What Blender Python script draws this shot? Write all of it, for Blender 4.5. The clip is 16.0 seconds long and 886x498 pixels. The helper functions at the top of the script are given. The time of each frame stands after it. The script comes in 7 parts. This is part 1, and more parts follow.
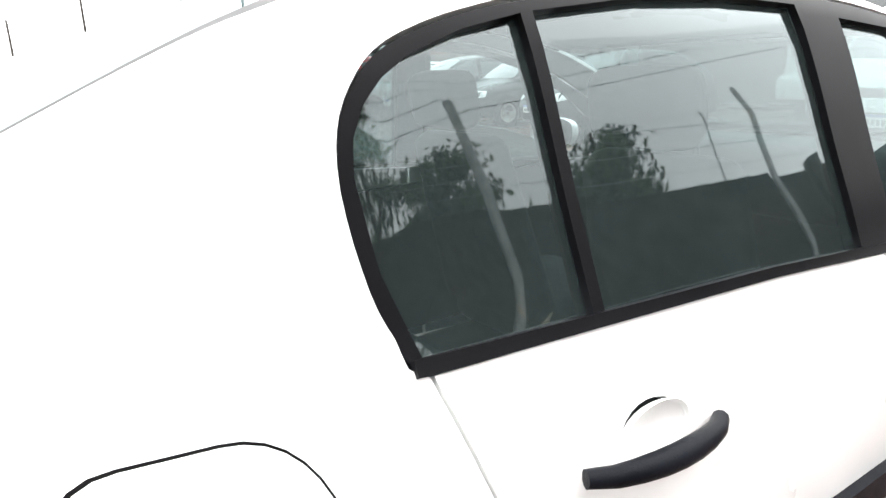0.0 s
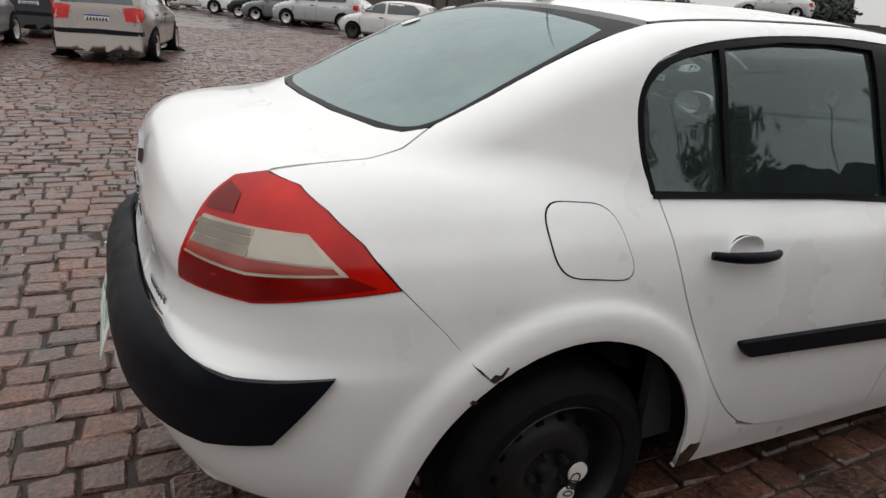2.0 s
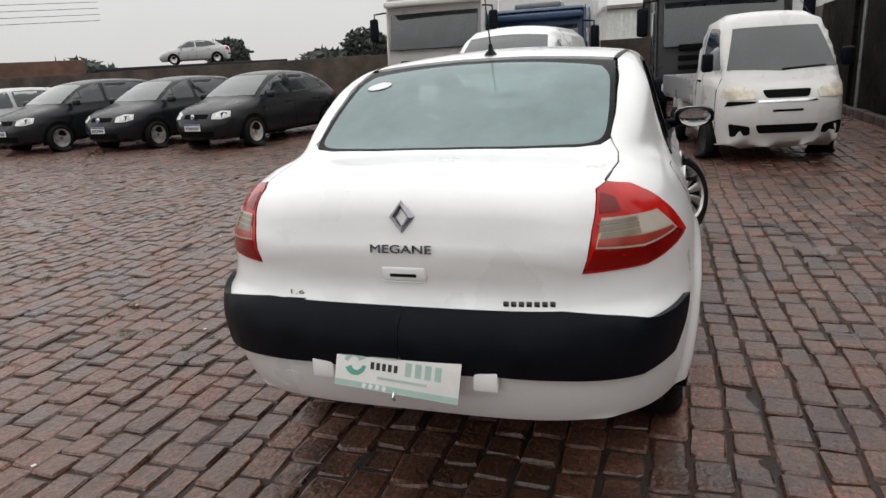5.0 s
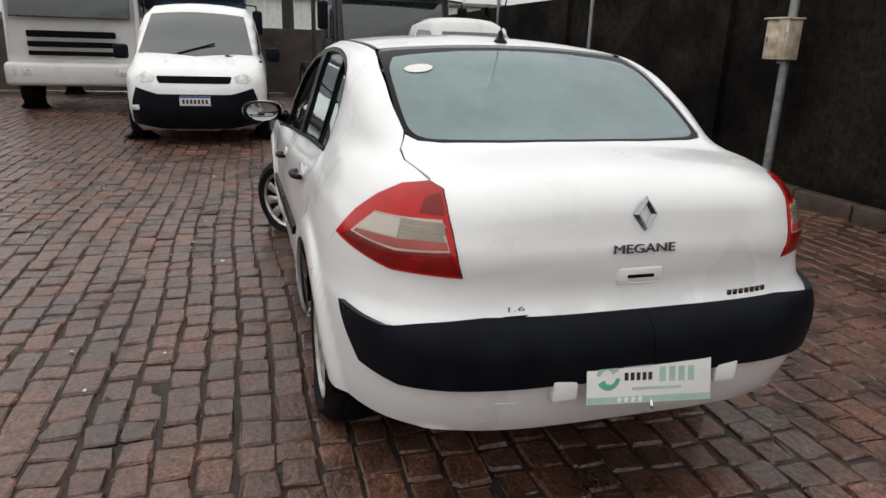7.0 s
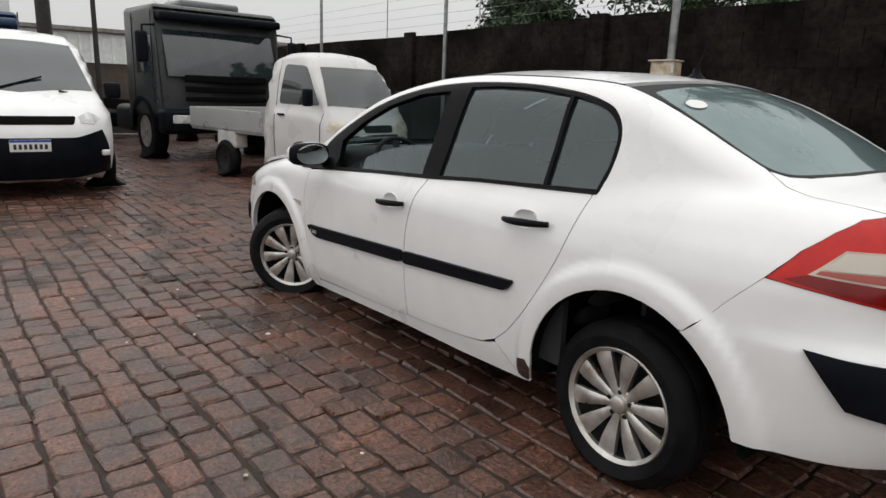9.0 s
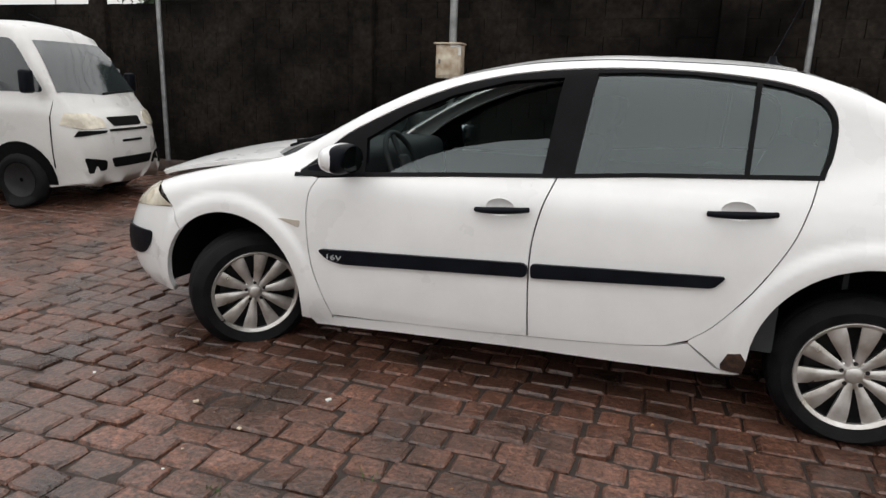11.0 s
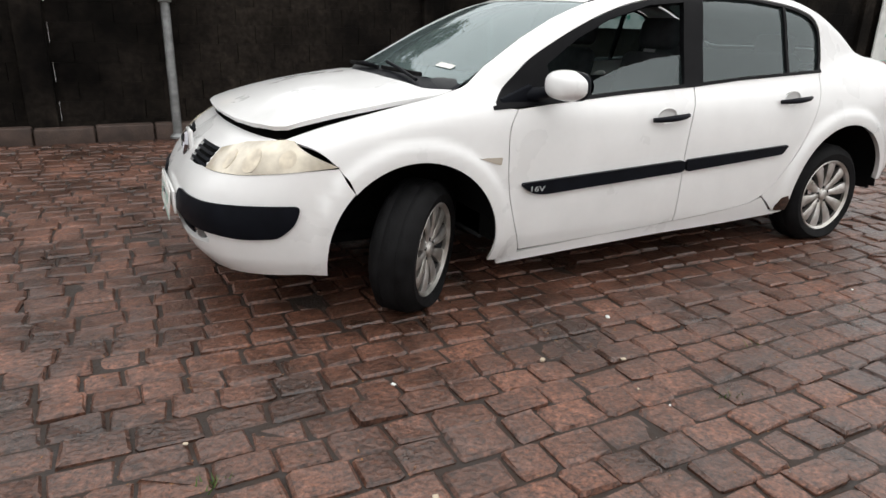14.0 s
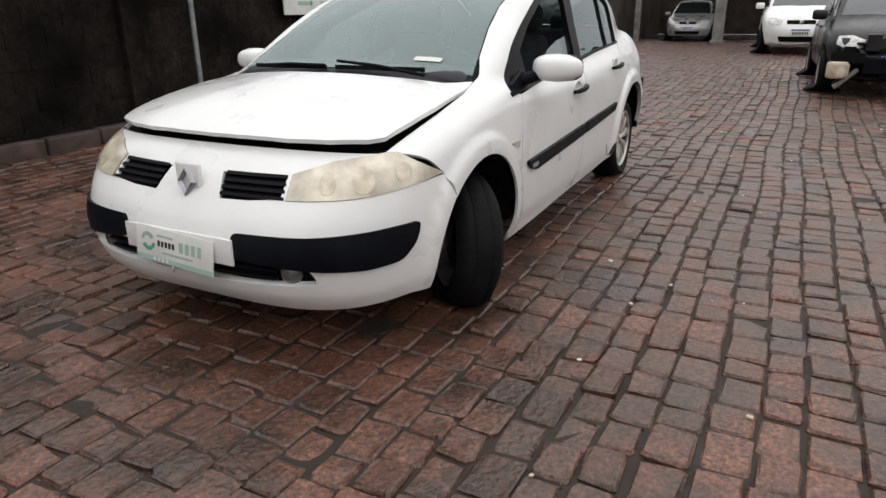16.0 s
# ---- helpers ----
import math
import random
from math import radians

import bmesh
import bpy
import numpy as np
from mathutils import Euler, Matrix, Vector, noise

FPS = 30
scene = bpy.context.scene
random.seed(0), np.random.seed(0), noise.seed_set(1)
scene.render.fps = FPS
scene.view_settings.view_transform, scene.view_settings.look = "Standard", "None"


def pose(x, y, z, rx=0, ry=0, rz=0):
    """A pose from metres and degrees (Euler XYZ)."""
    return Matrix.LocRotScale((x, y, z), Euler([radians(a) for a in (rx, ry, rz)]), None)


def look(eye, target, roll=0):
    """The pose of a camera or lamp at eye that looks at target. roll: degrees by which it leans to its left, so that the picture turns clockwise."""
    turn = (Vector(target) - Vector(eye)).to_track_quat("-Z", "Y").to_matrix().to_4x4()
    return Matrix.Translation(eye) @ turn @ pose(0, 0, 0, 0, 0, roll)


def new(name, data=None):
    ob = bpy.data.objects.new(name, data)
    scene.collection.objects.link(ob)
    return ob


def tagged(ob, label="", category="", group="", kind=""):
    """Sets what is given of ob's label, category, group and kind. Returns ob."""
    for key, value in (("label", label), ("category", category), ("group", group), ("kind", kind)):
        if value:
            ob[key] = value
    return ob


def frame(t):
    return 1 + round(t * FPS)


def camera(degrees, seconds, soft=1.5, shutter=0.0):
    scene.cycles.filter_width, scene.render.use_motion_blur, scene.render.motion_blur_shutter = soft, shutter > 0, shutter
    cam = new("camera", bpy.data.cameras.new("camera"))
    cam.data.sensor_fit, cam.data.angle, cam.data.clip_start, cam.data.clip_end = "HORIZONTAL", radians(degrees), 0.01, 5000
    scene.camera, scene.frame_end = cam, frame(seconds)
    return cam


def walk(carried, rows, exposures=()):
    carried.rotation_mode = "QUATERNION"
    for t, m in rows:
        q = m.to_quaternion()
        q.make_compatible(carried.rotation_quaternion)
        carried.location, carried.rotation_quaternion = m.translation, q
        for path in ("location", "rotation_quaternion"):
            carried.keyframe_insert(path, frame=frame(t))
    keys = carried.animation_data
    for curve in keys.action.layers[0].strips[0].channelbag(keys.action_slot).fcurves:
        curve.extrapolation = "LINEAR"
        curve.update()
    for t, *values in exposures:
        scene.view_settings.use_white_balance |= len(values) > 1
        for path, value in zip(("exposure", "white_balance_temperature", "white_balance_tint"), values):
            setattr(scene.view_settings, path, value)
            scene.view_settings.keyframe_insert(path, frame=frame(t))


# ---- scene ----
cam = camera(67.3, 16.0)
PATH = [
    (0, (-1.450, -1.270, 1.300), (-0.342, 0.307, 0.766), -2.0),
    (0.3, (-1.563, -1.338, 1.378), (-0.608, 0.289, 0.714), -1.4),
    (0.5, (-1.638, -1.384, 1.420), (-0.800, 0.275, 0.681), 0.1),
    (1, (-1.833, -1.558, 1.430), (-1.058, 0.112, 0.649), 3.2),
    (1.5, (-2.085, -1.748, 1.426), (-1.159, -0.163, 0.632), 2.3),
    (2, (-2.288, -1.930, 1.406), (-1.427, -0.261, 0.719), 4.7),
    (2.5, (-2.558, -2.110, 1.431), (-1.763, -0.421, 0.714), 2.9),
    (3, (-2.943, -2.105, 1.444), (-1.967, -0.487, 0.787), -0.7),
    (3.5, (-3.252, -1.844, 1.456), (-2.066, -0.351, 0.854), -3.0),
    (4, (-3.563, -1.534, 1.449), (-2.050, -0.382, 0.831), -4.4),
    (4.5, (-3.854, -1.143, 1.406), (-2.168, -0.279, 0.765), -3.2),
    (5, (-4.030, -0.715, 1.431), (-2.201, -0.115, 0.889), -3.4),
    (7.3, (-3.712, 1.359, 1.421), (-1.950, 0.580, 0.885), 0.6),
    (7.5, (-3.641, 1.549, 1.400), (-1.946, 0.611, 0.902), -0.6),
    (8, (-3.381, 1.957, 1.403), (-1.843, 0.786, 0.889), 1.5),
    (8.5, (-3.046, 2.393, 1.425), (-1.490, 1.241, 0.923), 1.5),
    (8.7, (-2.901, 2.526, 1.376), (-1.346, 1.365, 0.892), 1.8),
    (11, (-0.569, 3.564, 1.308), (0.034, 1.718, 0.831), 1.9),
    (11.5, (-0.015, 3.708, 1.311), (0.409, 1.830, 0.768), 1.2),
    (11.8, (0.261, 3.704, 1.295), (0.594, 1.822, 0.706), -2.2),
    (12, (0.482, 3.725, 1.304), (0.739, 1.826, 0.731), -0.4),
    (12.5, (1.006, 3.779, 1.310), (0.954, 1.883, 0.676), -0.1),
    (13, (1.540, 3.711, 1.293), (1.299, 1.833, 0.649), 0.4),
    (13.5, (2.072, 3.578, 1.246), (1.620, 1.750, 0.572), -0.1),
    (14, (2.557, 3.359, 1.233), (1.707, 1.668, 0.587), 1.5),
    (14.5, (2.976, 3.085, 1.264), (1.855, 1.579, 0.572), 2.8),
    (15, (3.375, 2.767, 1.281), (2.009, 1.527, 0.509), 0.5),
    (15.2, (3.486, 2.577, 1.228), (2.001, 1.426, 0.542), -0.1),
    (15.5, (3.691, 2.392, 1.287), (2.141, 1.346, 0.580), 0.1),
    (16, (3.975, 1.998, 1.261), (2.309, 1.125, 0.582), -0.7),
]
EXPOSURES = [(0, 2.5), (0.3, 1.6), (0.5, 1.15), (0.6, 1.0), (1.0, 0.45), (1.5, 0.36), (3.0, 0.52), (4.0, 0.55), (5.0, 0.48), (8.0, 0.36), (11.0, 0.62), (12.0, 0.74), (14.0, 0.8), (16.0, 0.46)]
walk(cam, [(t, look(eye, target, roll)) for t, eye, target, roll in PATH], EXPOSURES)


# ---------- light and sky ----------
world = bpy.data.worlds.new("overcast_sky")
scene.world = world
world.use_nodes = True
wn = world.node_tree
wn.nodes.clear()
w_out = wn.nodes.new("ShaderNodeOutputWorld")
w_bg = wn.nodes.new("ShaderNodeBackground")
w_sky = wn.nodes.new("ShaderNodeTexSky")
w_sky.sky_type, w_sky.sun_disc = "NISHITA", False
w_sky.sun_elevation, w_sky.sun_rotation = radians(52), radians(60)
w_mul = wn.nodes.new("ShaderNodeMix")
w_mul.data_type, w_mul.blend_type = "RGBA", "MIX"
w_mul.inputs[0].default_value = 0.93
wn.links.new(w_sky.outputs[0], w_mul.inputs[6])
w_co = wn.nodes.new("ShaderNodeTexCoord")
w_no = wn.nodes.new("ShaderNodeTexNoise")
w_no.inputs["Scale"].default_value, w_no.inputs["Detail"].default_value = 2.2, 5
wn.links.new(w_co.outputs["Generated"], w_no.inputs["Vector"])
w_ra = wn.nodes.new("ShaderNodeValToRGB")
w_ra.color_ramp.elements[0].position, w_ra.color_ramp.elements[0].color = 0.3, (8.5, 8.45, 8.4, 1)
w_ra.color_ramp.elements[1].position, w_ra.color_ramp.elements[1].color = 0.75, (9.8, 9.75, 9.7, 1)
wn.links.new(w_no.outputs["Fac"], w_ra.inputs[0])
wn.links.new(w_ra.outputs[0], w_mul.inputs[7])
# an overcast sky brightens steadily from the horizon to overhead
w_sep, w_up, w_grad = (wn.nodes.new(k) for k in ("ShaderNodeSeparateXYZ", "ShaderNodeMapRange", "ShaderNodeMix"))
wn.links.new(w_co.outputs["Generated"], w_sep.inputs[0])
wn.links.new(w_sep.outputs["Z"], w_up.inputs["Value"])
w_up.inputs["To Min"].default_value, w_up.inputs["To Max"].default_value = 1.0, 2.3
w_grad.data_type, w_grad.blend_type = "RGBA", "MULTIPLY"
w_grad.inputs[0].default_value = 1.0
wn.links.new(w_mul.outputs[2], w_grad.inputs[6])
wn.links.new(w_up.outputs[0], w_grad.inputs[7])
wn.links.new(w_grad.outputs[2], w_bg.inputs[0])
w_bg.inputs[1].default_value = 0.052
wn.links.new(w_bg.outputs[0], w_out.inputs[0])
sun = new("sun", bpy.data.lights.new("sun", "SUN"))
sun.data.energy, sun.data.angle, sun.data.color = 0.5, radians(150), (1.0, 0.98, 0.95)
sun.matrix_world = look((0, 5, 10), (0, 0, 0))


# ---------- materials ----------
def mat(name, colour, rough=0.5, metal=0.0, vary=0.0, scale=8.0, bump=0.0, bscale=60.0, coat=0.0, rvary=0.0, tint=None, spec=0.5, fine=0.0, world_place=False):
    """A principled material with noise at two scales."""
    m = bpy.data.materials.new(name)
    m.use_nodes = True
    t = m.node_tree
    b = t.nodes["Principled BSDF"]
    b.inputs["Base Color"].default_value = (*colour, 1)
    b.inputs["Roughness"].default_value, b.inputs["Metallic"].default_value = rough, metal
    b.inputs["Coat Weight"].default_value, b.inputs["Specular IOR Level"].default_value = coat, spec
    b.inputs["Coat Roughness"].default_value = 0.06
    co = t.nodes.new("ShaderNodeNewGeometry" if world_place else "ShaderNodeTexCoord")
    place = co.outputs["Position" if world_place else "Object"]
    if vary or rvary:
        n1 = t.nodes.new("ShaderNodeTexNoise")
        n1.inputs["Scale"].default_value, n1.inputs["Detail"].default_value = scale, 6
        t.links.new(place, n1.inputs["Vector"])
        if vary:
            dark = tint or tuple(c * (1 - vary) for c in colour)
            light = tuple(min(1, c * (1 + vary * 0.6)) for c in colour)
            r = t.nodes.new("ShaderNodeValToRGB")
            r.color_ramp.elements[0].position, r.color_ramp.elements[0].color = 0.34, (*dark, 1)
            r.color_ramp.elements[1].position, r.color_ramp.elements[1].color = 0.68, (*light, 1)
            t.links.new(n1.outputs["Fac"], r.inputs[0])
            last = r.outputs[0]
            if fine:
                n3 = t.nodes.new("ShaderNodeTexNoise")
                n3.inputs["Scale"].default_value, n3.inputs["Detail"].default_value = scale * 14, 3
                t.links.new(place, n3.inputs["Vector"])
                mx = t.nodes.new("ShaderNodeMix")
                mx.data_type, mx.blend_type = "RGBA", "OVERLAY"
                mx.inputs[0].default_value = fine
                t.links.new(last, mx.inputs[6])
                t.links.new(n3.outputs["Fac"], mx.inputs[7])
                last = mx.outputs[2]
            t.links.new(last, b.inputs["Base Color"])
        if rvary:
            mr = t.nodes.new("ShaderNodeMapRange")
            mr.inputs["From Min"].default_value, mr.inputs["From Max"].default_value = 0.3, 0.7
            mr.inputs["To Min"].default_value, mr.inputs["To Max"].default_value = max(0.02, rough - rvary), min(1, rough + rvary)
            t.links.new(n1.outputs["Fac"], mr.inputs["Value"])
            t.links.new(mr.outputs[0], b.inputs["Roughness"])
    if bump:
        n2 = t.nodes.new("ShaderNodeTexNoise")
        n2.inputs["Scale"].default_value, n2.inputs["Detail"].default_value = bscale, 5
        t.links.new(place, n2.inputs["Vector"])
        bp = t.nodes.new("ShaderNodeBump")
        bp.inputs["Strength"].default_value, bp.inputs["Distance"].default_value = bump, 0.01
        t.links.new(n2.outputs["Fac"], bp.inputs["Height"])
        t.links.new(bp.outputs[0], b.inputs["Normal"])
    return m


def glass_mat(name, tint, rough=0.02, gloss=1.0, mist_and_sheen=0.0):
    m = bpy.data.materials.new(name)
    m.use_nodes = True
    t = m.node_tree
    t.nodes.clear()
    out = t.nodes.new("ShaderNodeOutputMaterial")
    mix = t.nodes.new("ShaderNodeMixShader")
    tr = t.nodes.new("ShaderNodeBsdfTransparent")
    tr.inputs[0].default_value = (*tint, 1)
    gl = t.nodes.new("ShaderNodeBsdfGlossy")
    gl.inputs["Color"].default_value = (gloss * 0.9, gloss * 0.99, gloss, 1)
    gl.inputs["Roughness"].default_value = rough
    lw, pw, fr = t.nodes.new("ShaderNodeLayerWeight"), t.nodes.new("ShaderNodeMath"), t.nodes.new("ShaderNodeMath")
    pw.operation, fr.operation = "POWER", "MULTIPLY_ADD"
    pw.inputs[1].default_value = 4.0
    fr.inputs[1].default_value, fr.inputs[2].default_value = 0.85, 0.08
    t.links.new(lw.outputs["Facing"], pw.inputs[0])
    t.links.new(pw.outputs[0], fr.inputs[0])
    t.links.new(fr.outputs[0], mix.inputs[0])
    # pale diffuse veil: real mist, plus sky reflection painted in as colour
    veil, df = t.nodes.new("ShaderNodeMixShader"), t.nodes.new("ShaderNodeBsdfDiffuse")
    df.inputs[0].default_value = (0.42, 0.56, 0.56, 1)
    nz, tc, mr = t.nodes.new("ShaderNodeTexNoise"), t.nodes.new("ShaderNodeTexCoord"), t.nodes.new("ShaderNodeMapRange")
    nz.inputs["Scale"].default_value, nz.inputs["Detail"].default_value = 5.0, 6
    mr.inputs["To Min"].default_value, mr.inputs["To Max"].default_value = mist_and_sheen * 0.6, mist_and_sheen * 1.3
    t.links.new(tc.outputs["Object"], nz.inputs["Vector"])
    t.links.new(nz.outputs["Fac"], mr.inputs["Value"])
    t.links.new(mr.outputs[0], veil.inputs[0])
    t.links.new(tr.outputs[0], veil.inputs[1])
    t.links.new(df.outputs[0], veil.inputs[2])
    t.links.new(veil.outputs[0], mix.inputs[1])
    t.links.new(gl.outputs[0], mix.inputs[2])
    t.links.new(mix.outputs[0], out.inputs[0])
    return m


def paint(name, colour, metal=0.0, dirt=0.06, coat=0.7):
    return mat(name, colour, 0.32, metal, vary=dirt, scale=3.0, coat=coat, rvary=0.08, fine=0.05, spec=0.5 if coat > 0.5 else 0.2)


WHITE = paint("white_car_paint", (0.80, 0.80, 0.79))
BLACK_PLASTIC = mat("black_bumper_plastic", (0.006, 0.007, 0.010), 0.42, spec=0.07, vary=0.3, scale=9, bump=0.15, bscale=400, rvary=0.1)
BLACK_TRIM = mat("black_window_trim", (0.005, 0.005, 0.006), 0.4, spec=0.08, vary=0.2, scale=12)
RUBBER = mat("tyre_rubber", (0.009, 0.009, 0.0095), 0.65, spec=0.1, vary=0.5, scale=14, bump=0.3, bscale=120, rvary=0.15)
ALLOY = mat("silver_alloy", (0.62, 0.61, 0.59), 0.36, 0.75, vary=0.25, scale=10, tint=(0.36, 0.33, 0.29), rvary=0.1)
STEEL = mat("black_steel_wheel", (0.012, 0.012, 0.013), 0.5, 0.2, vary=0.4, scale=12)
# near-black for the underbody, and as painted shade in gaps, slots and wells
DARK = mat("dark_underbody_gap_shade", (0.004, 0.004, 0.004), 0.95, spec=0.1, vary=0.3, scale=8)
FABRIC = mat("dark_grey_seat_fabric", (0.03, 0.032, 0.035), 0.9, vary=0.3, scale=20, bump=0.3, bscale=300)
DASH = mat("dashboard_plastic", (0.022, 0.024, 0.026), 0.7, vary=0.2, scale=15)
# the windscreen's veil is raised to stand in for bright sky reflections
GLASS = glass_mat("tinted_car_glass", (0.48, 0.58, 0.57), mist_and_sheen=0.2)
GLASS_SIDE = glass_mat("tinted_side_glass", (0.25, 0.33, 0.33), mist_and_sheen=0.04)
GLASS_REAR = glass_mat("misted_rear_glass", (0.26, 0.33, 0.32), 0.04, gloss=0.7, mist_and_sheen=0.36)
RED_LENS = mat("red_lamp_lens", (0.50, 0.008, 0.004), 0.16, vary=0.25, scale=7, coat=0.15, spec=0.3, tint=(0.34, 0.005, 0.003))
RED_DARK = mat("dark_red_lamp_lens", (0.19, 0.004, 0.003), 0.2, vary=0.3, scale=7, coat=0.15, spec=0.3)
CLEAR_LENS = mat("milky_clear_lens", (0.50, 0.43, 0.34), 0.2, vary=0.25, scale=9, coat=0.6)
HEAD_LENS = mat("yellowed_headlamp_lens", (0.62, 0.57, 0.46), 0.2, vary=0.4, scale=9, coat=0.7, tint=(0.42, 0.37, 0.29))
HEAD_DIM = mat("dull_lamp_reflector", (0.55, 0.49, 0.38), 0.3, vary=0.45, scale=18, coat=0.6, tint=(0.44, 0.38, 0.29))
LENS_GREY = mat("grey_fog_lamp_glass", (0.10, 0.10, 0.10), 0.12, vary=0.3, scale=20, coat=0.8)
CHROME = mat("chrome", (0.75, 0.76, 0.78), 0.14, 1.0, vary=0.1, scale=20)
BADGE = mat("dull_chrome_badge", (0.30, 0.30, 0.32), 0.22, 1.0, vary=0.2, scale=20)
PLATE = mat("plate_board", (0.74, 0.73, 0.70), 0.45, vary=0.08, scale=10)
PLATE_GREEN = mat("plate_green_print", (0.10, 0.36, 0.27), 0.5, vary=0.1, scale=20)
PLATE_PALE = mat("plate_pale_green_print", (0.36, 0.50, 0.44), 0.5, vary=0.1, scale=20)
MIRROR_GLASS = mat("mirror_glass", (0.5, 0.5, 0.5), 0.05, 1.0)
RUST = mat("dark_rust", (0.05, 0.022, 0.012), 0.9, vary=0.6, scale=40, bump=0.6, bscale=120)
INK = mat("dark_print", (0.02, 0.02, 0.022), 0.5)
GREY_PRINT = mat("grey_print", (0.4, 0.42, 0.42), 0.5)
BLUE_PRINT = mat("blue_print", (0.02, 0.06, 0.3), 0.5)
PINK_LENS = mat("faded_red_lens", (0.34, 0.05, 0.035), 0.2, vary=0.25, scale=7, coat=0.2)
CLEAR_DARK = mat("beige_ribbed_lens", (0.27, 0.22, 0.16), 0.2, vary=0.3, scale=9, coat=0.6)
ORANGE = mat("pale_indicator_lens", (0.47, 0.42, 0.35), 0.25, vary=0.1, coat=0.5)


# ---------- tools ----------
def mesh_ob(name, verts, faces, material, parent=None, label="", smooth=True, normals=None):
    me = bpy.data.meshes.new(name)
    me.from_pydata([tuple(v) for v in verts], [], [tuple(f) for f in faces])
    me.materials.append(material)
    if smooth:
        me.polygons.foreach_set("use_smooth", [True] * len(me.polygons))
    if normals is not None:
        me.normals_split_custom_set_from_vertices([tuple(n) for n in normals])
    ob = new(name, me)
    if parent is not None:
        ob.parent = parent
    return tagged(ob, label)


def part(name, bm, material, parent=None, label="", smooth=None):
    """One mesh object from a bmesh, under a thing or a part. Smooth below the given angle in degrees."""
    me = bpy.data.meshes.new(name)
    bmesh.ops.recalc_face_normals(bm, faces=bm.faces)
    if smooth:
        for f in bm.faces:
            f.smooth = True
        for e in bm.edges:
            if len(e.link_faces) == 2 and e.calc_face_angle(0) > radians(smooth):
                e.smooth = False
    bm.to_mesh(me)
    bm.free()
    me.materials.append(material)
    ob = new(name, me)
    if parent is not None:
        ob.parent = parent
    return tagged(ob, label)


def thing(name, at, label, category, group="", kind="", turn=0.0, scale=1.0):
    ob = new(name)
    ob.empty_display_size = 0.1
    ob.matrix_world = pose(*at, 0, 0, turn)
    return tagged(ob, label, category, group, kind)


def box(sx, sy, sz, at=(0, 0, 0), bevel=0.0, seg=2, bm=None, rot=None, taper=1.0):
    """A box with rounded edges, added to bm; taper narrows its top."""
    b = bmesh.new()
    bmesh.ops.create_cube(b, size=1)
    for v in b.verts:
        k = taper if v.co.z > 0 else 1
        v.co = Vector((v.co.x * sx * k, v.co.y * sy * k, v.co.z * sz))
    if bevel:
        bmesh.ops.bevel(b, geom=b.edges[:], offset=bevel, segments=seg, profile=0.5, affect="EDGES")
    m = Matrix.Translation(at) @ (rot or Matrix())
    b.transform(m)
    return merge(bm, b)


def merge(bm, b):
    if bm is None:
        return b
    me = bpy.data.meshes.new("tmp")
    b.to_mesh(me)
    b.free()
    bm.from_mesh(me)
    bpy.data.meshes.remove(me)
    return bm


def lathe(profile, n=40, axis="y", bm=None):
    """A turned shape from (radius, along) pairs, round the y (or z) axis."""
    b = bmesh.new()
    rings = []
    for r, h in profile:
        ring = []
        for i in range(n):
            a = 2 * math.pi * i / n
            c = (r * math.cos(a), h, r * math.sin(a)) if axis == "y" else (r * math.cos(a), r * math.sin(a), h)
            ring.append(b.verts.new(c))
        rings.append(ring)
    for p, q in zip(rings, rings[1:]):
        for i in range(n):
            b.faces.new((p[i], p[(i + 1) % n], q[(i + 1) % n], q[i]))
    return merge(bm, b)


def tube(points, radius, n=8, bm=None, ends=True):
    """A round bar along points."""
    b = bmesh.new()
    pts = [Vector(p) for p in points]
    rings = []
    rad = radius if isinstance(radius, (list, tuple)) else [radius] * len(pts)
    for i, p in enumerate(pts):
        d = (pts[min(i + 1, len(pts) - 1)] - pts[max(i - 1, 0)]).normalized()
        q = d.to_track_quat("Z", "Y")
        rings.append([b.verts.new(p + q @ Vector((rad[i] * math.cos(2 * math.pi * k / n), rad[i] * math.sin(2 * math.pi * k / n), 0))) for k in range(n)])
    for p, q in zip(rings, rings[1:]):
        for i in range(n):
            b.faces.new((p[i], p[(i + 1) % n], q[(i + 1) % n], q[i]))
    if ends:
        b.faces.new(rings[0][::-1])
        b.faces.new(rings[-1])
    return merge(bm, b)


def text(words, size, material, parent, m, label="", depth=0.0015, name="lettering", shear=0.0, width=None):
    """Raised letters in the built-in font, as a mesh."""
    cu = bpy.data.curves.new("tmp_text", "FONT")
    cu.body, cu.size, cu.extrude, cu.align_x, cu.align_y, cu.shear = words, size, depth, "CENTER", "CENTER", shear
    cu.resolution_u = 3
    tmp = bpy.data.objects.new("tmp_text", cu)
    scene.collection.objects.link(tmp)
    dg = bpy.context.evaluated_depsgraph_get()
    me = bpy.data.meshes.new_from_object(tmp.evaluated_get(dg))
    bpy.data.objects.remove(tmp)
    bpy.data.curves.remove(cu)
    if width:
        xs = [v.co.x for v in me.vertices]
        k = width / (max(xs) - min(xs))
        me.transform(Matrix.Diagonal((k, 1, 1, 1)))
    me.transform(m)
    me.materials.clear()
    me.materials.append(material)
    me.name = name
    ob = new(name, me)
    ob.parent = parent
    return tagged(ob, label)


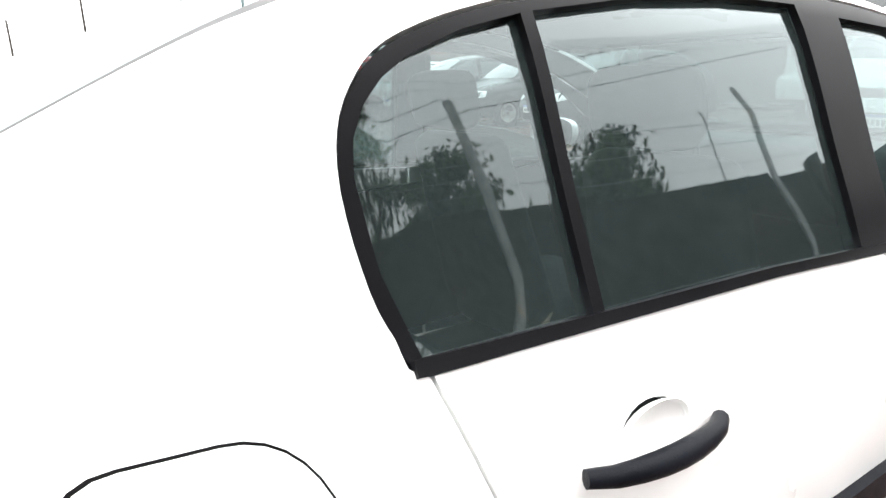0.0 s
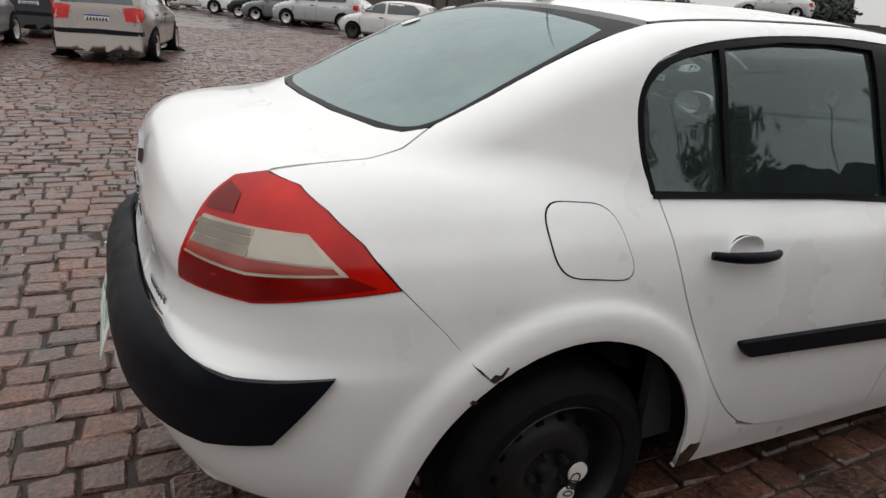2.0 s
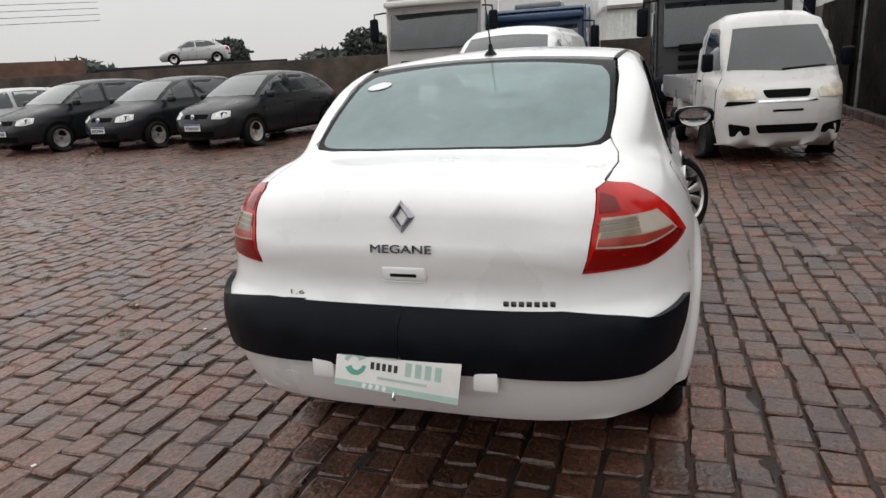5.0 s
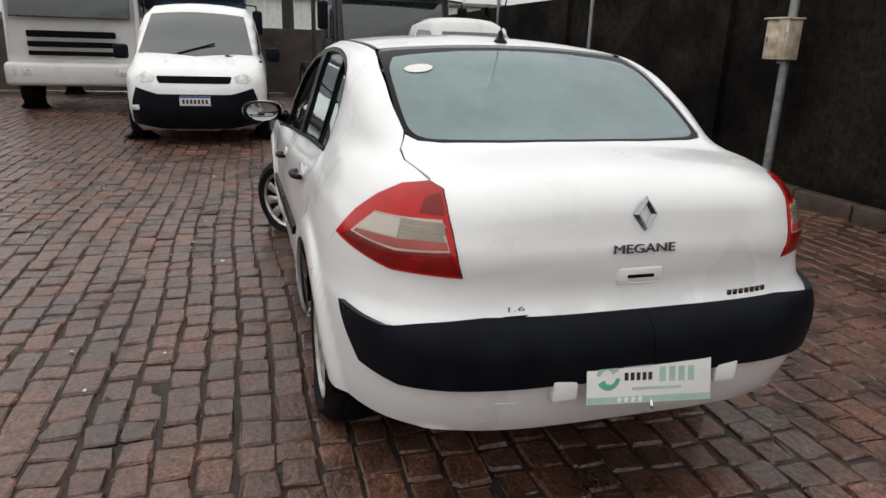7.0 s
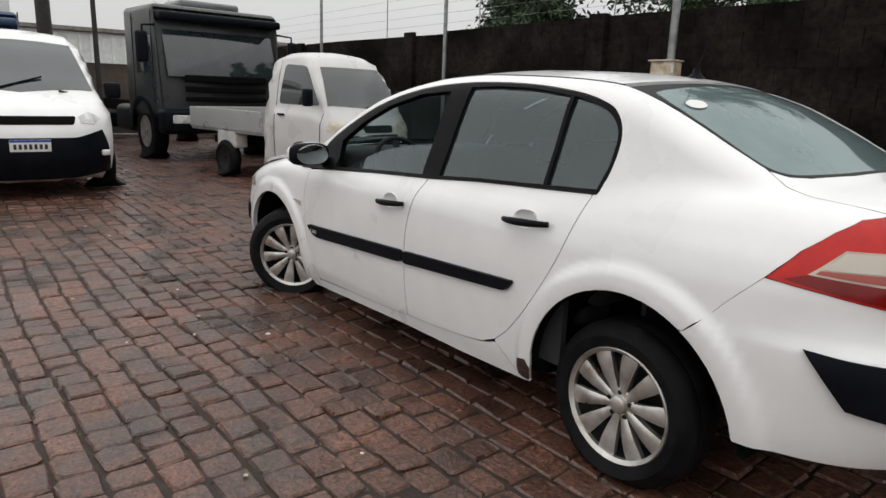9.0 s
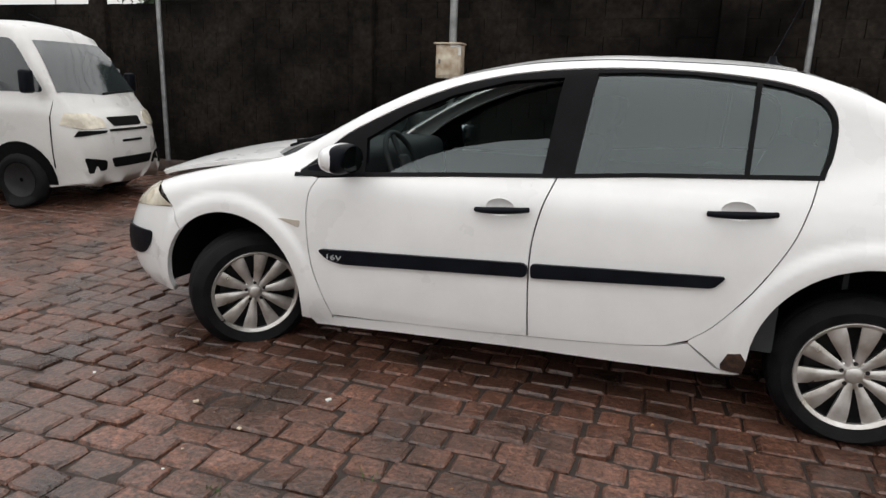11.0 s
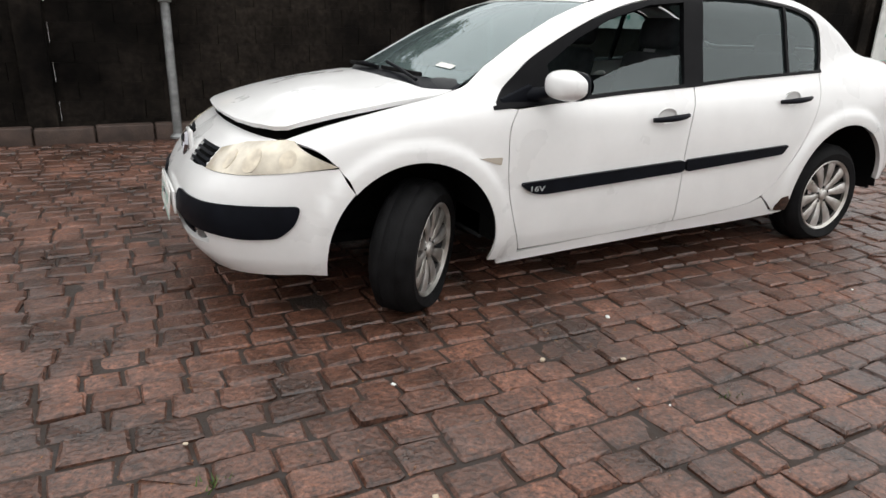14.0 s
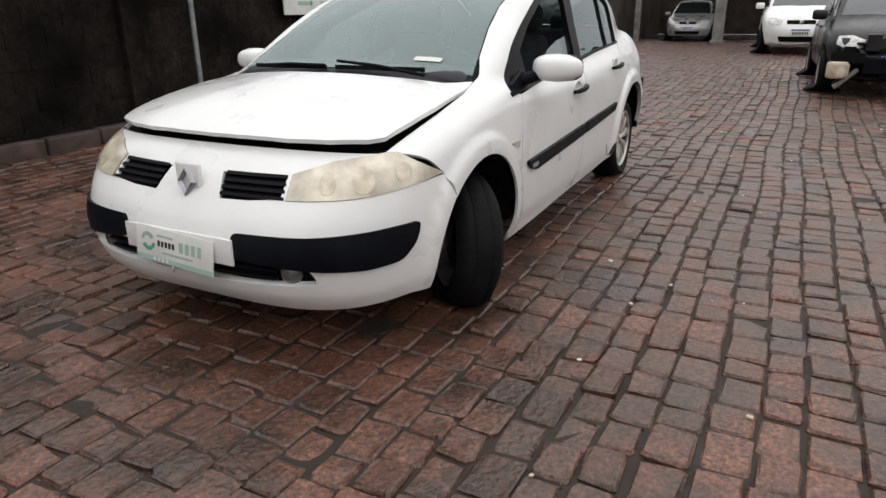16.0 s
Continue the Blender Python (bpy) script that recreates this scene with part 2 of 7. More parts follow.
def spline(pts, n=6):
    """Points along a smooth open curve through pts."""
    p = [np.array(q, float) for q in pts]
    p = [2 * p[0] - p[1]] + p + [2 * p[-1] - p[-2]]
    out = []
    for a, b, c, d in zip(p, p[1:], p[2:], p[3:]):
        for i in range(n):
            t = i / n
            out.append(0.5 * (2 * b + (c - a) * t + (2 * a - 5 * b + 4 * c - d) * t * t + (3 * b - a - 3 * c + d) * t ** 3))
    out.append(p[-2])
    return [tuple(q) for q in out]


def rounded(pts, r, seg=5):
    """A closed outline with its corners rounded."""
    out = []
    n = len(pts)
    P = [np.array(p, float) for p in pts]
    for i in range(n):
        a, b, c = P[i - 1], P[i], P[(i + 1) % n]
        la, lc = np.linalg.norm(a - b), np.linalg.norm(c - b)
        p0, p2 = b + (a - b) * min(0.45, r / la), b + (c - b) * min(0.45, r / lc)
        for k in range(seg + 1):
            t = k / seg
            out.append(tuple((1 - t) ** 2 * p0 + 2 * t * (1 - t) * b + t * t * p2))
    return out


class Curve:
    """A smooth function through (x, value) pairs, without overshoot."""

    def __init__(self, pairs):
        pairs = sorted(pairs)
        self.x = np.array([p[0] for p in pairs], float)
        self.v = np.array([p[1] for p in pairs], float)
        h = np.diff(self.x)
        s = np.diff(self.v) / h
        d = np.zeros(len(self.x))
        for i in range(1, len(d) - 1):
            if s[i - 1] * s[i] > 0:
                w1, w2 = 2 * h[i] + h[i - 1], h[i] + 2 * h[i - 1]
                d[i] = (w1 + w2) / (w1 / s[i - 1] + w2 / s[i])
        d[0], d[-1] = s[0], s[-1]
        self.d = d

    def __call__(self, q):
        q = np.clip(q, self.x[0], self.x[-1])
        i = np.clip(np.searchsorted(self.x, q) - 1, 0, len(self.x) - 2)
        h = self.x[i + 1] - self.x[i]
        t = (q - self.x[i]) / h
        return ((1 + 2 * t) * (1 - t) ** 2 * self.v[i] + t * (1 - t) ** 2 * h * self.d[i]
                + t * t * (3 - 2 * t) * self.v[i + 1] + t * t * (t - 1) * h * self.d[i + 1])


def smax(a, b, k):
    return np.maximum(a, b) + k / 4 * np.clip(1 - np.abs(a - b) / k, 0, 1) ** 2


class Shell:
    """The outer form of a car: sides, ends and top of the lower body, joined with the cabin."""

    def __init__(self, side, front, rear, top, cabin_w, cabin_taper, cabin_top, straight=1.15, power=3.0, crown=0.06, arches=(), soft=0.1, roof_crown=0.045, back_straight=None, back_power=None, low=0.35, net=0.05):
        self.s, self.fr, self.re, self.tl = Curve(side), Curve(front), Curve(rear), Curve(top)
        self.wg, self.tg, self.zg = Curve(cabin_w), Curve(cabin_taper), Curve(cabin_top)
        self.ty = self.tz = None
        self.back_power, self.low, self.net = back_power or power, low, net
        self.floor = 0.1
        self.straight, self.back, self.power, self.crown, self.arches, self.soft, self.rc = straight, back_straight or straight, power, crown, arches, soft, roof_crown

    def f(self, p):
        x, y, z = p[:, 0], np.abs(p[:, 1]), p[:, 2]
        end = np.where(x > 0, self.fr(z), -self.re(z))
        st = np.where(x > 0, self.straight, self.back)
        u = np.clip((np.abs(x) - st) / (end - st), 0, None)
        k = np.interp(z, [0.32, 0.62], [-self.low, 0.0]) + np.where(x > 0, self.power, self.back_power)
        s = self.s(z)
        edge = (((y / s) ** k + u ** k) ** (1 / k) - 1) * s
        for cx, cz, r, amount in self.arches:
            edge = edge - amount * np.exp(-((np.hypot(x - cx, z - cz) - r) / 0.055) ** 4)
        low = smax(edge, z - (self.tl(x) - self.crown * (y / 0.7) ** 2), self.soft)
        low = np.maximum(low, self.floor - z)
        cab = smax(y - self.wg(z) * self.tg(x), z - (self.zg(x) - self.rc * (y / 0.6) ** 2), 0.07)
        return np.maximum(-smax(-low, -cab, 0.045), self.floor - z)

    def solve(self, start, way):
        """Where rays from start (n, 3) along way meet the form."""
        lo, hi = np.zeros(len(start)), np.full(len(start), 5.2)
        found = np.zeros(len(start), bool)
        best, bestd = np.full(len(start), 9.0), np.zeros(len(start))
        prev = np.zeros(len(start))
        for d in np.linspace(0, 5.2, 131):
            v = self.f(start + way * d)
            better = v < best
            best, bestd = np.where(better, v, best), np.where(better, d, bestd)
            fresh = (v < 0) & ~found
            lo, hi = np.where(fresh, prev, lo), np.where(fresh, d, hi)
            found |= fresh
            prev = np.full(len(start), d)
        for _ in range(18):
            mid = (lo + hi) / 2
            inside = self.f(start + way * mid[:, None]) < 0
            lo, hi = np.where(inside, lo, mid), np.where(inside, mid, hi)
        d = np.where(found, (lo + hi) / 2, bestd)
        return start + way * d[:, None]

    def normal(self, p):
        e = 2e-3
        g = np.stack([self.f(p + np.eye(3)[i] * e) - self.f(p - np.eye(3)[i] * e) for i in range(3)], 1)
        return g / np.maximum(np.linalg.norm(g, axis=1, keepdims=True), 1e-9)

    def tables(self):
        """Where level rays from the side and upright rays from above meet the form, on a fine net."""
        gx = np.arange(-3.4, 3.4, self.net)
        gz, gy = np.arange(0.0, 2.6, self.net), np.arange(-1.3, 1.3 + self.net, self.net)
        a = np.stack(np.meshgrid(gx, gz, indexing="ij"), -1).reshape(-1, 2)
        p = self.solve(np.stack([a[:, 0], np.full(len(a), 2.0), a[:, 1]], 1), np.repeat([[0, -1.0, 0]], len(a), 0))
        self.ty = p[:, 1].reshape(len(gx), len(gz))
        a = np.stack(np.meshgrid(gx, gy, indexing="ij"), -1).reshape(-1, 2)
        p = self.solve(np.stack([a[:, 0], a[:, 1], np.full(len(a), 2.8)], 1), np.repeat([[0, 0, -1.0]], len(a), 0))
        self.tz = p[:, 2].reshape(len(gx), len(gy))

    @staticmethod
    def look_up(t, u, v):
        i, j = int(u), int(v)
        a, b = u - i, v - j
        return float((t[i, j] * (1 - b) + t[i, j + 1] * b) * (1 - a) + (t[i + 1, j] * (1 - b) + t[i + 1, j + 1] * b) * a)

    def side(self, x, z, s=1):
        if self.ty is None:
            self.tables()
        return (x, s * self.look_up(self.ty, (x + 3.4) / self.net, z / self.net), z)

    def above(self, x, y):
        if self.ty is None:
            self.tables()
        return (x, y, self.look_up(self.tz, (x + 3.4) / self.net, (y + 1.3) / self.net))


class Flat:
    """Looks at the form along one direction."""

    def __init__(self, way):
        self.way = Vector(way).normalized()
        q = self.way.to_track_quat("-Z", "Y")
        self.a, self.b = np.array(q @ Vector((1, 0, 0))), np.array(q @ Vector((0, 1, 0)))
        self.w = np.array(self.way)

    def down(self, p):
        p = np.array(p, float)
        return np.stack([p @ self.a, p @ self.b], 1)

    def rays(self, q):
        start = q[:, :1] * self.a + q[:, 1:] * self.b - self.w * 3.6
        return start, np.repeat(self.w[None], len(q), 0)


class Round:
    """Looks at the form level, from all round an upright axis at (cx, 0)."""

    def __init__(self, cx, sign):
        self.cx, self.sign = cx, sign

    def down(self, p):
        p = np.array(p, float)
        return np.stack([np.arctan2(p[:, 1], self.sign * (p[:, 0] - self.cx)) * 0.9, p[:, 2]], 1)

    def rays(self, q):
        a = q[:, 0] / 0.9
        d = np.stack([np.cos(a) * self.sign, np.sin(a), np.zeros(len(a))], 1)
        start = np.stack([np.full(len(a), self.cx), np.zeros(len(a)), q[:, 1]], 1) + d * 2.4
        return start, -d


def inside(q, loop):
    x, y = q[:, 0], q[:, 1]
    odd = np.zeros(len(q), bool)
    for (ax, ay), (bx, by) in zip(loop, np.roll(loop, -1, 0)):
        if ay != by:
            odd ^= ((ay > y) != (by > y)) & (x < (bx - ax) * (y - ay) / (by - ay) + ax)
    return odd


def resampled(loop, step):
    out = []
    for a, b in zip(loop, np.roll(loop, -1, 0)):
        n = max(1, int(np.ceil(np.linalg.norm(b - a) / step)))
        out += [a + (b - a) * i / n for i in range(n)]
    keep = [out[0]]
    for p in out[1:]:
        if np.linalg.norm(p - keep[-1]) > step * 0.12:
            keep.append(p)
    return np.array(keep)


def sheet(shell, view, outline, step=0.04, proud=0.0, holes=(), depth=0.014, dent=None):
    """A piece of the form inside an outline of places: vertices, faces and normals, with turned-in edges."""
    from mathutils.geometry import delaunay_2d_cdt
    loops = [resampled(view.down(np.array(o, float)), step) for o in (outline, *holes)]
    lo, hi = loops[0].min(0), loops[0].max(0)
    gx, gy = np.arange(lo[0] + step * 0.5, hi[0], step), np.arange(lo[1] + step * 0.5, hi[1], step)
    g = np.stack(np.meshgrid(gx, gy), -1).reshape(-1, 2)
    ok = inside(g, loops[0])
    for h in loops[1:]:
        ok &= ~inside(g, h)
    g = g[ok]
    rim = np.concatenate(loops)
    if len(g):
        g = g[np.hypot(rim[None, :, 0] - g[:, None, 0], rim[None, :, 1] - g[:, None, 1]).min(1) > step * 0.45]
    pts, edges, k = np.concatenate([rim, g]) if len(g) else rim, [], 0
    for l in loops:
        edges += [(k + i, k + (i + 1) % len(l)) for i in range(len(l))]
        k += len(l)
    co, ed, fa, *_ = delaunay_2d_cdt([Vector(p) for p in pts], edges, [], 1, 1e-7)
    co = np.array([tuple(c) for c in co])
    mid = np.array([co[list(t)].mean(0) for t in fa])
    ok = inside(mid, loops[0])
    for h in loops[1:]:
        ok &= ~inside(mid, h)
    fa = [tuple(t) for t, o in zip(fa, ok) if o]
    start, way = view.rays(co)
    p = shell.solve(start, way)
    n = shell.normal(p)
    p = p + n * proud
    if dent:
        p = dent(p, n)
    count = {}
    for t in fa:
        for a, b in zip(t, t[1:] + t[:1]):
            count[(a, b)] = 1
    edge = [(a, b) for a, b in count if (b, a) not in count]
    tri = np.array([np.cross(p[t[1]] - p[t[0]], p[t[2]] - p[t[0]]) for t in fa])
    if len(tri) and np.mean([np.dot(tr, n[t[0]]) for tr, t in zip(tri, fa)]) < 0:
        fa = [t[::-1] for t in fa]
        edge = [(b, a) for a, b in edge]
    v, nn, f = list(p), list(n), list(fa)
    used = {}
    for a, b in edge:
        t = np.cross(p[b] - p[a], n[a])
        for q in (a, b):
            used.setdefault(q, []).append(t / max(np.linalg.norm(t), 1e-9))
    ring = {}
    for q, ts in used.items():
        m = np.mean(ts, 0)
        ring[q] = (len(v), len(v) + 1)
        v += [p[q], p[q] - n[q] * depth]
        nn += [m / max(np.linalg.norm(m), 1e-9)] * 2
    for a, b in edge:
        f.append((ring[a][0], ring[a][1], ring[b][1], ring[b][0]))
    return v, f, nn


SHEETS = {}


def panel(name, shell, view, outline, material, parent, label="", step=0.04, proud=0.0, holes=(), depth=0.014, dent=None):
    """A part cut out of the form; alike cars share its mesh."""
    key = (name, id(shell), material.name, tuple(np.round(np.array(outline, float), 4).ravel()))
    if not dent and key in SHEETS:
        ob = new(name, SHEETS[key])
        ob.parent = parent
        return tagged(ob, label)
    short = key[:2] + key[3:]
    if dent or short not in SHEETS:
        SHEETS[short] = sheet(shell, view, outline, step, proud, holes, depth, dent)
    v, f, n = SHEETS[short]
    ob = mesh_ob(name, v, f, material, parent, label, True, None if dent else n)
    if not dent:
        SHEETS[key] = ob.data
    return ob


def flip(points, s):
    return [(p[0], p[1] * s, p[2]) for p in points]


def arc(cx, cz, r, a0, a1, n=16):
    return [(cx + r * math.cos(radians(a0 + (a1 - a0) * i / n)), cz + r * math.sin(radians(a0 + (a1 - a0) * i / n))) for i in range(n + 1)]


# ---------- the white saloon ----------
SEDAN = Shell(
    side=[(0.12, 0.76), (0.2, 0.815), (0.3, 0.85), (0.5, 0.868), (0.65, 0.87), (0.8, 0.86), (0.9, 0.835), (0.97, 0.80), (1.03, 0.765), (1.2, 0.68)],
    front=[(0.1, 2.1), (0.2, 2.24), (0.3, 2.31), (0.43, 2.335), (0.55, 2.30), (0.62, 2.26), (0.7, 2.21), (0.78, 2.14), (0.9, 1.98)],
    rear=[(0.15, -2.0), (0.3, -2.19), (0.38, -2.25), (0.46, -2.285), (0.55, -2.31), (0.62, -2.318), (0.68, -2.298), (0.715, -2.245), (0.79, -2.226), (0.872, -2.240), (0.94, -2.226), (1.0, -2.213), (1.06, -2.195), (1.12, -2.14), (1.2, -2.0)],
    top=[(-2.3, 1.04), (-2.2, 1.07), (-2.1, 1.095), (-1.9, 1.118), (-1.7, 1.135), (-1.4, 1.13), (-1.1, 1.08), (-0.5, 1.02), (0.5, 1.0), (1.0, 1.01), (1.3, 0.985), (1.6, 0.93), (1.85, 0.865), (2.05, 0.79), (2.2, 0.70), (2.3, 0.6)],
    cabin_w=[(0.85, 0.81), (1.0, 0.775), (1.15, 0.727), (1.275, 0.69), (1.36, 0.66), (1.5, 0.60)],
    cabin_taper=[(-1.9, 0.74), (-1.65, 0.86), (-1.4, 0.95), (-1.1, 1.0), (0.4, 1.0), (0.8, 0.985), (1.1, 0.95), (1.35, 0.90)],
    cabin_top=[(-2.35, 0.1), (-2.15, 0.4), (-1.98, 0.84), (-1.88, 1.02), (-1.79, 1.11), (-1.6, 1.205), (-1.4, 1.308), (-1.2, 1.396), (-1.0, 1.447), (-0.7, 1.47), (-0.35, 1.478), (-0.05, 1.462), (0.2, 1.425), (0.45, 1.365), (0.72, 1.255), (0.97, 1.125), (1.18, 1.01), (1.35, 0.91), (1.45, 0.72), (1.6, 0.1)],
    power=4.0, back_power=3.85, low=0.1, net=0.02, soft=0.075, arches=((1.425, 0.285, 0.42, 0.018), (-1.37, 0.30, 0.445, 0.022)))

RIGHTWAYS = {1: Flat((0, -1, 0)), -1: Flat((0, 1, 0))}
SLANT = {1: Flat((0, -0.75, -0.66)), -1: Flat((0, 0.75, -0.66))}
DOWN = Flat((0.001, 0, -1))
FROM_BACK = Flat((0.72, 0, -0.69))
FROM_FRONT = Flat((-0.4, 0, -0.92))
BACK_ROUND, FRONT_ROUND = Round(-1.0, -1), Round(1.0, 1)


def wheel(name, parent, at, s, kind="alloy", r=0.308, rim=0.213, steer=0.0, camber=0.0, squash=0.03, width=0.2, spokes=10, step=40):
    """A road wheel: tyre with a flattened foot, rim with spokes. The outer face looks along +y for s = 1."""
    w = new(name)
    w.parent = parent
    w.matrix_local = pose(*at, 0, 0, steer if s > 0 else steer + 180) @ pose(0, 0, 0, camber)
    h = width / 2
    prof = [(rim - 0.006, -h + 0.02), (rim + 0.01, -h), (rim + 0.045, -h - 0.006), (r - 0.03, -h + 0.008), (r - 0.008, -h + 0.026), (r, -h + 0.05), (r - 0.004, -0.035), (r, -0.03), (r, 0.03), (r - 0.004, 0.035), (r, h - 0.05), (r - 0.008, h - 0.026), (r - 0.03, h - 0.008), (rim + 0.045, h + 0.006), (rim + 0.01, h), (rim - 0.006, h - 0.02)]
    bm = lathe(prof, step)
    foot = -at[2] + 0.004
    for v in bm.verts:
        if v.co.z < foot:
            over = foot - v.co.z
            v.co.z = foot + random.uniform(0, 0.002)
            v.co.y *= 1 + 2.6 * over
            v.co.x *= 1 + 0.8 * over
        elif v.co.z < foot + 0.09 and math.hypot(v.co.x, v.co.z) > rim + 0.02:
            v.co.y *= 1 + 0.16 * (1 - (v.co.z - foot) / 0.09) * (squash / 0.03)
    part("tyre", bm, RUBBER, w, "flat black rubber tyre", 40)
    if step < 24:
        bm = lathe([(0.02, h - 0.03), (rim * 0.55, h - 0.028), (rim * 0.9, h - 0.012), (rim, h - 0.004), (rim - 0.004, h - 0.03)], step)
        part("rim", bm, ALLOY if kind == "alloy" else STEEL, w, "", 40)
        return w
    if kind == "alloy":
        bm = lathe([(rim - 0.004, -h + 0.02), (rim - 0.012, h - 0.03), (rim - 0.014, h - 0.014), (rim, h - 0.002), (rim + 0.004, h - 0.006), (rim + 0.002, h - 0.014)], 48)
        rimo = part("rim", bm, ALLOY, w, "silver alloy rim with ten spokes", 40)
        for i in range(spokes):
            a = 2 * math.pi * i / spokes + 0.15
            b = bmesh.new()
            rows = [(0.035, 0.013, h - 0.03), (0.07, 0.0175, h - 0.022), (0.12, 0.0255, h - 0.015), (0.165, 0.0325, h - 0.015), (rim - 0.008, 0.036, h - 0.019)]
            top, low = [], []
            for rr, hw, yy in rows:
                top.append([b.verts.new((rr, yy - 0.007, -hw)), b.verts.new((rr, yy, -hw * 0.55)), b.verts.new((rr, yy, hw * 0.55)), b.verts.new((rr, yy - 0.007, hw))])
                low.append([b.verts.new((rr, yy - 0.035, -hw * 0.8)), b.verts.new((rr, yy - 0.035, hw * 0.8))])
            for k in range(len(rows) - 1):
                for j in range(3):
                    b.faces.new((top[k][j], top[k][j + 1], top[k + 1][j + 1], top[k + 1][j]))
                b.faces.new((low[k][0], top[k][0], top[k + 1][0], low[k + 1][0]))
                b.faces.new((top[k][3], low[k][1], low[k + 1][1], top[k + 1][3]))
            b.transform(Matrix.Rotation(a, 4, "Y"))
            part("spoke", b, ALLOY, rimo, "", 50)
        hub = lathe([(0.0, h - 0.014), (0.026, h - 0.014), (0.031, h - 0.018), (0.033, h - 0.03), (0.056, h - 0.03), (0.062, h - 0.036), (0.062, h - 0.06)], 28)
        part("hub_cap", hub, ALLOY, rimo, "scuffed round hub cap", 40)
        for i in range(5):
            a = 2 * math.pi * i / 5 + 0.3
            b = lathe([(0.0, h - 0.026), (0.009, h - 0.026), (0.009, h - 0.045)], 8)
            b.transform(Matrix.Translation((0.047 * math.cos(a), 0, 0.047 * math.sin(a))))
            part("wheel_bolt", b, STEEL, rimo, "", 40)
        # added dark backing: shade behind the spokes put in as colour
        part("shade_backing", lathe([(0.03, -0.005), (rim - 0.05, 0.0), (rim - 0.018, 0.03), (rim - 0.013, h - 0.032)], 40), STEEL, w, "dark backing disc standing for shade behind the spokes", 40)
        part("brake_disc", lathe([(0.05, -0.01), (0.14, -0.01), (0.14, -0.03), (0.05, -0.03)], 32), STEEL, w, "", 40)
    else:
        bm = lathe([(rim - 0.004, -h + 0.02), (rim - 0.02, h - 0.05), (rim - 0.012, h - 0.02), (rim, h - 0.004), (rim + 0.004, h - 0.008)], 48)
        rimo = part("rim", bm, STEEL, w, "black pressed-steel rim", 40)
        bm = lathe([(0.03, h - 0.05), (0.05, h - 0.055), (0.075, h - 0.035), (0.105, h - 0.03), (0.135, h - 0.045), (0.165, h - 0.075), (rim - 0.015, h - 0.08)], 48)
        part("wheel_disc", bm, STEEL, rimo, "", 40)
        # dark discs on the closed wheel disc, painted as shade in vent holes
        for i in range(14):
            a = 2 * math.pi * i / 14
            b = lathe([(0.0, h - 0.041), (0.011, h - 0.041), (0.0125, h - 0.05)], 10)
            b.transform(Matrix.Translation((0.148 * math.cos(a), -0.012, 0.148 * math.sin(a))))
            part("vent_hole", b, DARK, rimo, "", 40)
        for i in range(5):
            a = 2 * math.pi * i / 5
            b = lathe([(0.0, h - 0.018), (0.009, h - 0.02), (0.011, h - 0.045)], 6)
            b.transform(Matrix.Translation((0.055 * math.cos(a), 0, 0.055 * math.sin(a))))
            part("wheel_bolt", b, STEEL, rimo, "", 30)
        part("hub_cap", lathe([(0.0, h - 0.022), (0.024, h - 0.024), (0.03, h - 0.05)], 20), STEEL, rimo, "", 40)
    return w


TAIL = [(-1.797, 0.812, 0.866), (-1.865, 0.762, 0.951), (-1.923, 0.707, 1.007), (-1.964, 0.646, 1.043), (-2.012, 0.578, 1.057), (-2.068, 0.553, 1.045), (-2.11, 0.555, 1.012), (-2.152, 0.548, 0.945), (-2.19, 0.530, 0.823), (-2.138, 0.628, 0.826), (-2.07, 0.703, 0.825), (-1.958, 0.768, 0.846)]
HEAD = [(2.222, 0.455, 0.628), (2.147, 0.437, 0.706), (2.06, 0.56, 0.746), (1.94, 0.708, 0.769), (1.914, 0.74, 0.768), (1.77, 0.85, 0.675), (1.98, 0.797, 0.654), (2.134, 0.69, 0.637), (2.20, 0.545, 0.630)]


def grown(loop, s, k):
    """An outline on side s, grown or shrunk about its middle."""
    c = np.mean(loop, 0)
    return [tuple((c + (np.array(p) - c) * k) * (1, s, 1)) for p in loop]


def inner(loop, s):
    return grown(loop, s, 0.97)


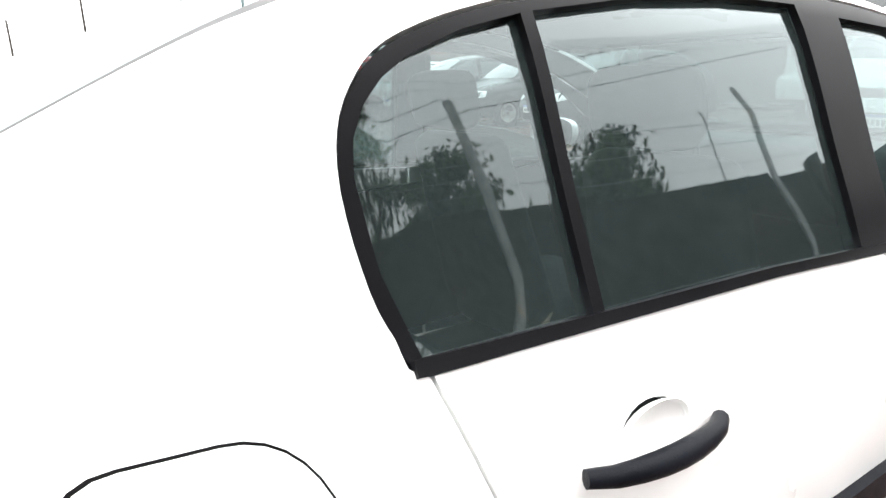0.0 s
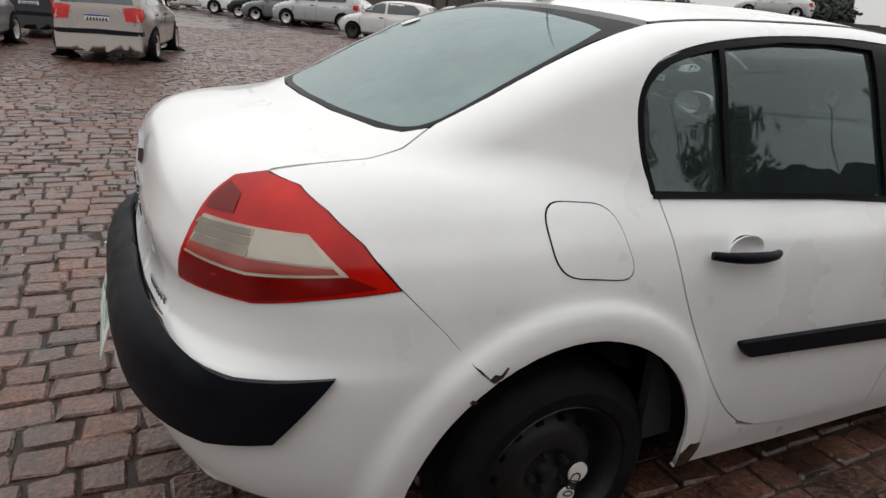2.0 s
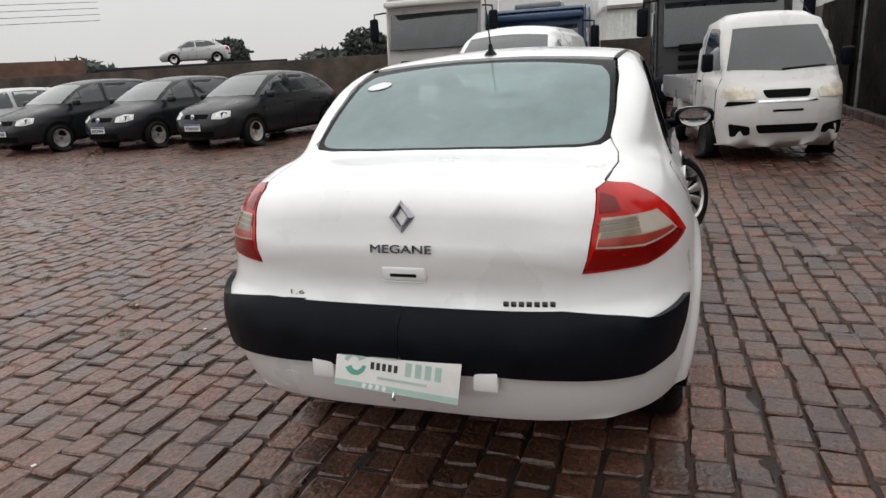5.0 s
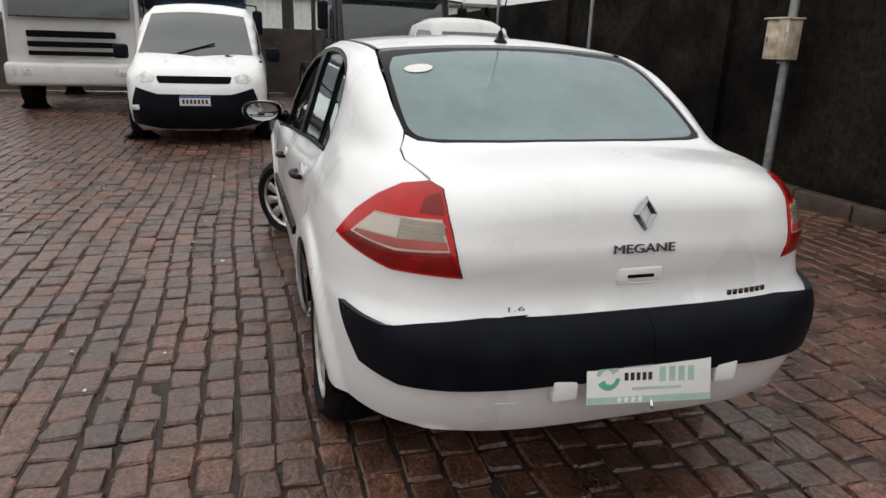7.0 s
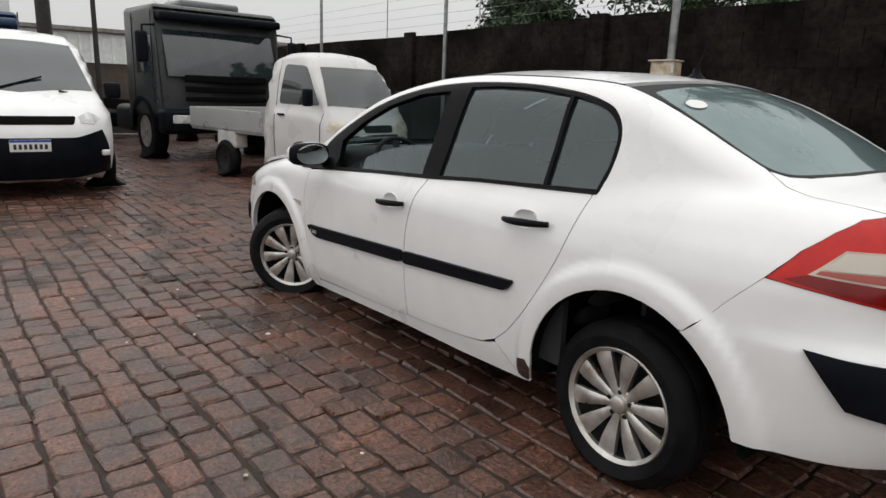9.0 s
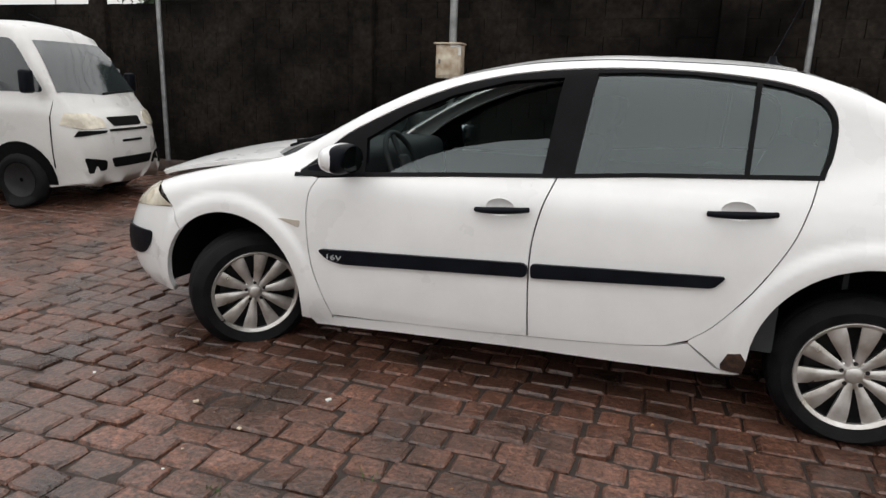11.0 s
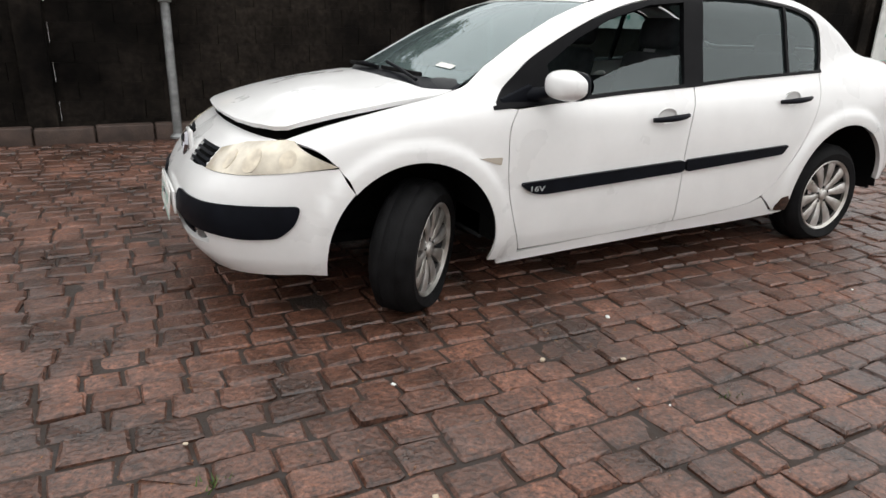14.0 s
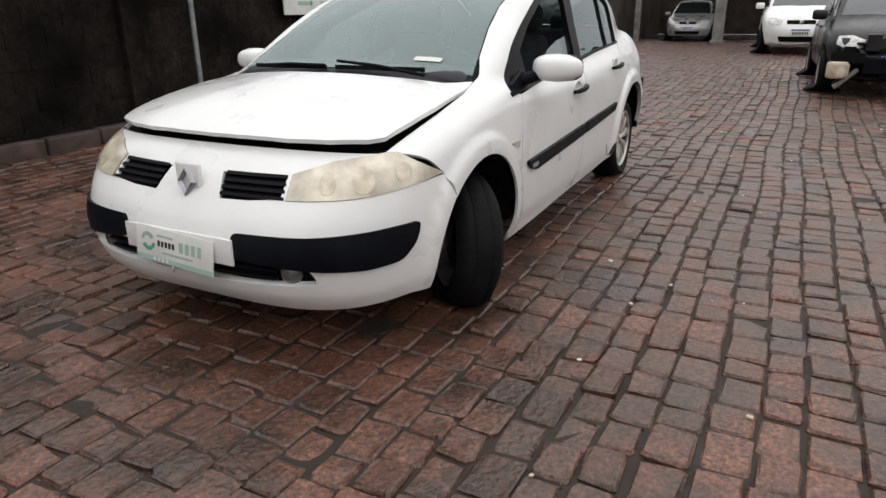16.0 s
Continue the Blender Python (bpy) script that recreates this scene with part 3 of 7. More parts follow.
def saloon():
    car = thing("sedan_car", (0, 0, 0), "white four-door saloon car with dented front wing and flat tyres", "car")
    sh = SEDAN
    S, U = sh.side, sh.above
    win_top = [(1.06, 0.885), (0.93, 1.0), (0.785, 1.105), (0.454, 1.262), (0.148, 1.352), (-0.207, 1.394), (-0.581, 1.397), (-0.89, 1.371), (-1.069, 1.33), (-1.142, 1.28), (-1.172, 1.205), (-1.165, 1.089), (-1.14, 1.02)]
    belt = [(-1.14, 1.02), (-0.85, 1.004), (-0.5, 0.986), (-0.142, 0.958), (0.3, 0.933), (0.7, 0.905), (1.06, 0.885)]
    top_line = spline(win_top, 5)
    for s in (1, -1):
        way, slant = RIGHTWAYS[s], SLANT[s]
        side = lambda pts: [S(x, z, s) for x, z in pts]
        hit = s < 0

        def crumple(p, n):
            """The dented door and wing of the struck side."""
            d = np.exp(-((p[:, 0] - 0.62) / 0.28) ** 2 - ((p[:, 2] - 0.6) / 0.24) ** 2)
            e = np.exp(-((p[:, 0] - 0.95) / 0.2) ** 2 - ((p[:, 2] - 0.5) / 0.3) ** 2)
            w = np.sin(p[:, 0] * 19 + p[:, 2] * 9) * 0.4 + np.sin(p[:, 2] * 23 - p[:, 0] * 7) * 0.3
            q = p.copy()
            q[:, 1] += 0.085 * d * (1 + 0.5 * w) + 0.06 * e * (1 + w * 0.5)
            return q
        dent = crumple if hit else None
        # doors
        front_line = spline([(0.935, 0.875), (0.978, 0.796), (0.986, 0.648), (0.963, 0.458), (0.88, 0.212)], 4)
        mid_line = spline([(-0.15, 0.948), (-0.1, 0.802), (-0.071, 0.605), (-0.079, 0.255)], 5)
        rear_line = spline([(-1.12, 1.008), (-1.09, 0.889), (-1.042, 0.755), (-0.939, 0.575), (-0.82, 0.42), (-0.73, 0.342)], 4)
        fd = front_line + [(0.54, 0.226), (0.13, 0.243)] + [(x + 0.003, z) for x, z in mid_line[::-1]] + [(0.3, 0.923), (0.7, 0.896)]
        cups = [[(cx + 0.060 * math.cos(a), cz + 0.036 * math.sin(a)) for a in np.linspace(0, 2 * math.pi, 25)[:-1]] for cx, cz in ((0.0685, 0.816), (-0.8565, 0.878))]
        d1 = panel("front_door", sh, way, side(fd), WHITE, car, "crumpled white front door" if hit else "", 0.035, holes=[side(cups[0])], dent=dent)
        rd = [(x - 0.004, z) for x, z in mid_line] + [(-0.3, 0.268), (-0.5, 0.285), (-0.64, 0.305)] + rear_line[::-1] + [(-0.85, 0.994), (-0.5, 0.976)]
        d2 = panel("rear_door", sh, way, side(rd), WHITE, car, "", 0.035, holes=[side(cups[1])])
        # wing
        hood_edge = [(1.94, 0.70), (1.8, 0.722), (1.6, 0.735), (1.35, 0.728), (1.15, 0.705), (1.05, 0.70)]
        arch_f = arc(1.425, 0.285, 0.392, 45, 196, 24)
        fw = [S(1.765, 0.672, s), S(1.735, 0.63, s)] + side(arch_f) + side([(1.01, 0.175), (0.885, 0.195)]) + side([(x + 0.005, z) for x, z in front_line[::-1]]) + side([(1.04, 0.89)])
        fw += [U(x, y * s) for x, y in hood_edge[::-1]] + [inner(HEAD, s)[4]]
        panel("front_wing", sh, slant, fw, WHITE, car, "dented white front wing" if hit else "", 0.022, dent=dent)
        # rear quarter with roof rail
        arch_r = arc(-1.37, 0.30, 0.415, 181, 8, 26)
        k0 = [(x, z) for x, z in arch_r if x > -1.585]
        q = side(k0 + [(-0.955, 0.30), (-0.945, 0.24), (-0.86, 0.235), (-0.735, 0.333)])
        q += side([(x - 0.005, z) for x, z in rear_line[::-1]])
        q += side([(-1.145, 1.02)]) + side([(x, z + 0.004) for x, z in top_line[::-1]][2:])
        q += [U(x, y * s) for x, y in ((1.12, 0.70), (1.02, 0.655), (0.8, 0.605), (0.6, 0.575), (0.4, 0.562), (0.1, 0.572), (-0.3, 0.58), (-0.7, 0.578), (-0.95, 0.565), (-1.06, 0.555), (-1.15, 0.562), (-1.35, 0.572), (-1.5, 0.575), (-1.63, 0.566))]
        q += [U(x, y * s) for x, y in ((-1.66, 0.575), (-1.72, 0.60), (-1.80, 0.605), (-1.9, 0.592), (-2.005, 0.578))]
        q += inner(TAIL, s)[3:0:-1] + side([(-1.80, 0.872), (-1.775, 0.845), (-1.75, 0.8185), (-1.725, 0.792), (-1.70, 0.765), (-1.672, 0.731), (-1.645, 0.698), (-1.60, 0.655)])
        panel("rear_quarter", sh, slant, q, WHITE, car, "", 0.019)
        # sill
        sl = [(1.0, 0.175), (0.89, 0.19), (0.54, 0.22), (0.13, 0.237), (-0.079, 0.249), (-0.3, 0.262), (-0.5, 0.279), (-0.66, 0.302), (-0.735, 0.326), (-0.85, 0.228), (-0.94, 0.225), (-0.86, 0.205), (-0.48, 0.19), (0.0, 0.185), (0.55, 0.165), (0.98, 0.14)]
        panel("sill", sh, way, side(sl), WHITE, car, "", 0.04, proud=-0.004)
        rust = [(-0.945, 0.235), (-0.955, 0.29), (-0.93, 0.325), (-0.885, 0.315), (-0.865, 0.26), (-0.87, 0.236)]
        panel("rust_hole", sh, way, side(rust), RUST, car, "rusted hole at the sill end", 0.03, proud=0.003, depth=0.002)
        # black window surround, with three glazed openings
        g_front = [(0.72, 0.914), (0.735, 1.062), (0.552, 1.176), (0.342, 1.269), (0.093, 1.338), (-0.135, 1.358), (-0.12, 1.259), (-0.088, 0.958)]
        g_rear = [(-0.218, 0.964), (-0.243, 1.17), (-0.272, 1.379), (-0.45, 1.387), (-0.65, 1.383), (-0.878, 1.359), (-0.873, 1.2), (-0.866, 1.008)]
        g_small = [(-0.885, 1.012), (-0.898, 1.356), (-0.99, 1.338), (-1.065, 1.313), (-1.105, 1.29), (-1.132, 1.265), (-1.149, 1.235), (-1.156, 1.20), (-1.15, 1.11), (-1.126, 1.026)]
        surround = side(top_line + belt[1:])
        frame_o = panel("window_surround", sh, way, surround, BLACK_TRIM, car, "black window frame trim", 0.05, proud=-0.002, holes=[side(g_front), side(g_rear), side(g_small)], depth=0.03)
        if hit:
            panel("front_side_window", sh, way, side(g_front), GLASS_SIDE, car, "", 0.1, proud=-0.014, depth=0.003)
        else:
            half = [(0.62, 0.925), (0.45, 1.0), (0.3, 1.05), (0.1, 1.09), (-0.1, 1.11), (-0.088, 0.966)]
            panel("front_side_window", sh, way, side(half), GLASS_SIDE, car, "half-lowered tinted window glass", 0.1, proud=-0.02, depth=0.004)
        panel("rear_side_window", sh, way, side(g_rear), GLASS_SIDE, car, "", 0.1, proud=-0.014, depth=0.003)
        panel("quarter_window", sh, way, side(g_small), GLASS_SIDE, car, "", 0.1, proud=-0.014, depth=0.003)
        # belt strip, raised
        strip = side([(x, z + 0.006) for x, z in belt] + [(x, z - 0.010) for x, z in belt[::-1]])
        panel("belt_strip", sh, way, strip, BLACK_TRIM, car, "", 0.05, proud=0.006)
        # rub strips
        m1 = rounded([(0.93, 0.548), (-0.066, 0.592), (-0.069, 0.532), (0.8, 0.488), (0.87, 0.5)], 0.03)
        m2 = rounded([(-0.08, 0.592), (-0.845, 0.627), (-0.80, 0.577), (-0.083, 0.531)], 0.02)
        panel("rub_strip", sh, way, side(m1), BLACK_PLASTIC, d1, "", 0.04, proud=0.018, depth=0.022, dent=dent)
        panel("rub_strip", sh, way, side(m2), BLACK_PLASTIC, d2, "", 0.04, proud=0.018, depth=0.022)
        if not hit:
            p = Vector(S(0.84, 0.517, s))
            text("16V", 0.034, GREY_PRINT, d1, Matrix.Translation(p + Vector((0, 0.0205, 0))) @ Matrix.Rotation(radians(180), 4, "Z") @ Matrix.Rotation(radians(90), 4, "X") @ Matrix.Rotation(radians(-2.5), 4, "Z"), width=0.075)
        # handles
        for door, xa, xb, z in ((d1, 0.171, -0.058, 0.802), (d2, -0.747, -0.99, 0.864)):
            ya = S((xa + xb) / 2, z, s)[1]
            cup = bmesh.new()
            bmesh.ops.create_uvsphere(cup, u_segments=24, v_segments=12, radius=1, matrix=Matrix.Rotation(radians(90), 4, "X"))
            bmesh.ops.delete(cup, geom=[v for v in cup.verts if v.co.y * s > 0.02], context="VERTS")
            cup.transform(Matrix.Translation(((xa + xb) / 2 + 0.012, ya - s * 0.001, z + 0.014)) @ Matrix.Diagonal((0.063, 0.024, 0.039, 1)))
            part("handle_recess", cup, WHITE, door, "", 60)
            n = 9
            pts, rad = [], []
            for i in range(n):
                t = i / (n - 1)
                x = xa + (xb - xa) * t
                bow = math.sin(math.pi * t)
                pts.append((x, S(x, z, s)[1] + s * (0.012 + 0.026 * bow ** 0.6), z + 0.004 + 0.016 * t - 0.004))
                rad.append(0.0145 * (0.75 + 0.3 * bow))
            part("door_handle", tube(pts, rad, 10), BLACK_PLASTIC, door, "black pull handle", 50)
        # side repeater
        rep = rounded([(1.145, 0.676), (1.02, 0.672), (1.03, 0.637)], 0.008)
        if not hit:
            panel("side_repeater", sh, way, side(rep), ORANGE, car, "", 0.05, proud=0.004)
        # mirror
        mz = 0.985
        base = box(0.16, 0.03, 0.10, (0.93, s * 0.80, 0.93), 0.012)
        for v in base.verts:
            if v.co.z > 0.93 and v.co.x > 0.93:
                v.co.z -= 0.055
        mir = part("door_mirror", base, BLACK_PLASTIC, car, "", 40)
        part("mirror_arm", tube([(0.86, s * 0.79, 0.93), (0.79, s * 0.87, 0.95)], [0.035, 0.026], 10), BLACK_PLASTIC, mir, "", 50)
        b = bmesh.new()
        bmesh.ops.create_uvsphere(b, u_segments=24, v_segments=14, radius=1)
        for v in b.verts:
            c = v.co
            k = 1 - 0.16 * max(0, c.y * s)
            v.co = Vector((c.x * (0.085 if c.x > 0 else 0.035), math.copysign(abs(c.y) ** 0.75, c.y) * 0.125, math.copysign(abs(c.z) ** 0.65, c.z) * 0.066 * k))
        b.transform(Matrix.Translation((0.76, s * 0.955, mz)))
        part("mirror_shell", b, WHITE, mir, "white mirror housing", 60)
        b = bmesh.new()
        bmesh.ops.create_uvsphere(b, u_segments=24, v_segments=14, radius=1)
        for v in b.verts:
            c = v.co
            v.co = Vector((c.x * 0.043, math.copysign(abs(c.y) ** 0.7, c.y) * 0.123, math.copysign(abs(c.z) ** 0.62, c.z) * 0.0645))
        b.transform(Matrix.Translation((0.749, s * 0.955, mz)))
        part("mirror_frame", b, BLACK_PLASTIC, mir, "black plastic mirror surround", 60)
        gl = lathe([(0.0, 0.0), (0.9, 0.0), (1.0, 0.06)], 24, "y")
        gl.transform(Matrix.Translation((0.704, s * 0.955, mz)) @ Matrix.Rotation(radians(90), 4, "Z") @ Matrix.Diagonal((0.098, 0.03, 0.058, 1)))
        part("mirror_glass", gl, MIRROR_GLASS, mir, "", 50)
        # wheel housings, near-black: part of their shade is in the colour
        for cx, cz, r in ((1.425, 0.29, 0.405), (-1.37, 0.30, 0.43)):
            b = bmesh.new()
            pr = arc(cx, cz, r, 0, 180, 20)
            rings = [[b.verts.new((x, s * y, z)) for x, z in pr] for y in (0.84, 0.45)]
            for i in range(len(pr) - 1):
                b.faces.new((rings[0][i], rings[0][i + 1], rings[1][i + 1], rings[1][i]))
            b.faces.new(rings[1])
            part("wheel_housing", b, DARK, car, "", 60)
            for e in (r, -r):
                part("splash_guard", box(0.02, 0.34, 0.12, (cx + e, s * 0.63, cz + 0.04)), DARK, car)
        # tail lamp
        # dark sheet round the lens, standing for shade in the lamp gap
        panel("lamp_gap", sh, BACK_ROUND, grown(TAIL, s, 1.018), DARK, car, "", 0.03, proud=0.001, depth=0.012)
        red = panel("tail_lamp", sh, BACK_ROUND, grown(TAIL, s, 1.0), RED_LENS, car, "red tail lamp with clear band", 0.03, proud=0.004, depth=0.02)
        low = [(-2.167, 0.553 * s, 0.893), (-2.188, 0.532 * s, 0.832), (-2.138, 0.628 * s, 0.832), (-2.07, 0.703 * s, 0.831), (-1.955, 0.768 * s, 0.852), (-1.84, 0.80 * s, 0.871), (-1.895, 0.78 * s, 0.892), (-2.073, 0.686 * s, 0.88)]
        panel("lower_lens", sh, BACK_ROUND, low, RED_DARK, red, "", 0.03, proud=0.0055, depth=0.004)
        rim_ = [(-1.895, 0.78 * s, 0.892), (-1.96, 0.72 * s, 0.964), (-2.055, 0.66 * s, 0.968), (-2.132, 0.571 * s, 0.974), (-2.166, 0.556 * s, 0.893), (-2.073, 0.686 * s, 0.880)]
        panel("lens_border", sh, BACK_ROUND, rim_, CLEAR_LENS, red, "pale moulded lens border", 0.03, proud=0.006, depth=0.004)
        pink = [(-1.912, 0.773 * s, 0.896), (-1.922, 0.766 * s, 0.906), (-2.069, 0.68 * s, 0.911), (-2.152, 0.563 * s, 0.919), (-2.161, 0.558 * s, 0.898), (-2.073, 0.686 * s, 0.886)]
        panel("lower_band", sh, BACK_ROUND, pink, PINK_LENS, red, "", 0.03, proud=0.0075, depth=0.004)
        white_ = [(-1.925, 0.763 * s, 0.909), (-1.963, 0.722 * s, 0.958), (-2.055, 0.663 * s, 0.962), (-2.067, 0.679 * s, 0.914)]
        panel("indicator_lens", sh, BACK_ROUND, white_, ORANGE, red, "pale clear indicator lens", 0.03, proud=0.008, depth=0.004)
        for z0, z1 in ((0.917, 0.933), (0.936, 0.951), (0.954, 0.966)):
            bar = [(-2.06, 0.672 * s, z0 - 0.003), (-2.06, 0.672 * s, z1 - 0.003), (-2.137, 0.567 * s, z1), (-2.15, 0.563 * s, z0)]
            panel("clear_band", sh, BACK_ROUND, bar, CLEAR_DARK, red, "milky beige reversing lens", 0.03, proud=0.008, depth=0.004)
        upper = [(-2.045, 0.60 * s, 0.985), (-2.04, 0.59 * s, 1.02), (-2.07, 0.56 * s, 1.036), (-2.11, 0.56 * s, 1.008), (-2.127, 0.565 * s, 0.985)]
        panel("brake_lens", sh, BACK_ROUND, upper, RED_DARK, red, "", 0.03, proud=0.0055, depth=0.004)
        # headlamp
        # again a dark sheet as the shade round the lens
        panel("lamp_gap", sh, FRONT_ROUND, grown(HEAD, s, 1.012), DARK, car, "", 0.03, proud=0.001, depth=0.012)
        lens = panel("headlamp", sh, FRONT_ROUND, grown(HEAD, s, 1.0), HEAD_LENS, car, "yellowed cloudy headlamp", 0.03, proud=0.004, depth=0.02)
        for (x, y, z), r in (((2.13, 0.575, 0.682), 0.034), ((2.06, 0.68, 0.69), 0.042), ((1.93, 0.765, 0.705), 0.032)):
            ring = [(x + r * 0.8 * math.cos(a), s * (y - r * 0.6 * math.cos(a)), z + r * math.sin(a)) for a in np.linspace(0, 2 * math.pi, 17)[:-1]]
            panel("reflector", sh, FRONT_ROUND, ring, HEAD_DIM, lens, "dull reflector behind the cloudy lens", 0.02, proud=0.0055, depth=0.002)
        # grille half with slats
        gr = [(2.18, 0.13 * s, 0.70), (2.17, 0.27 * s, 0.706), (2.15, 0.422 * s, 0.707), (2.22, 0.435 * s, 0.628), (2.245, 0.3 * s, 0.615), (2.254, 0.165 * s, 0.611)]
        g = panel("grille", sh, FRONT_ROUND, gr, DARK, car, "black slatted grille", 0.03, proud=-0.012, depth=0.02)
        for i in range(4):
            z = 0.630 + i * 0.0215
            sl = [(2.2, 0.155 * s, z + 0.006), (2.17, 0.424 * s, z + 0.008), (2.17, 0.426 * s, z - 0.002), (2.2, 0.157 * s, z - 0.004)]
            panel("slat", sh, FRONT_ROUND, sl, BLACK_PLASTIC, g, "", 0.04, proud=0.003, depth=0.016)
        # black corner strip of the front bumper, fog lamp
        fb = rounded([(1.922, 0.829 * s, 0.524), (2.04, 0.785 * s, 0.525), (2.156, 0.717 * s, 0.523), (2.25, 0.57 * s, 0.516), (2.312, 0.275 * s, 0.513), (2.332, 0.27 * s, 0.428), (2.25, 0.60 * s, 0.398), (2.13, 0.73 * s, 0.386), (2.01, 0.796 * s, 0.393), (1.945, 0.82 * s, 0.45)], 0.03)
        panel("bumper_strip", sh, FRONT_ROUND, fb, BLACK_PLASTIC, car, "black front bumper strip", 0.035, proud=0.012, depth=0.02)
        fog = lathe([(0.0, 0.02), (0.03, 0.014), (0.042, 0.0), (0.044, -0.03)], 24)
        fog.transform(Matrix.Translation((2.262, 0.485 * s, 0.372)) @ Matrix.Rotation(radians(-68 * s), 4, "Z") if s > 0 else Matrix.Translation((2.262, -0.485, 0.372)) @ Matrix.Rotation(radians(-112), 4, "Z"))
        part("fog_lamp", fog, LENS_GREY, car, "round glass fog lamp", 50)
        # black strip round the rear corner
        rb = [(-1.928, 0.811 * s, 0.688), (-2.03, 0.767 * s, 0.680), (-2.11, 0.72 * s, 0.676), (-2.17, 0.62 * s, 0.690), (-2.232, 0.476 * s, 0.706), (-2.27, 0.29 * s, 0.706), (-2.3, 0.001 * s, 0.706), (-2.3, 0.001 * s, 0.543), (-2.3, 0.30 * s, 0.546), (-2.27, 0.48 * s, 0.538), (-2.15, 0.68 * s, 0.520), (-2.04, 0.77 * s, 0.545), (-1.985, 0.797 * s, 0.62)]
        panel("rear_bumper_strip", sh, BACK_ROUND, rb, BLACK_PLASTIC, car, "black rear bumper strip", 0.035, proud=0.022, depth=0.03)
        # roof channel strip
        rs = [U(x, y * s) for x, y in ((0.38, 0.560), (0.1, 0.57), (-0.3, 0.578), (-0.7, 0.576), (-1.04, 0.556), (-1.04, 0.538), (-0.7, 0.558), (-0.3, 0.56), (0.1, 0.552), (0.38, 0.542))]
        panel("roof_strip", sh, DOWN, rs, BLACK_TRIM, car, "", 0.06, proud=0.001)
    # bonnet, standing a little open
    he = [(1.93, 0.695), (1.8, 0.716), (1.6, 0.729), (1.35, 0.722), (1.2, 0.705)]
    hood = [U(x, y) for x, y in he] + [U(x, y) for x, y in ((1.29, 0.6), (1.36, 0.3), (1.385, 0.0), (1.36, -0.3), (1.29, -0.6))] + [U(x, -y) for x, y in he[::-1]]
    hood += [U(x, y) for x, y in ((1.975, -0.65), (2.035, -0.52), (2.075, -0.36), (2.095, -0.15), (2.10, 0.0), (2.095, 0.15), (2.075, 0.36), (2.035, 0.52), (1.975, 0.65))]

    def ajar(p, n):
        q = p.copy()
        t = np.clip((p[:, 0] - 1.25) / 0.9, 0, 1)
        q[:, 2] += 0.006 + 0.055 * t
        return q
    panel("bonnet", sh, FROM_FRONT, hood, WHITE, car, "white bonnet standing slightly open", 0.04, dent=ajar, depth=0.02)
    # bay under the bonnet: a near-black sheet painted as its shade
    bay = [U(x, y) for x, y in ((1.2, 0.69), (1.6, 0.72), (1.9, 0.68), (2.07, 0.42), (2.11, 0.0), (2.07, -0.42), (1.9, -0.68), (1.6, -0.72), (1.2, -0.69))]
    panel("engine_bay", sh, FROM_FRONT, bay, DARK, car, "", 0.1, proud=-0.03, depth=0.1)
    cowl = [U(x, y) for x, y in ((1.2, 0.70), (1.295, 0.6), (1.37, 0.3), (1.395, 0.0), (1.37, -0.3), (1.295, -0.6), (1.2, -0.70), (1.12, -0.66), (1.19, -0.4), (1.215, 0.0), (1.19, 0.4), (1.12, 0.66))]
    panel("cowl", sh, FROM_FRONT, cowl, BLACK_PLASTIC, car, "black cowl grille", 0.05, proud=-0.008)
    # nose and front bumper
    hl_ = inner(HEAD, 1)
    nose = [S(1.765, 0.668, 1)] + hl_[6:] + hl_[:4] + [(2.02, 0.52, 0.770), (2.06, 0.3, 0.774), (2.075, 0.0, 0.776)]
    nose = nose + flip(nose[:-1][::-1], -1)
    under = [(x, z) for x, z in arc(1.425, 0.285, 0.397, -11, 45, 8)]
    right_low = [S(x, z, -1) for x, z in under[::-1]]
    left_low = [S(x, z, 1) for x, z in under]
    bottom = [(1.87, -0.795, 0.216), (1.98, -0.745, 0.212), (2.16, -0.58, 0.209), (2.26, -0.35, 0.214), (2.27, 0, 0.216), (2.26, 0.35, 0.214), (2.16, 0.58, 0.209), (1.98, 0.745, 0.212), (1.87, 0.795, 0.216)]
    mouth = rounded([(2.26, -0.57, 0.402), (2.3, -0.25, 0.424), (2.3, 0.25, 0.424), (2.26, 0.57, 0.402), (2.26, 0.60, 0.338), (2.3, 0.28, 0.322), (2.3, -0.28, 0.322), (2.26, -0.60, 0.338)], 0.03)
    grille_hole = [(2.18, 0.134, 0.697), (2.17, 0.27, 0.703), (2.152, 0.418, 0.704), (2.22, 0.430, 0.631), (2.245, 0.3, 0.618), (2.254, 0.168, 0.614)]
    fbump = panel("front_bumper", sh, FRONT_ROUND, nose + right_low + bottom + left_low, WHITE, car, "white front bumper", 0.035, holes=[mouth, grille_hole, flip(grille_hole, -1)], depth=0.03)
    panel("lower_intake", sh, FRONT_ROUND, [(x, y * 1.03, z + (0.01 if z > 0.37 else -0.01)) for x, y, z in mouth], DARK, car, "", 0.05, proud=-0.035)
    for z in (0.35, 0.385):
        panel("intake_bar", sh, FRONT_ROUND, [(2.3, -0.44, z + 0.006), (2.3, 0.44, z + 0.006), (2.3, 0.44, z - 0.006), (2.3, -0.44, z - 0.006)], BLACK_PLASTIC, fbump, "", 0.06, proud=-0.012)
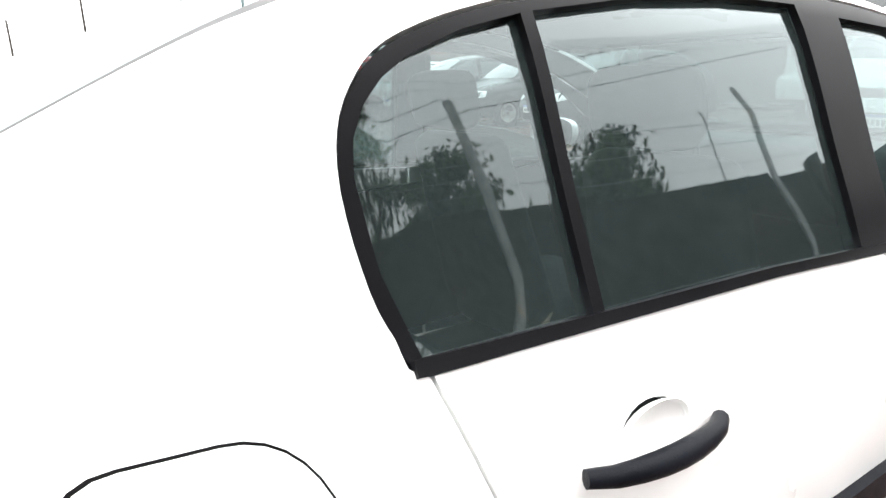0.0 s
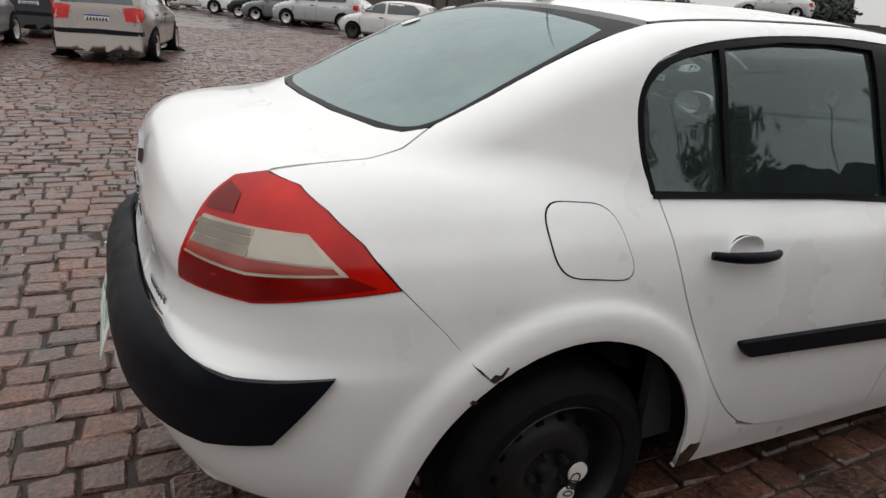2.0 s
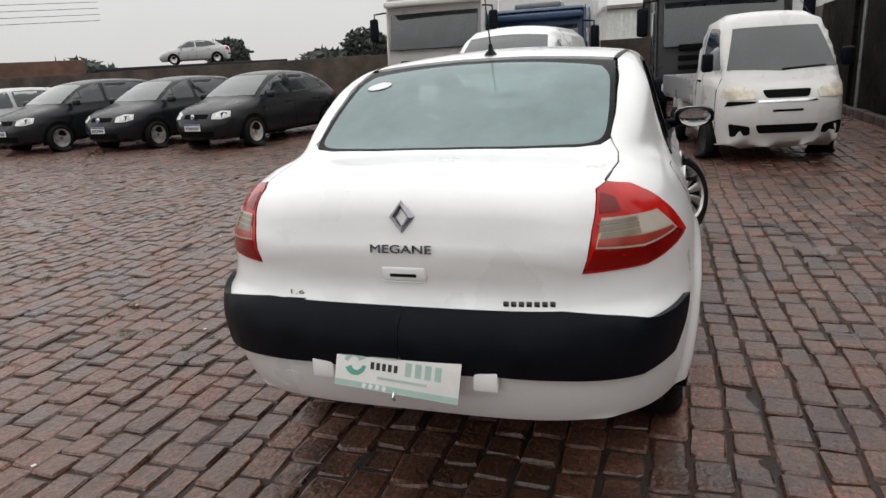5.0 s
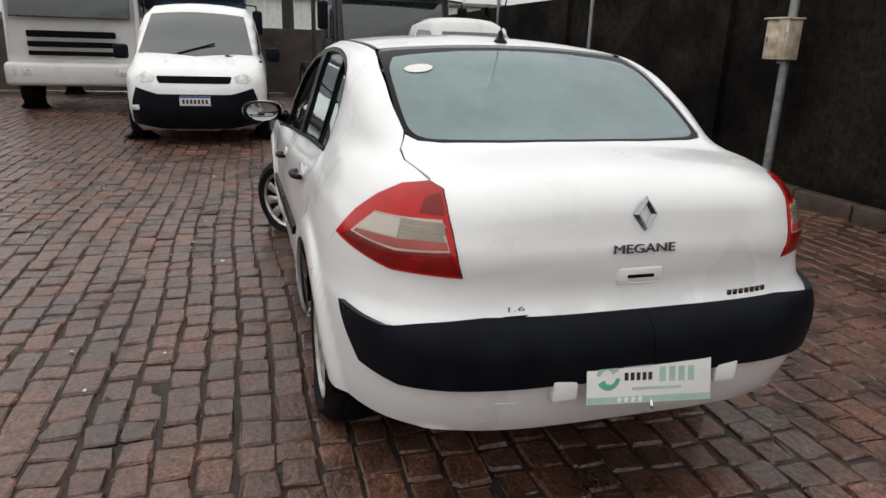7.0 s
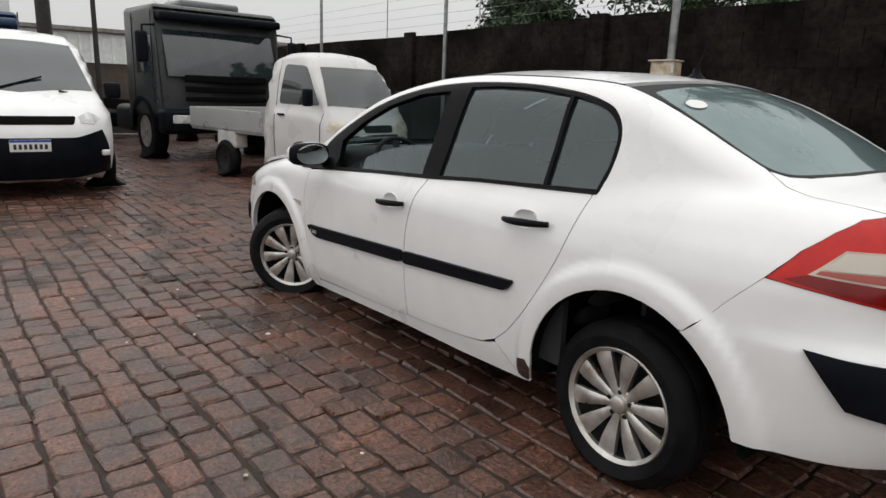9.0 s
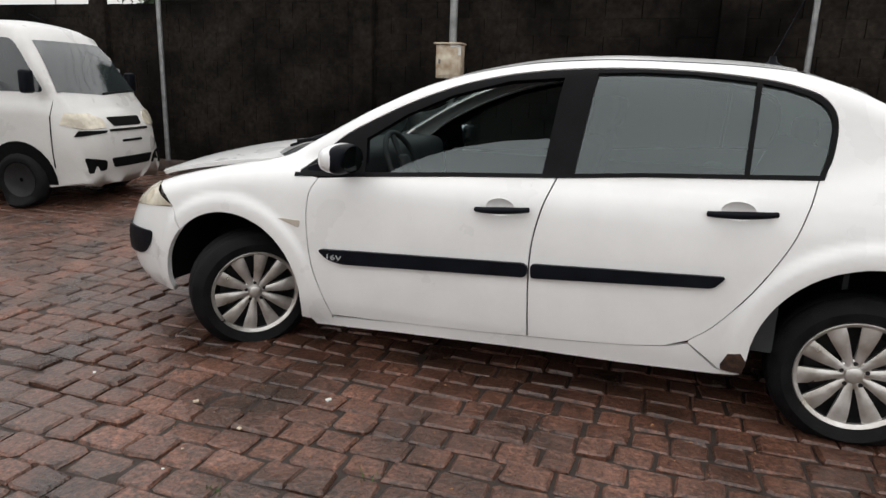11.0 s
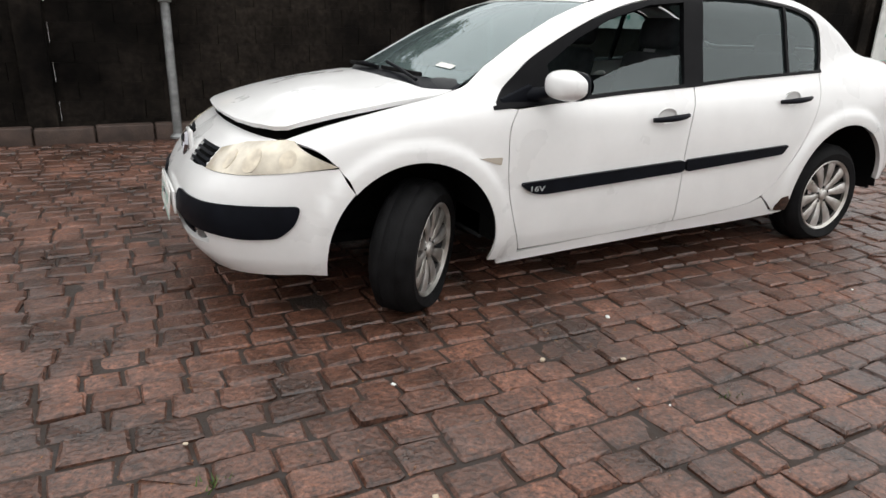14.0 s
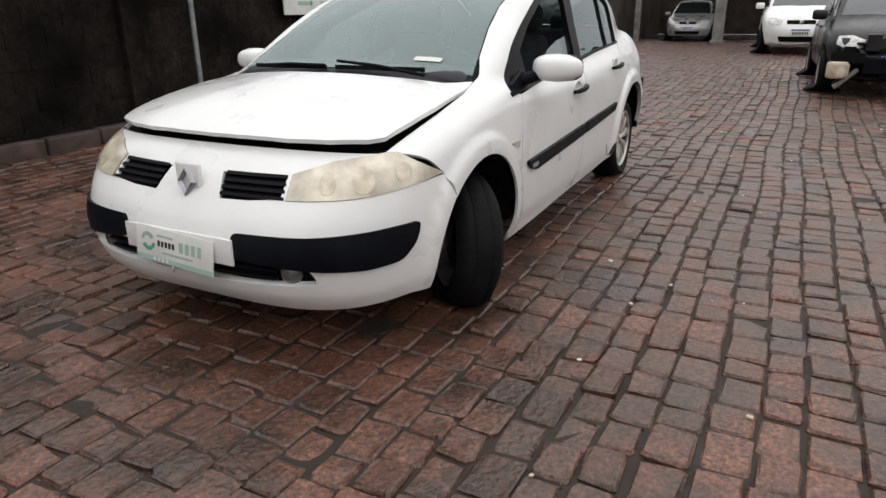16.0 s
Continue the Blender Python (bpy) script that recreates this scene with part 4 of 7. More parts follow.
    # roof and screens
    roof = [U(x, y) for x, y in ((0.40, 0.54), (0.1, 0.55), (-0.3, 0.558), (-0.7, 0.556), (-1.03, 0.536), (-1.06, 0.3), (-1.075, 0.0), (-1.06, -0.3), (-1.03, -0.536), (-0.7, -0.556), (-0.3, -0.558), (0.1, -0.55), (0.40, -0.54), (0.46, -0.3), (0.48, 0.0), (0.46, 0.3))]
    panel("roof", sh, DOWN, roof, WHITE, car, "white roof", 0.05)
    ws = [U(x, y) for x, y in ((0.40, 0.552), (0.465, 0.3), (0.485, 0.0), (0.465, -0.3), (0.40, -0.552), (0.6, -0.567), (0.8, -0.597), (1.0, -0.643), (1.14, -0.675), (1.2, -0.4), (1.225, 0.0), (1.2, 0.4), (1.14, 0.675), (1.0, 0.643), (0.8, 0.597), (0.6, 0.567))]
    panel("windscreen", sh, Flat((-0.45, 0, -0.9)), ws, GLASS, car, "", 0.08, proud=-0.004, depth=0.004)
    rw_outer = [(-1.065, 0.546), (-1.2, 0.555), (-1.4, 0.565), (-1.55, 0.568), (-1.64, 0.560), (-1.69, 0.530), (-1.725, 0.46), (-1.772, 0.25), (-1.788, 0.0)]
    rw_outer = spline(rw_outer, 3)
    rw_outer = rw_outer + [(x, -y) for x, y in rw_outer[:-1][::-1]] + [(-1.09, -0.3), (-1.105, 0.0), (-1.09, 0.3)]
    rw_inner = [(-1.15, 0.50), (-1.25, 0.535), (-1.4, 0.546), (-1.55, 0.549), (-1.63, 0.541), (-1.675, 0.512), (-1.708, 0.445), (-1.754, 0.24), (-1.770, 0.0)]
    rw_inner = spline(rw_inner, 3)
    rw_inner = rw_inner + [(x, -y) for x, y in rw_inner[:-1][::-1]] + [(-1.14, -0.44), (-1.135, -0.2), (-1.135, 0.2), (-1.14, 0.44)]
    rv = Flat((0.42, 0, -0.9))
    panel("rear_screen_border", sh, rv, [U(x, y) for x, y in rw_outer], BLACK_TRIM, car, "", 0.06, proud=-0.003, holes=[[U(x, y) for x, y in rw_inner]], depth=0.004)
    panel("rear_screen", sh, rv, [U(x, y) for x, y in rw_inner], GLASS_REAR, car, "misted rear window glass", 0.07, proud=-0.0035, depth=0.004)
    # boot lid
    lid = [U(x, y) for x, y in ((-1.648, 0.566), (-1.665, 0.571), (-1.72, 0.594), (-1.80, 0.599), (-1.9, 0.586), (-2.0, 0.571))] + inner(TAIL, 1)[4:9] + [(-2.19, 0.522, 0.822), (-2.21, 0.500, 0.765), (-2.225, 0.474, 0.714)]
    lid = lid + [(-2.245, 0.25, 0.709), (-2.25, 0.0, 0.707), (-2.245, -0.25, 0.709)] + flip(lid[::-1], -1)
    lid += [U(x, y) for x, y in ((-1.697, -0.535), (-1.733, -0.462), (-1.780, -0.25), (-1.796, 0.0), (-1.780, 0.25), (-1.733, 0.462), (-1.697, 0.535))]
    boot = panel("boot_lid", sh, FROM_BACK, lid, WHITE, car, "white boot lid", 0.035)
    # rear bumper
    rb = [(-2.225, 0.470, 0.708), (-2.21, 0.505, 0.765), (-2.19, 0.528, 0.826)] + inner(TAIL, 1)[9:] + [S(-1.802, 0.871, 1), S(-1.776, 0.844, 1), S(-1.751, 0.8175, 1), S(-1.726, 0.791, 1)]
    arch_b = [S(x, z, 1) for x, z in ((-1.701, 0.764), (-1.673, 0.730), (-1.646, 0.697), (-1.601, 0.654))] + [S(x, z, 1) for x, z in arc(-1.37, 0.30, 0.415, 122, 172, 8)]
    low = [S(-1.785, 0.35, 1), (-1.9, 0.81, 0.348), (-2.02, 0.72, 0.348), (-2.12, 0.63, 0.350), (-2.2, 0.45, 0.354), (-2.24, 0.2, 0.357), (-2.25, 0.0, 0.358)]
    half = rb + arch_b + low
    loop = half + flip(half[:-1][::-1], -1)
    loop += [(-2.245, -0.25, 0.704), (-2.25, 0.0, 0.702), (-2.245, 0.25, 0.704)]
    bump = panel("rear_bumper", sh, BACK_ROUND, loop, WHITE, car, "scuffed white rear bumper", 0.022, depth=0.03)
    tow = rounded([(-2.2, 0.42, 0.475), (-2.2, 0.36, 0.475), (-2.2, 0.36, 0.43), (-2.2, 0.42, 0.43)], 0.01)
    panel("tow_cover", sh, BACK_ROUND, tow, WHITE, bump, "", 0.03, proud=0.002, depth=0.004)
    for y in (0.262, -0.262):
        b = box(0.03, 0.075, 0.065, (-2.315, y, 0.525), 0.006)
        part("plate_lamp_block", b, WHITE, bump, "white block beside the plate", 40)
    # fuel flap on the struck side
    fl = rounded([(-1.462, 1.018), (-1.27, 1.004), (-1.215, 0.838), (-1.437, 0.866)], 0.06, 6)
    # dark sheet under the flap edge, standing for shade in its gap
    panel("fuel_flap_gap", sh, RIGHTWAYS[-1], [S(x, z, -1) for x, z in [(-1.34 + (x + 1.34) * 1.03, 0.93 + (z - 0.93) * 1.035) for x, z in fl]], DARK, car, "", 0.05, proud=0.0012, depth=0.002)
    panel("fuel_flap", sh, RIGHTWAYS[-1], [S(x, z, -1) for x, z in fl], WHITE, car, "white fuel filler flap", 0.04, proud=0.0028, depth=0.002)
    for pts in ([(-1.612, 0.664), (-1.60, 0.676), (-1.585, 0.672), (-1.57, 0.690), (-1.566, 0.686), (-1.58, 0.664), (-1.60, 0.655)], [(-1.655, 0.615), (-1.648, 0.622), (-1.63, 0.612), (-1.636, 0.604)]):
        panel("rust_patch", sh, RIGHTWAYS[-1], [S(x, z, -1) for x, z in pts], RUST, car, "small rust patch at the arch seam", 0.02, proud=0.0015, depth=0.001)
    # badges and letters on the boot lid
    back = lambda y, z, lift=0.004: Vector(sh.solve(np.array([[-3.5, y, z]]), np.array([[1.0, 0, 0]]))[0]) + Vector((-lift, 0, 0))
    face = Matrix.Rotation(radians(-90), 4, "Z") @ Matrix.Rotation(radians(84), 4, "X")
    dia = bmesh.new()
    for sc, h in ((1.0, 0.0),):
        o = [(0, 0.052), (0.04, 0), (0, -0.052), (-0.04, 0)]
        i_ = [(0, 0.026), (0.018, 0), (0, -0.026), (-0.018, 0)]
        m_ = [(0, 0.04), (0.028, 0), (0, -0.04), (-0.028, 0)]
        vo = [dia.verts.new((x, y, 0)) for x, y in o]
        vm = [dia.verts.new((x, y, 0.012)) for x, y in m_]
        vi = [dia.verts.new((x, y, 0.001)) for x, y in i_]
        for k in range(4):
            dia.faces.new((vo[k], vo[(k + 1) % 4], vm[(k + 1) % 4], vm[k]))
            dia.faces.new((vm[k], vm[(k + 1) % 4], vi[(k + 1) % 4], vi[k]))
    front_dia = dia.copy()
    dia.transform(Matrix.Translation(back(0.004, 0.99)) @ face)
    part("badge", dia, BADGE, boot, "chrome diamond badge")
    text("MEGANE", 0.036, BADGE, boot, Matrix.Translation(back(0.008, 0.895)) @ face, "chrome model lettering", 0.003, width=0.195)
    text("1.6", 0.02, CHROME, boot, Matrix.Translation(back(0.385, 0.737)) @ face, "", 0.002, width=0.05)
    b = box(0.003, 0.075, 0.011, back(0.385, 0.715, 0.002), 0.001)
    part("badge_bar", b, BLACK_PLASTIC, boot)
    for i in range(7):
        b = box(0.004, 0.016, 0.017, back(-0.31 - i * 0.0225, 0.736, 0.003), 0.001)
        part("badge_bar", b, BADGE, boot)
    # boot handle
    hb = box(0.014, 0.15, 0.052, back(0.006, 0.816, 0.0), 0.012, 3)
    part("boot_handle", hb, WHITE, boot, "", 40)
    hs = box(0.006, 0.085, 0.010, back(0.006, 0.812, 0.008), 0.002)
    part("handle_slot", hs, DARK, boot)
    # antenna
    base = U(-1.0, 0.0)
    b = lathe([(0.0, 0.045), (0.008, 0.045), (0.012, 0.02), (0.028, 0.0)], 14, "z")
    for v in b.verts:
        v.co.x *= 1.6
    b.transform(Matrix.Translation(base))
    ant = part("antenna", b, BLACK_PLASTIC, car, "", 50)
    part("antenna_rod", tube([(base[0], 0, base[2] + 0.04), (base[0] - 0.10, 0, base[2] + 0.30)], [0.0035, 0.002], 6), BLACK_PLASTIC, ant)
    # plates
    trade_plate(car, Matrix.Translation((-2.345, 0.008, 0.542)) @ Matrix.Rotation(radians(-90), 4, "Z") @ Matrix.Rotation(radians(74), 4, "X") @ Matrix.Rotation(radians(-4), 4, "Z"))
    carrier = box(0.012, 0.55, 0.10, (2.345, 0.02, 0.447), 0.004)
    part("plate_carrier", carrier, WHITE, car, "white plate carrier", 40)
    trade_plate(car, Matrix.Translation((2.362, 0.015, 0.425)) @ Matrix.Rotation(radians(90), 4, "Z") @ Matrix.Rotation(radians(84), 4, "X") @ Matrix.Rotation(radians(-3), 4, "Z"), True)
    shield = box(0.02, 0.13, 0.15, (2.228, 0, 0.655), 0.012, 3)
    part("badge_mount", shield, WHITE, fbump, "", 40)
    front_dia.transform(Matrix.Translation((2.243, 0, 0.657)) @ Matrix.Rotation(radians(90), 4, "Z") @ Matrix.Rotation(radians(80), 4, "X") @ Matrix.Scale(1.25, 4))
    part("badge", front_dia, BADGE, fbump, "chrome diamond badge")
    # wipers
    for ya, yb in ((0.5, -0.02), (-0.05, -0.52)):
        a, b_, c = Vector(U(1.27, ya)), Vector(U(1.245, (ya + yb) / 2)), Vector(U(1.205, yb))
        up = Vector((0.01, 0, 0.02))
        w = part("wiper", tube([a + up, b_ + up * 1.2, c + up], 0.008, 6), BLACK_PLASTIC, car, "", 50)
        part("wiper_blade", box(0.012, (ya - yb) * 0.95, 0.02, (b_ + Vector((0.005, 0, 0.012))), 0.003), RUBBER, w)
    # papers: sticker on the windscreen and rear screen
    panel("windscreen_sticker", sh, Flat((-0.45, 0, -0.9)), rounded([U(1.07, 0.49), U(1.085, 0.35), U(1.115, 0.35), U(1.10, 0.49)], 0.008), PLATE, car, "white paper sticker", 0.05, proud=0.001, depth=0.001)
    panel("rear_sticker", sh, rv, [U(-1.28 + 0.03 * math.cos(a), 0.43 + 0.055 * math.sin(a)) for a in np.linspace(0, 6.0, 14)], PLATE, car, "white oval sticker", 0.05, proud=0.001, depth=0.001)
    # wheels
    wheel("wheel", car, (-1.345, 0.735, 0.278), 1, steer=0)
    wheel("wheel", car, (1.385, 0.735, 0.265), 1, steer=44, camber=-4)
    w = wheel("wheel", car, (-1.345, -0.735, 0.285), -1, "steel", 0.312)
    tagged(w, "black steel spare wheel with white chalk marks")
    for i, (cx, cz, r) in enumerate(((0.085, 0.03, 0.03), (0.055, -0.035, 0.026))):
        b = lathe([(0.0, 0.093), (r, 0.093), (r, 0.088)], 20)
        b.transform(Matrix.Translation((-cx * 0.9, 0, cz - 0.03)))
        part("wheel_mark", b, PLATE, w, "white paper tag on the wheel", 40)
    text("08D", 0.05, INK, w, Matrix.Translation((-0.064, 0.0945, -0.033)) @ Matrix.Rotation(radians(180), 4, "Z") @ Matrix.Rotation(radians(90), 4, "X") @ Matrix.Rotation(radians(70), 4, "Z"), width=0.075, depth=0.0004)
    wheel("wheel", car, (1.44, -0.88, 0.315), -1, steer=-38, camber=14, squash=0.0)
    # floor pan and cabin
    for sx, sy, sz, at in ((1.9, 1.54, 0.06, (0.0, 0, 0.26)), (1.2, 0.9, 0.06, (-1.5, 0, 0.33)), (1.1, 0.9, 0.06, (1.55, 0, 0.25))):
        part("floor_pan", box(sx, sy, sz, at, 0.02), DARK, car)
    part("bulkhead", box(0.02, 1.4, 0.6, (1.02, 0, 0.55)), DASH, car)
    part("bulkhead", box(0.02, 1.3, 0.7, (-1.3, 0, 0.66)), DASH, car)
    part("parcel_shelf", box(0.5, 1.05, 0.02, (-1.45, 0, 1.03)), DASH, car, "dark rear parcel shelf")
    for s in (1, -1):
        part("door_lining", box(1.9, 0.03, 0.56, (-0.1, s * 0.79, 0.6)), DASH, car)
    dash = box(0.42, 1.42, 0.26, (1.02, 0, 0.86), 0.06, 4, taper=0.93)
    part("dashboard", dash, DASH, car, "dark dashboard", 50)
    ring = bmesh.new()
    n, m = 28, 8
    vs = [[ring.verts.new(((0.18 + 0.015 * math.cos(2 * math.pi * j / m)) * math.cos(2 * math.pi * i / n), (0.18 + 0.015 * math.cos(2 * math.pi * j / m)) * math.sin(2 * math.pi * i / n), 0.015 * math.sin(2 * math.pi * j / m))) for j in range(m)] for i in range(n)]
    for i in range(n):
        for j in range(m):
            ring.faces.new((vs[i][j], vs[(i + 1) % n][j], vs[(i + 1) % n][(j + 1) % m], vs[i][(j + 1) % m]))
    box(0.34, 0.045, 0.02, (0, 0, 0), 0.008, bm=ring)
    box(0.12, 0.1, 0.04, (0, 0, 0.01), 0.02, bm=ring)
    ring.transform(Matrix.Translation((0.70, 0.36, 0.90)) @ Matrix.Rotation(radians(-65), 4, "Y"))
    part("steering_wheel", ring, DASH, car, "black steering wheel", 50)
    for y in (0.36, -0.36):
        seat = box(0.5, 0.5, 0.16, (0.15, y, 0.48), 0.05, 3)
        st = part("front_seat", seat, FABRIC, car, "dark grey fabric front seat", 50)
        part("backrest", box(0.14, 0.48, 0.62, (-0.16, y, 0.80), 0.05, 3, rot=Matrix.Rotation(radians(-16), 4, "Y"), taper=0.8), FABRIC, st, "", 50)
        part("headrest", box(0.1, 0.27, 0.17, (-0.285, y, 1.2), 0.045, 3, rot=Matrix.Rotation(radians(-10), 4, "Y")), FABRIC, st, "", 50)
    rs = part("rear_seat", box(0.5, 1.3, 0.16, (-0.75, 0, 0.50), 0.05, 3), FABRIC, car, "dark grey fabric rear bench", 50)
    part("backrest", box(0.15, 1.28, 0.6, (-1.1, 0, 0.82), 0.05, 3, rot=Matrix.Rotation(radians(-20), 4, "Y"), taper=0.9), FABRIC, rs, "", 50)
    for y in (0.36, -0.36):
        part("headrest", box(0.1, 0.26, 0.14, (-1.24, y, 1.14), 0.04, 3), FABRIC, rs, "", 50)
    return car


def trade_plate(car, m, front=False):
    """The dealer's board fixed over the number plate."""
    b = box(0.40, 0.135, 0.004, (0, 0, 0), 0.001)
    b.transform(m)
    p = part("trade_plate", b, PLATE, car, "white and green dealer's plate", 40)
    at = lambda x, y, z=0.0025: m @ Matrix.Translation((x, y, z))
    band = box(0.396, 0.018, 0.001, (0, -0.056, 0.0025))
    band.transform(m)
    part("green_band", band, PLATE_PALE, p)
    for k in range(4):
        d = box(0.012, 0.014, 0.001, (-0.10 + k * 0.022, -0.056, 0.0034), rot=Matrix.Rotation(radians(-20), 4, "Z"))
        d.transform(m)
        part("white_dash", d, PLATE, p)
    # swirl emblem: two crescents
    for k in range(2):
        c = bmesh.new()
        a0 = math.pi * k + 0.5
        o = [(0.037 * math.cos(a0 + i * 0.28), 0.037 * math.sin(a0 + i * 0.28)) for i in range(10)]
        i_ = [(0.026 * math.cos(a0 + i * 0.28) * (0.5 + 0.05 * i), 0.026 * math.sin(a0 + i * 0.28) * (0.6 + 0.045 * i)) for i in range(10)]
        vo = [c.verts.new((x - 0.135, y + 0.008, 0.003)) for x, y in o]
        vi = [c.verts.new((x - 0.135, y + 0.008, 0.003)) for x, y in i_]
        for j in range(9):
            c.faces.new((vo[j], vo[j + 1], vi[j + 1], vi[j]))
        c.transform(m)
        part("emblem", c, PLATE_GREEN if k else PLATE_PALE, p)
    for w, h, x, y, mt in ((0.085, 0.010, -0.045, 0.038, PLATE_PALE), (0.095, 0.022, -0.04, 0.008, INK), (0.125, 0.042, 0.085, 0.012, PLATE_PALE), (0.16, 0.008, 0.02, -0.026, PLATE_PALE)):
        n = max(4, int(w / (h * 0.8)))
        for i in range(n):
            q = box(w / n * 0.62, h, 0.001, (x - w / 2 + w * (i + 0.5) / n, y, 0.0028))
            q.transform(m)
            part("print_bar", q, mt, p)
    hook = tube([(0.0, -0.06, 0.004), (0.0, -0.075, 0.01), (0.004, -0.085, 0.006)], 0.004, 6)
    hook.transform(m)
    part("plate_screw", hook, CHROME, p)


# ---------- ground ----------
SETT = mat("wet_brown_stone_sett", (0.108, 0.047, 0.030), 0.42, vary=0.55, scale=2.6, bump=1.0, bscale=42, rvary=0.22, tint=(0.040, 0.021, 0.015), fine=0.95, coat=0.32, world_place=True)
SETT.node_tree.nodes["Principled BSDF"].inputs["Coat Roughness"].default_value = 0.24
JOINT = mat("dark_wet_joint_soil", (0.026, 0.016, 0.011), 0.75, vary=0.4, scale=12, bump=0.5, bscale=60, rvary=0.2, fine=0.3)
WALL = mat("soot_dark_block_wall", (0.0135, 0.011, 0.009), 0.9, vary=0.85, scale=1.3, bump=0.55, bscale=26, fine=0.8, spec=0.1, world_place=True)
KERB = mat("stone_kerb", (0.060, 0.038, 0.029), 0.7, vary=0.45, scale=6, bump=0.5, bscale=50, fine=0.35)


def varied(m, low=0.68, high=1.42):
    """Each piece a shade of its own."""
    t = m.node_tree
    b = t.nodes["Principled BSDF"]
    src = b.inputs["Base Color"].links[0].from_socket
    ge, ob, ad, mr, mx = (t.nodes.new(k) for k in ("ShaderNodeNewGeometry", "ShaderNodeObjectInfo", "ShaderNodeMath", "ShaderNodeMapRange", "ShaderNodeMix"))
    ad.operation = "ADD"
    fr = t.nodes.new("ShaderNodeMath")
    fr.operation = "FRACT"
    t.links.new(ge.outputs["Random Per Island"], ad.inputs[0])
    t.links.new(ob.outputs["Random"], ad.inputs[1])
    t.links.new(ad.outputs[0], fr.inputs[0])
    mr.inputs["To Min"].default_value, mr.inputs["To Max"].default_value = low, high
    t.links.new(fr.outputs[0], mr.inputs["Value"])
    mx.data_type, mx.blend_type = "RGBA", "MULTIPLY"
    mx.inputs[0].default_value = 1.0
    t.links.new(src, mx.inputs[6])
    t.links.new(mr.outputs[0], mx.inputs[7])
    t.links.new(mx.outputs[2], b.inputs["Base Color"])


def speckled(m, scale, amount):
    """Mineral grain: sharp light and dark specks over the base colour."""
    t = m.node_tree
    b = t.nodes["Principled BSDF"]
    src = b.inputs["Base Color"].links[0].from_socket
    co, nz, ra, mx = (t.nodes.new(k) for k in ("ShaderNodeNewGeometry", "ShaderNodeTexNoise", "ShaderNodeValToRGB", "ShaderNodeMix"))
    nz.inputs["Scale"].default_value, nz.inputs["Detail"].default_value, nz.inputs["Roughness"].default_value = scale, 5, 0.7
    ra.color_ramp.elements[0].position, ra.color_ramp.elements[0].color = 0.36, (0.12, 0.12, 0.12, 1)
    ra.color_ramp.elements[1].position, ra.color_ramp.elements[1].color = 0.66, (0.92, 0.90, 0.86, 1)
    t.links.new(co.outputs["Position"], nz.inputs["Vector"])
    t.links.new(nz.outputs["Fac"], ra.inputs[0])
    mx.data_type, mx.blend_type = "RGBA", "OVERLAY"
    mx.inputs[0].default_value = amount
    t.links.new(src, mx.inputs[6])
    t.links.new(ra.outputs[0], mx.inputs[7])
    t.links.new(mx.outputs[2], b.inputs["Base Color"])


varied(SETT, 0.8, 1.24)
speckled(SETT, 75, 0.9)
speckled(WALL, 9, 0.5)


def sett_field(x0, x1, y0, y1, keep, seed):
    """Worn eight-cornered stones laid in courses along x: three rings of eight vertices each."""
    rnd = np.random.RandomState(seed)
    rows = []
    y = y0
    while y < y1:
        w = 0.142 + rnd.uniform(-0.012, 0.014)
        x = x0 + rnd.uniform(-0.2, 0)
        while x < x1:
            l = rnd.uniform(0.125, 0.215)
            if keep(x + l / 2, y + w / 2):
                rows.append((x + l / 2, y + w / 2 + 0.022 * math.sin(x * 0.7 + y * 0.3) + 0.014 * math.sin(x * 2.1 - y * 0.9) + rnd.normal(0, 0.003), l, w))
            x += l
        y += w
    cx, cy, l, w = (c[:, None] for c in np.array(rows).T)
    n = len(rows)
    a, b = l / 2 - rnd.uniform(0.003, 0.008, (n, 1)), w / 2 - rnd.uniform(0.003, 0.008, (n, 1))
    c = rnd.uniform(0.004, 0.018, (n, 8))
    sx, sy = np.array([1, 1, 1, -1, -1, -1, -1, 1]), np.array([-1, 1, 1, 1, 1, -1, -1, -1])
    cut = np.array([0, 0, 1, 1, 0, 0, 1, 1])
    px = sx * (a - cut * c) + rnd.uniform(-0.007, 0.007, (n, 8))
    py = sy * (b - (1 - cut) * c) + rnd.uniform(-0.007, 0.007, (n, 8))
    z = rnd.normal(-0.004, 0.004, (n, 1))
    tx, ty = rnd.normal(0, 0.02, (n, 1)), rnd.normal(0, 0.02, (n, 1))
    out = []
    for k, dz, rough in ((1.0, -0.035, 0.0), (1.0, -0.009, 0.002), (0.89, 0.0, 0.0025)):
        qx, qy = px * k, py * k
        out.append(np.stack([cx + qx, cy + qy, z + dz + qx * tx + qy * ty + rnd.normal(0, 1, (n, 8)) * rough], -1))
    return np.stack(out, 1).reshape(-1, 3)


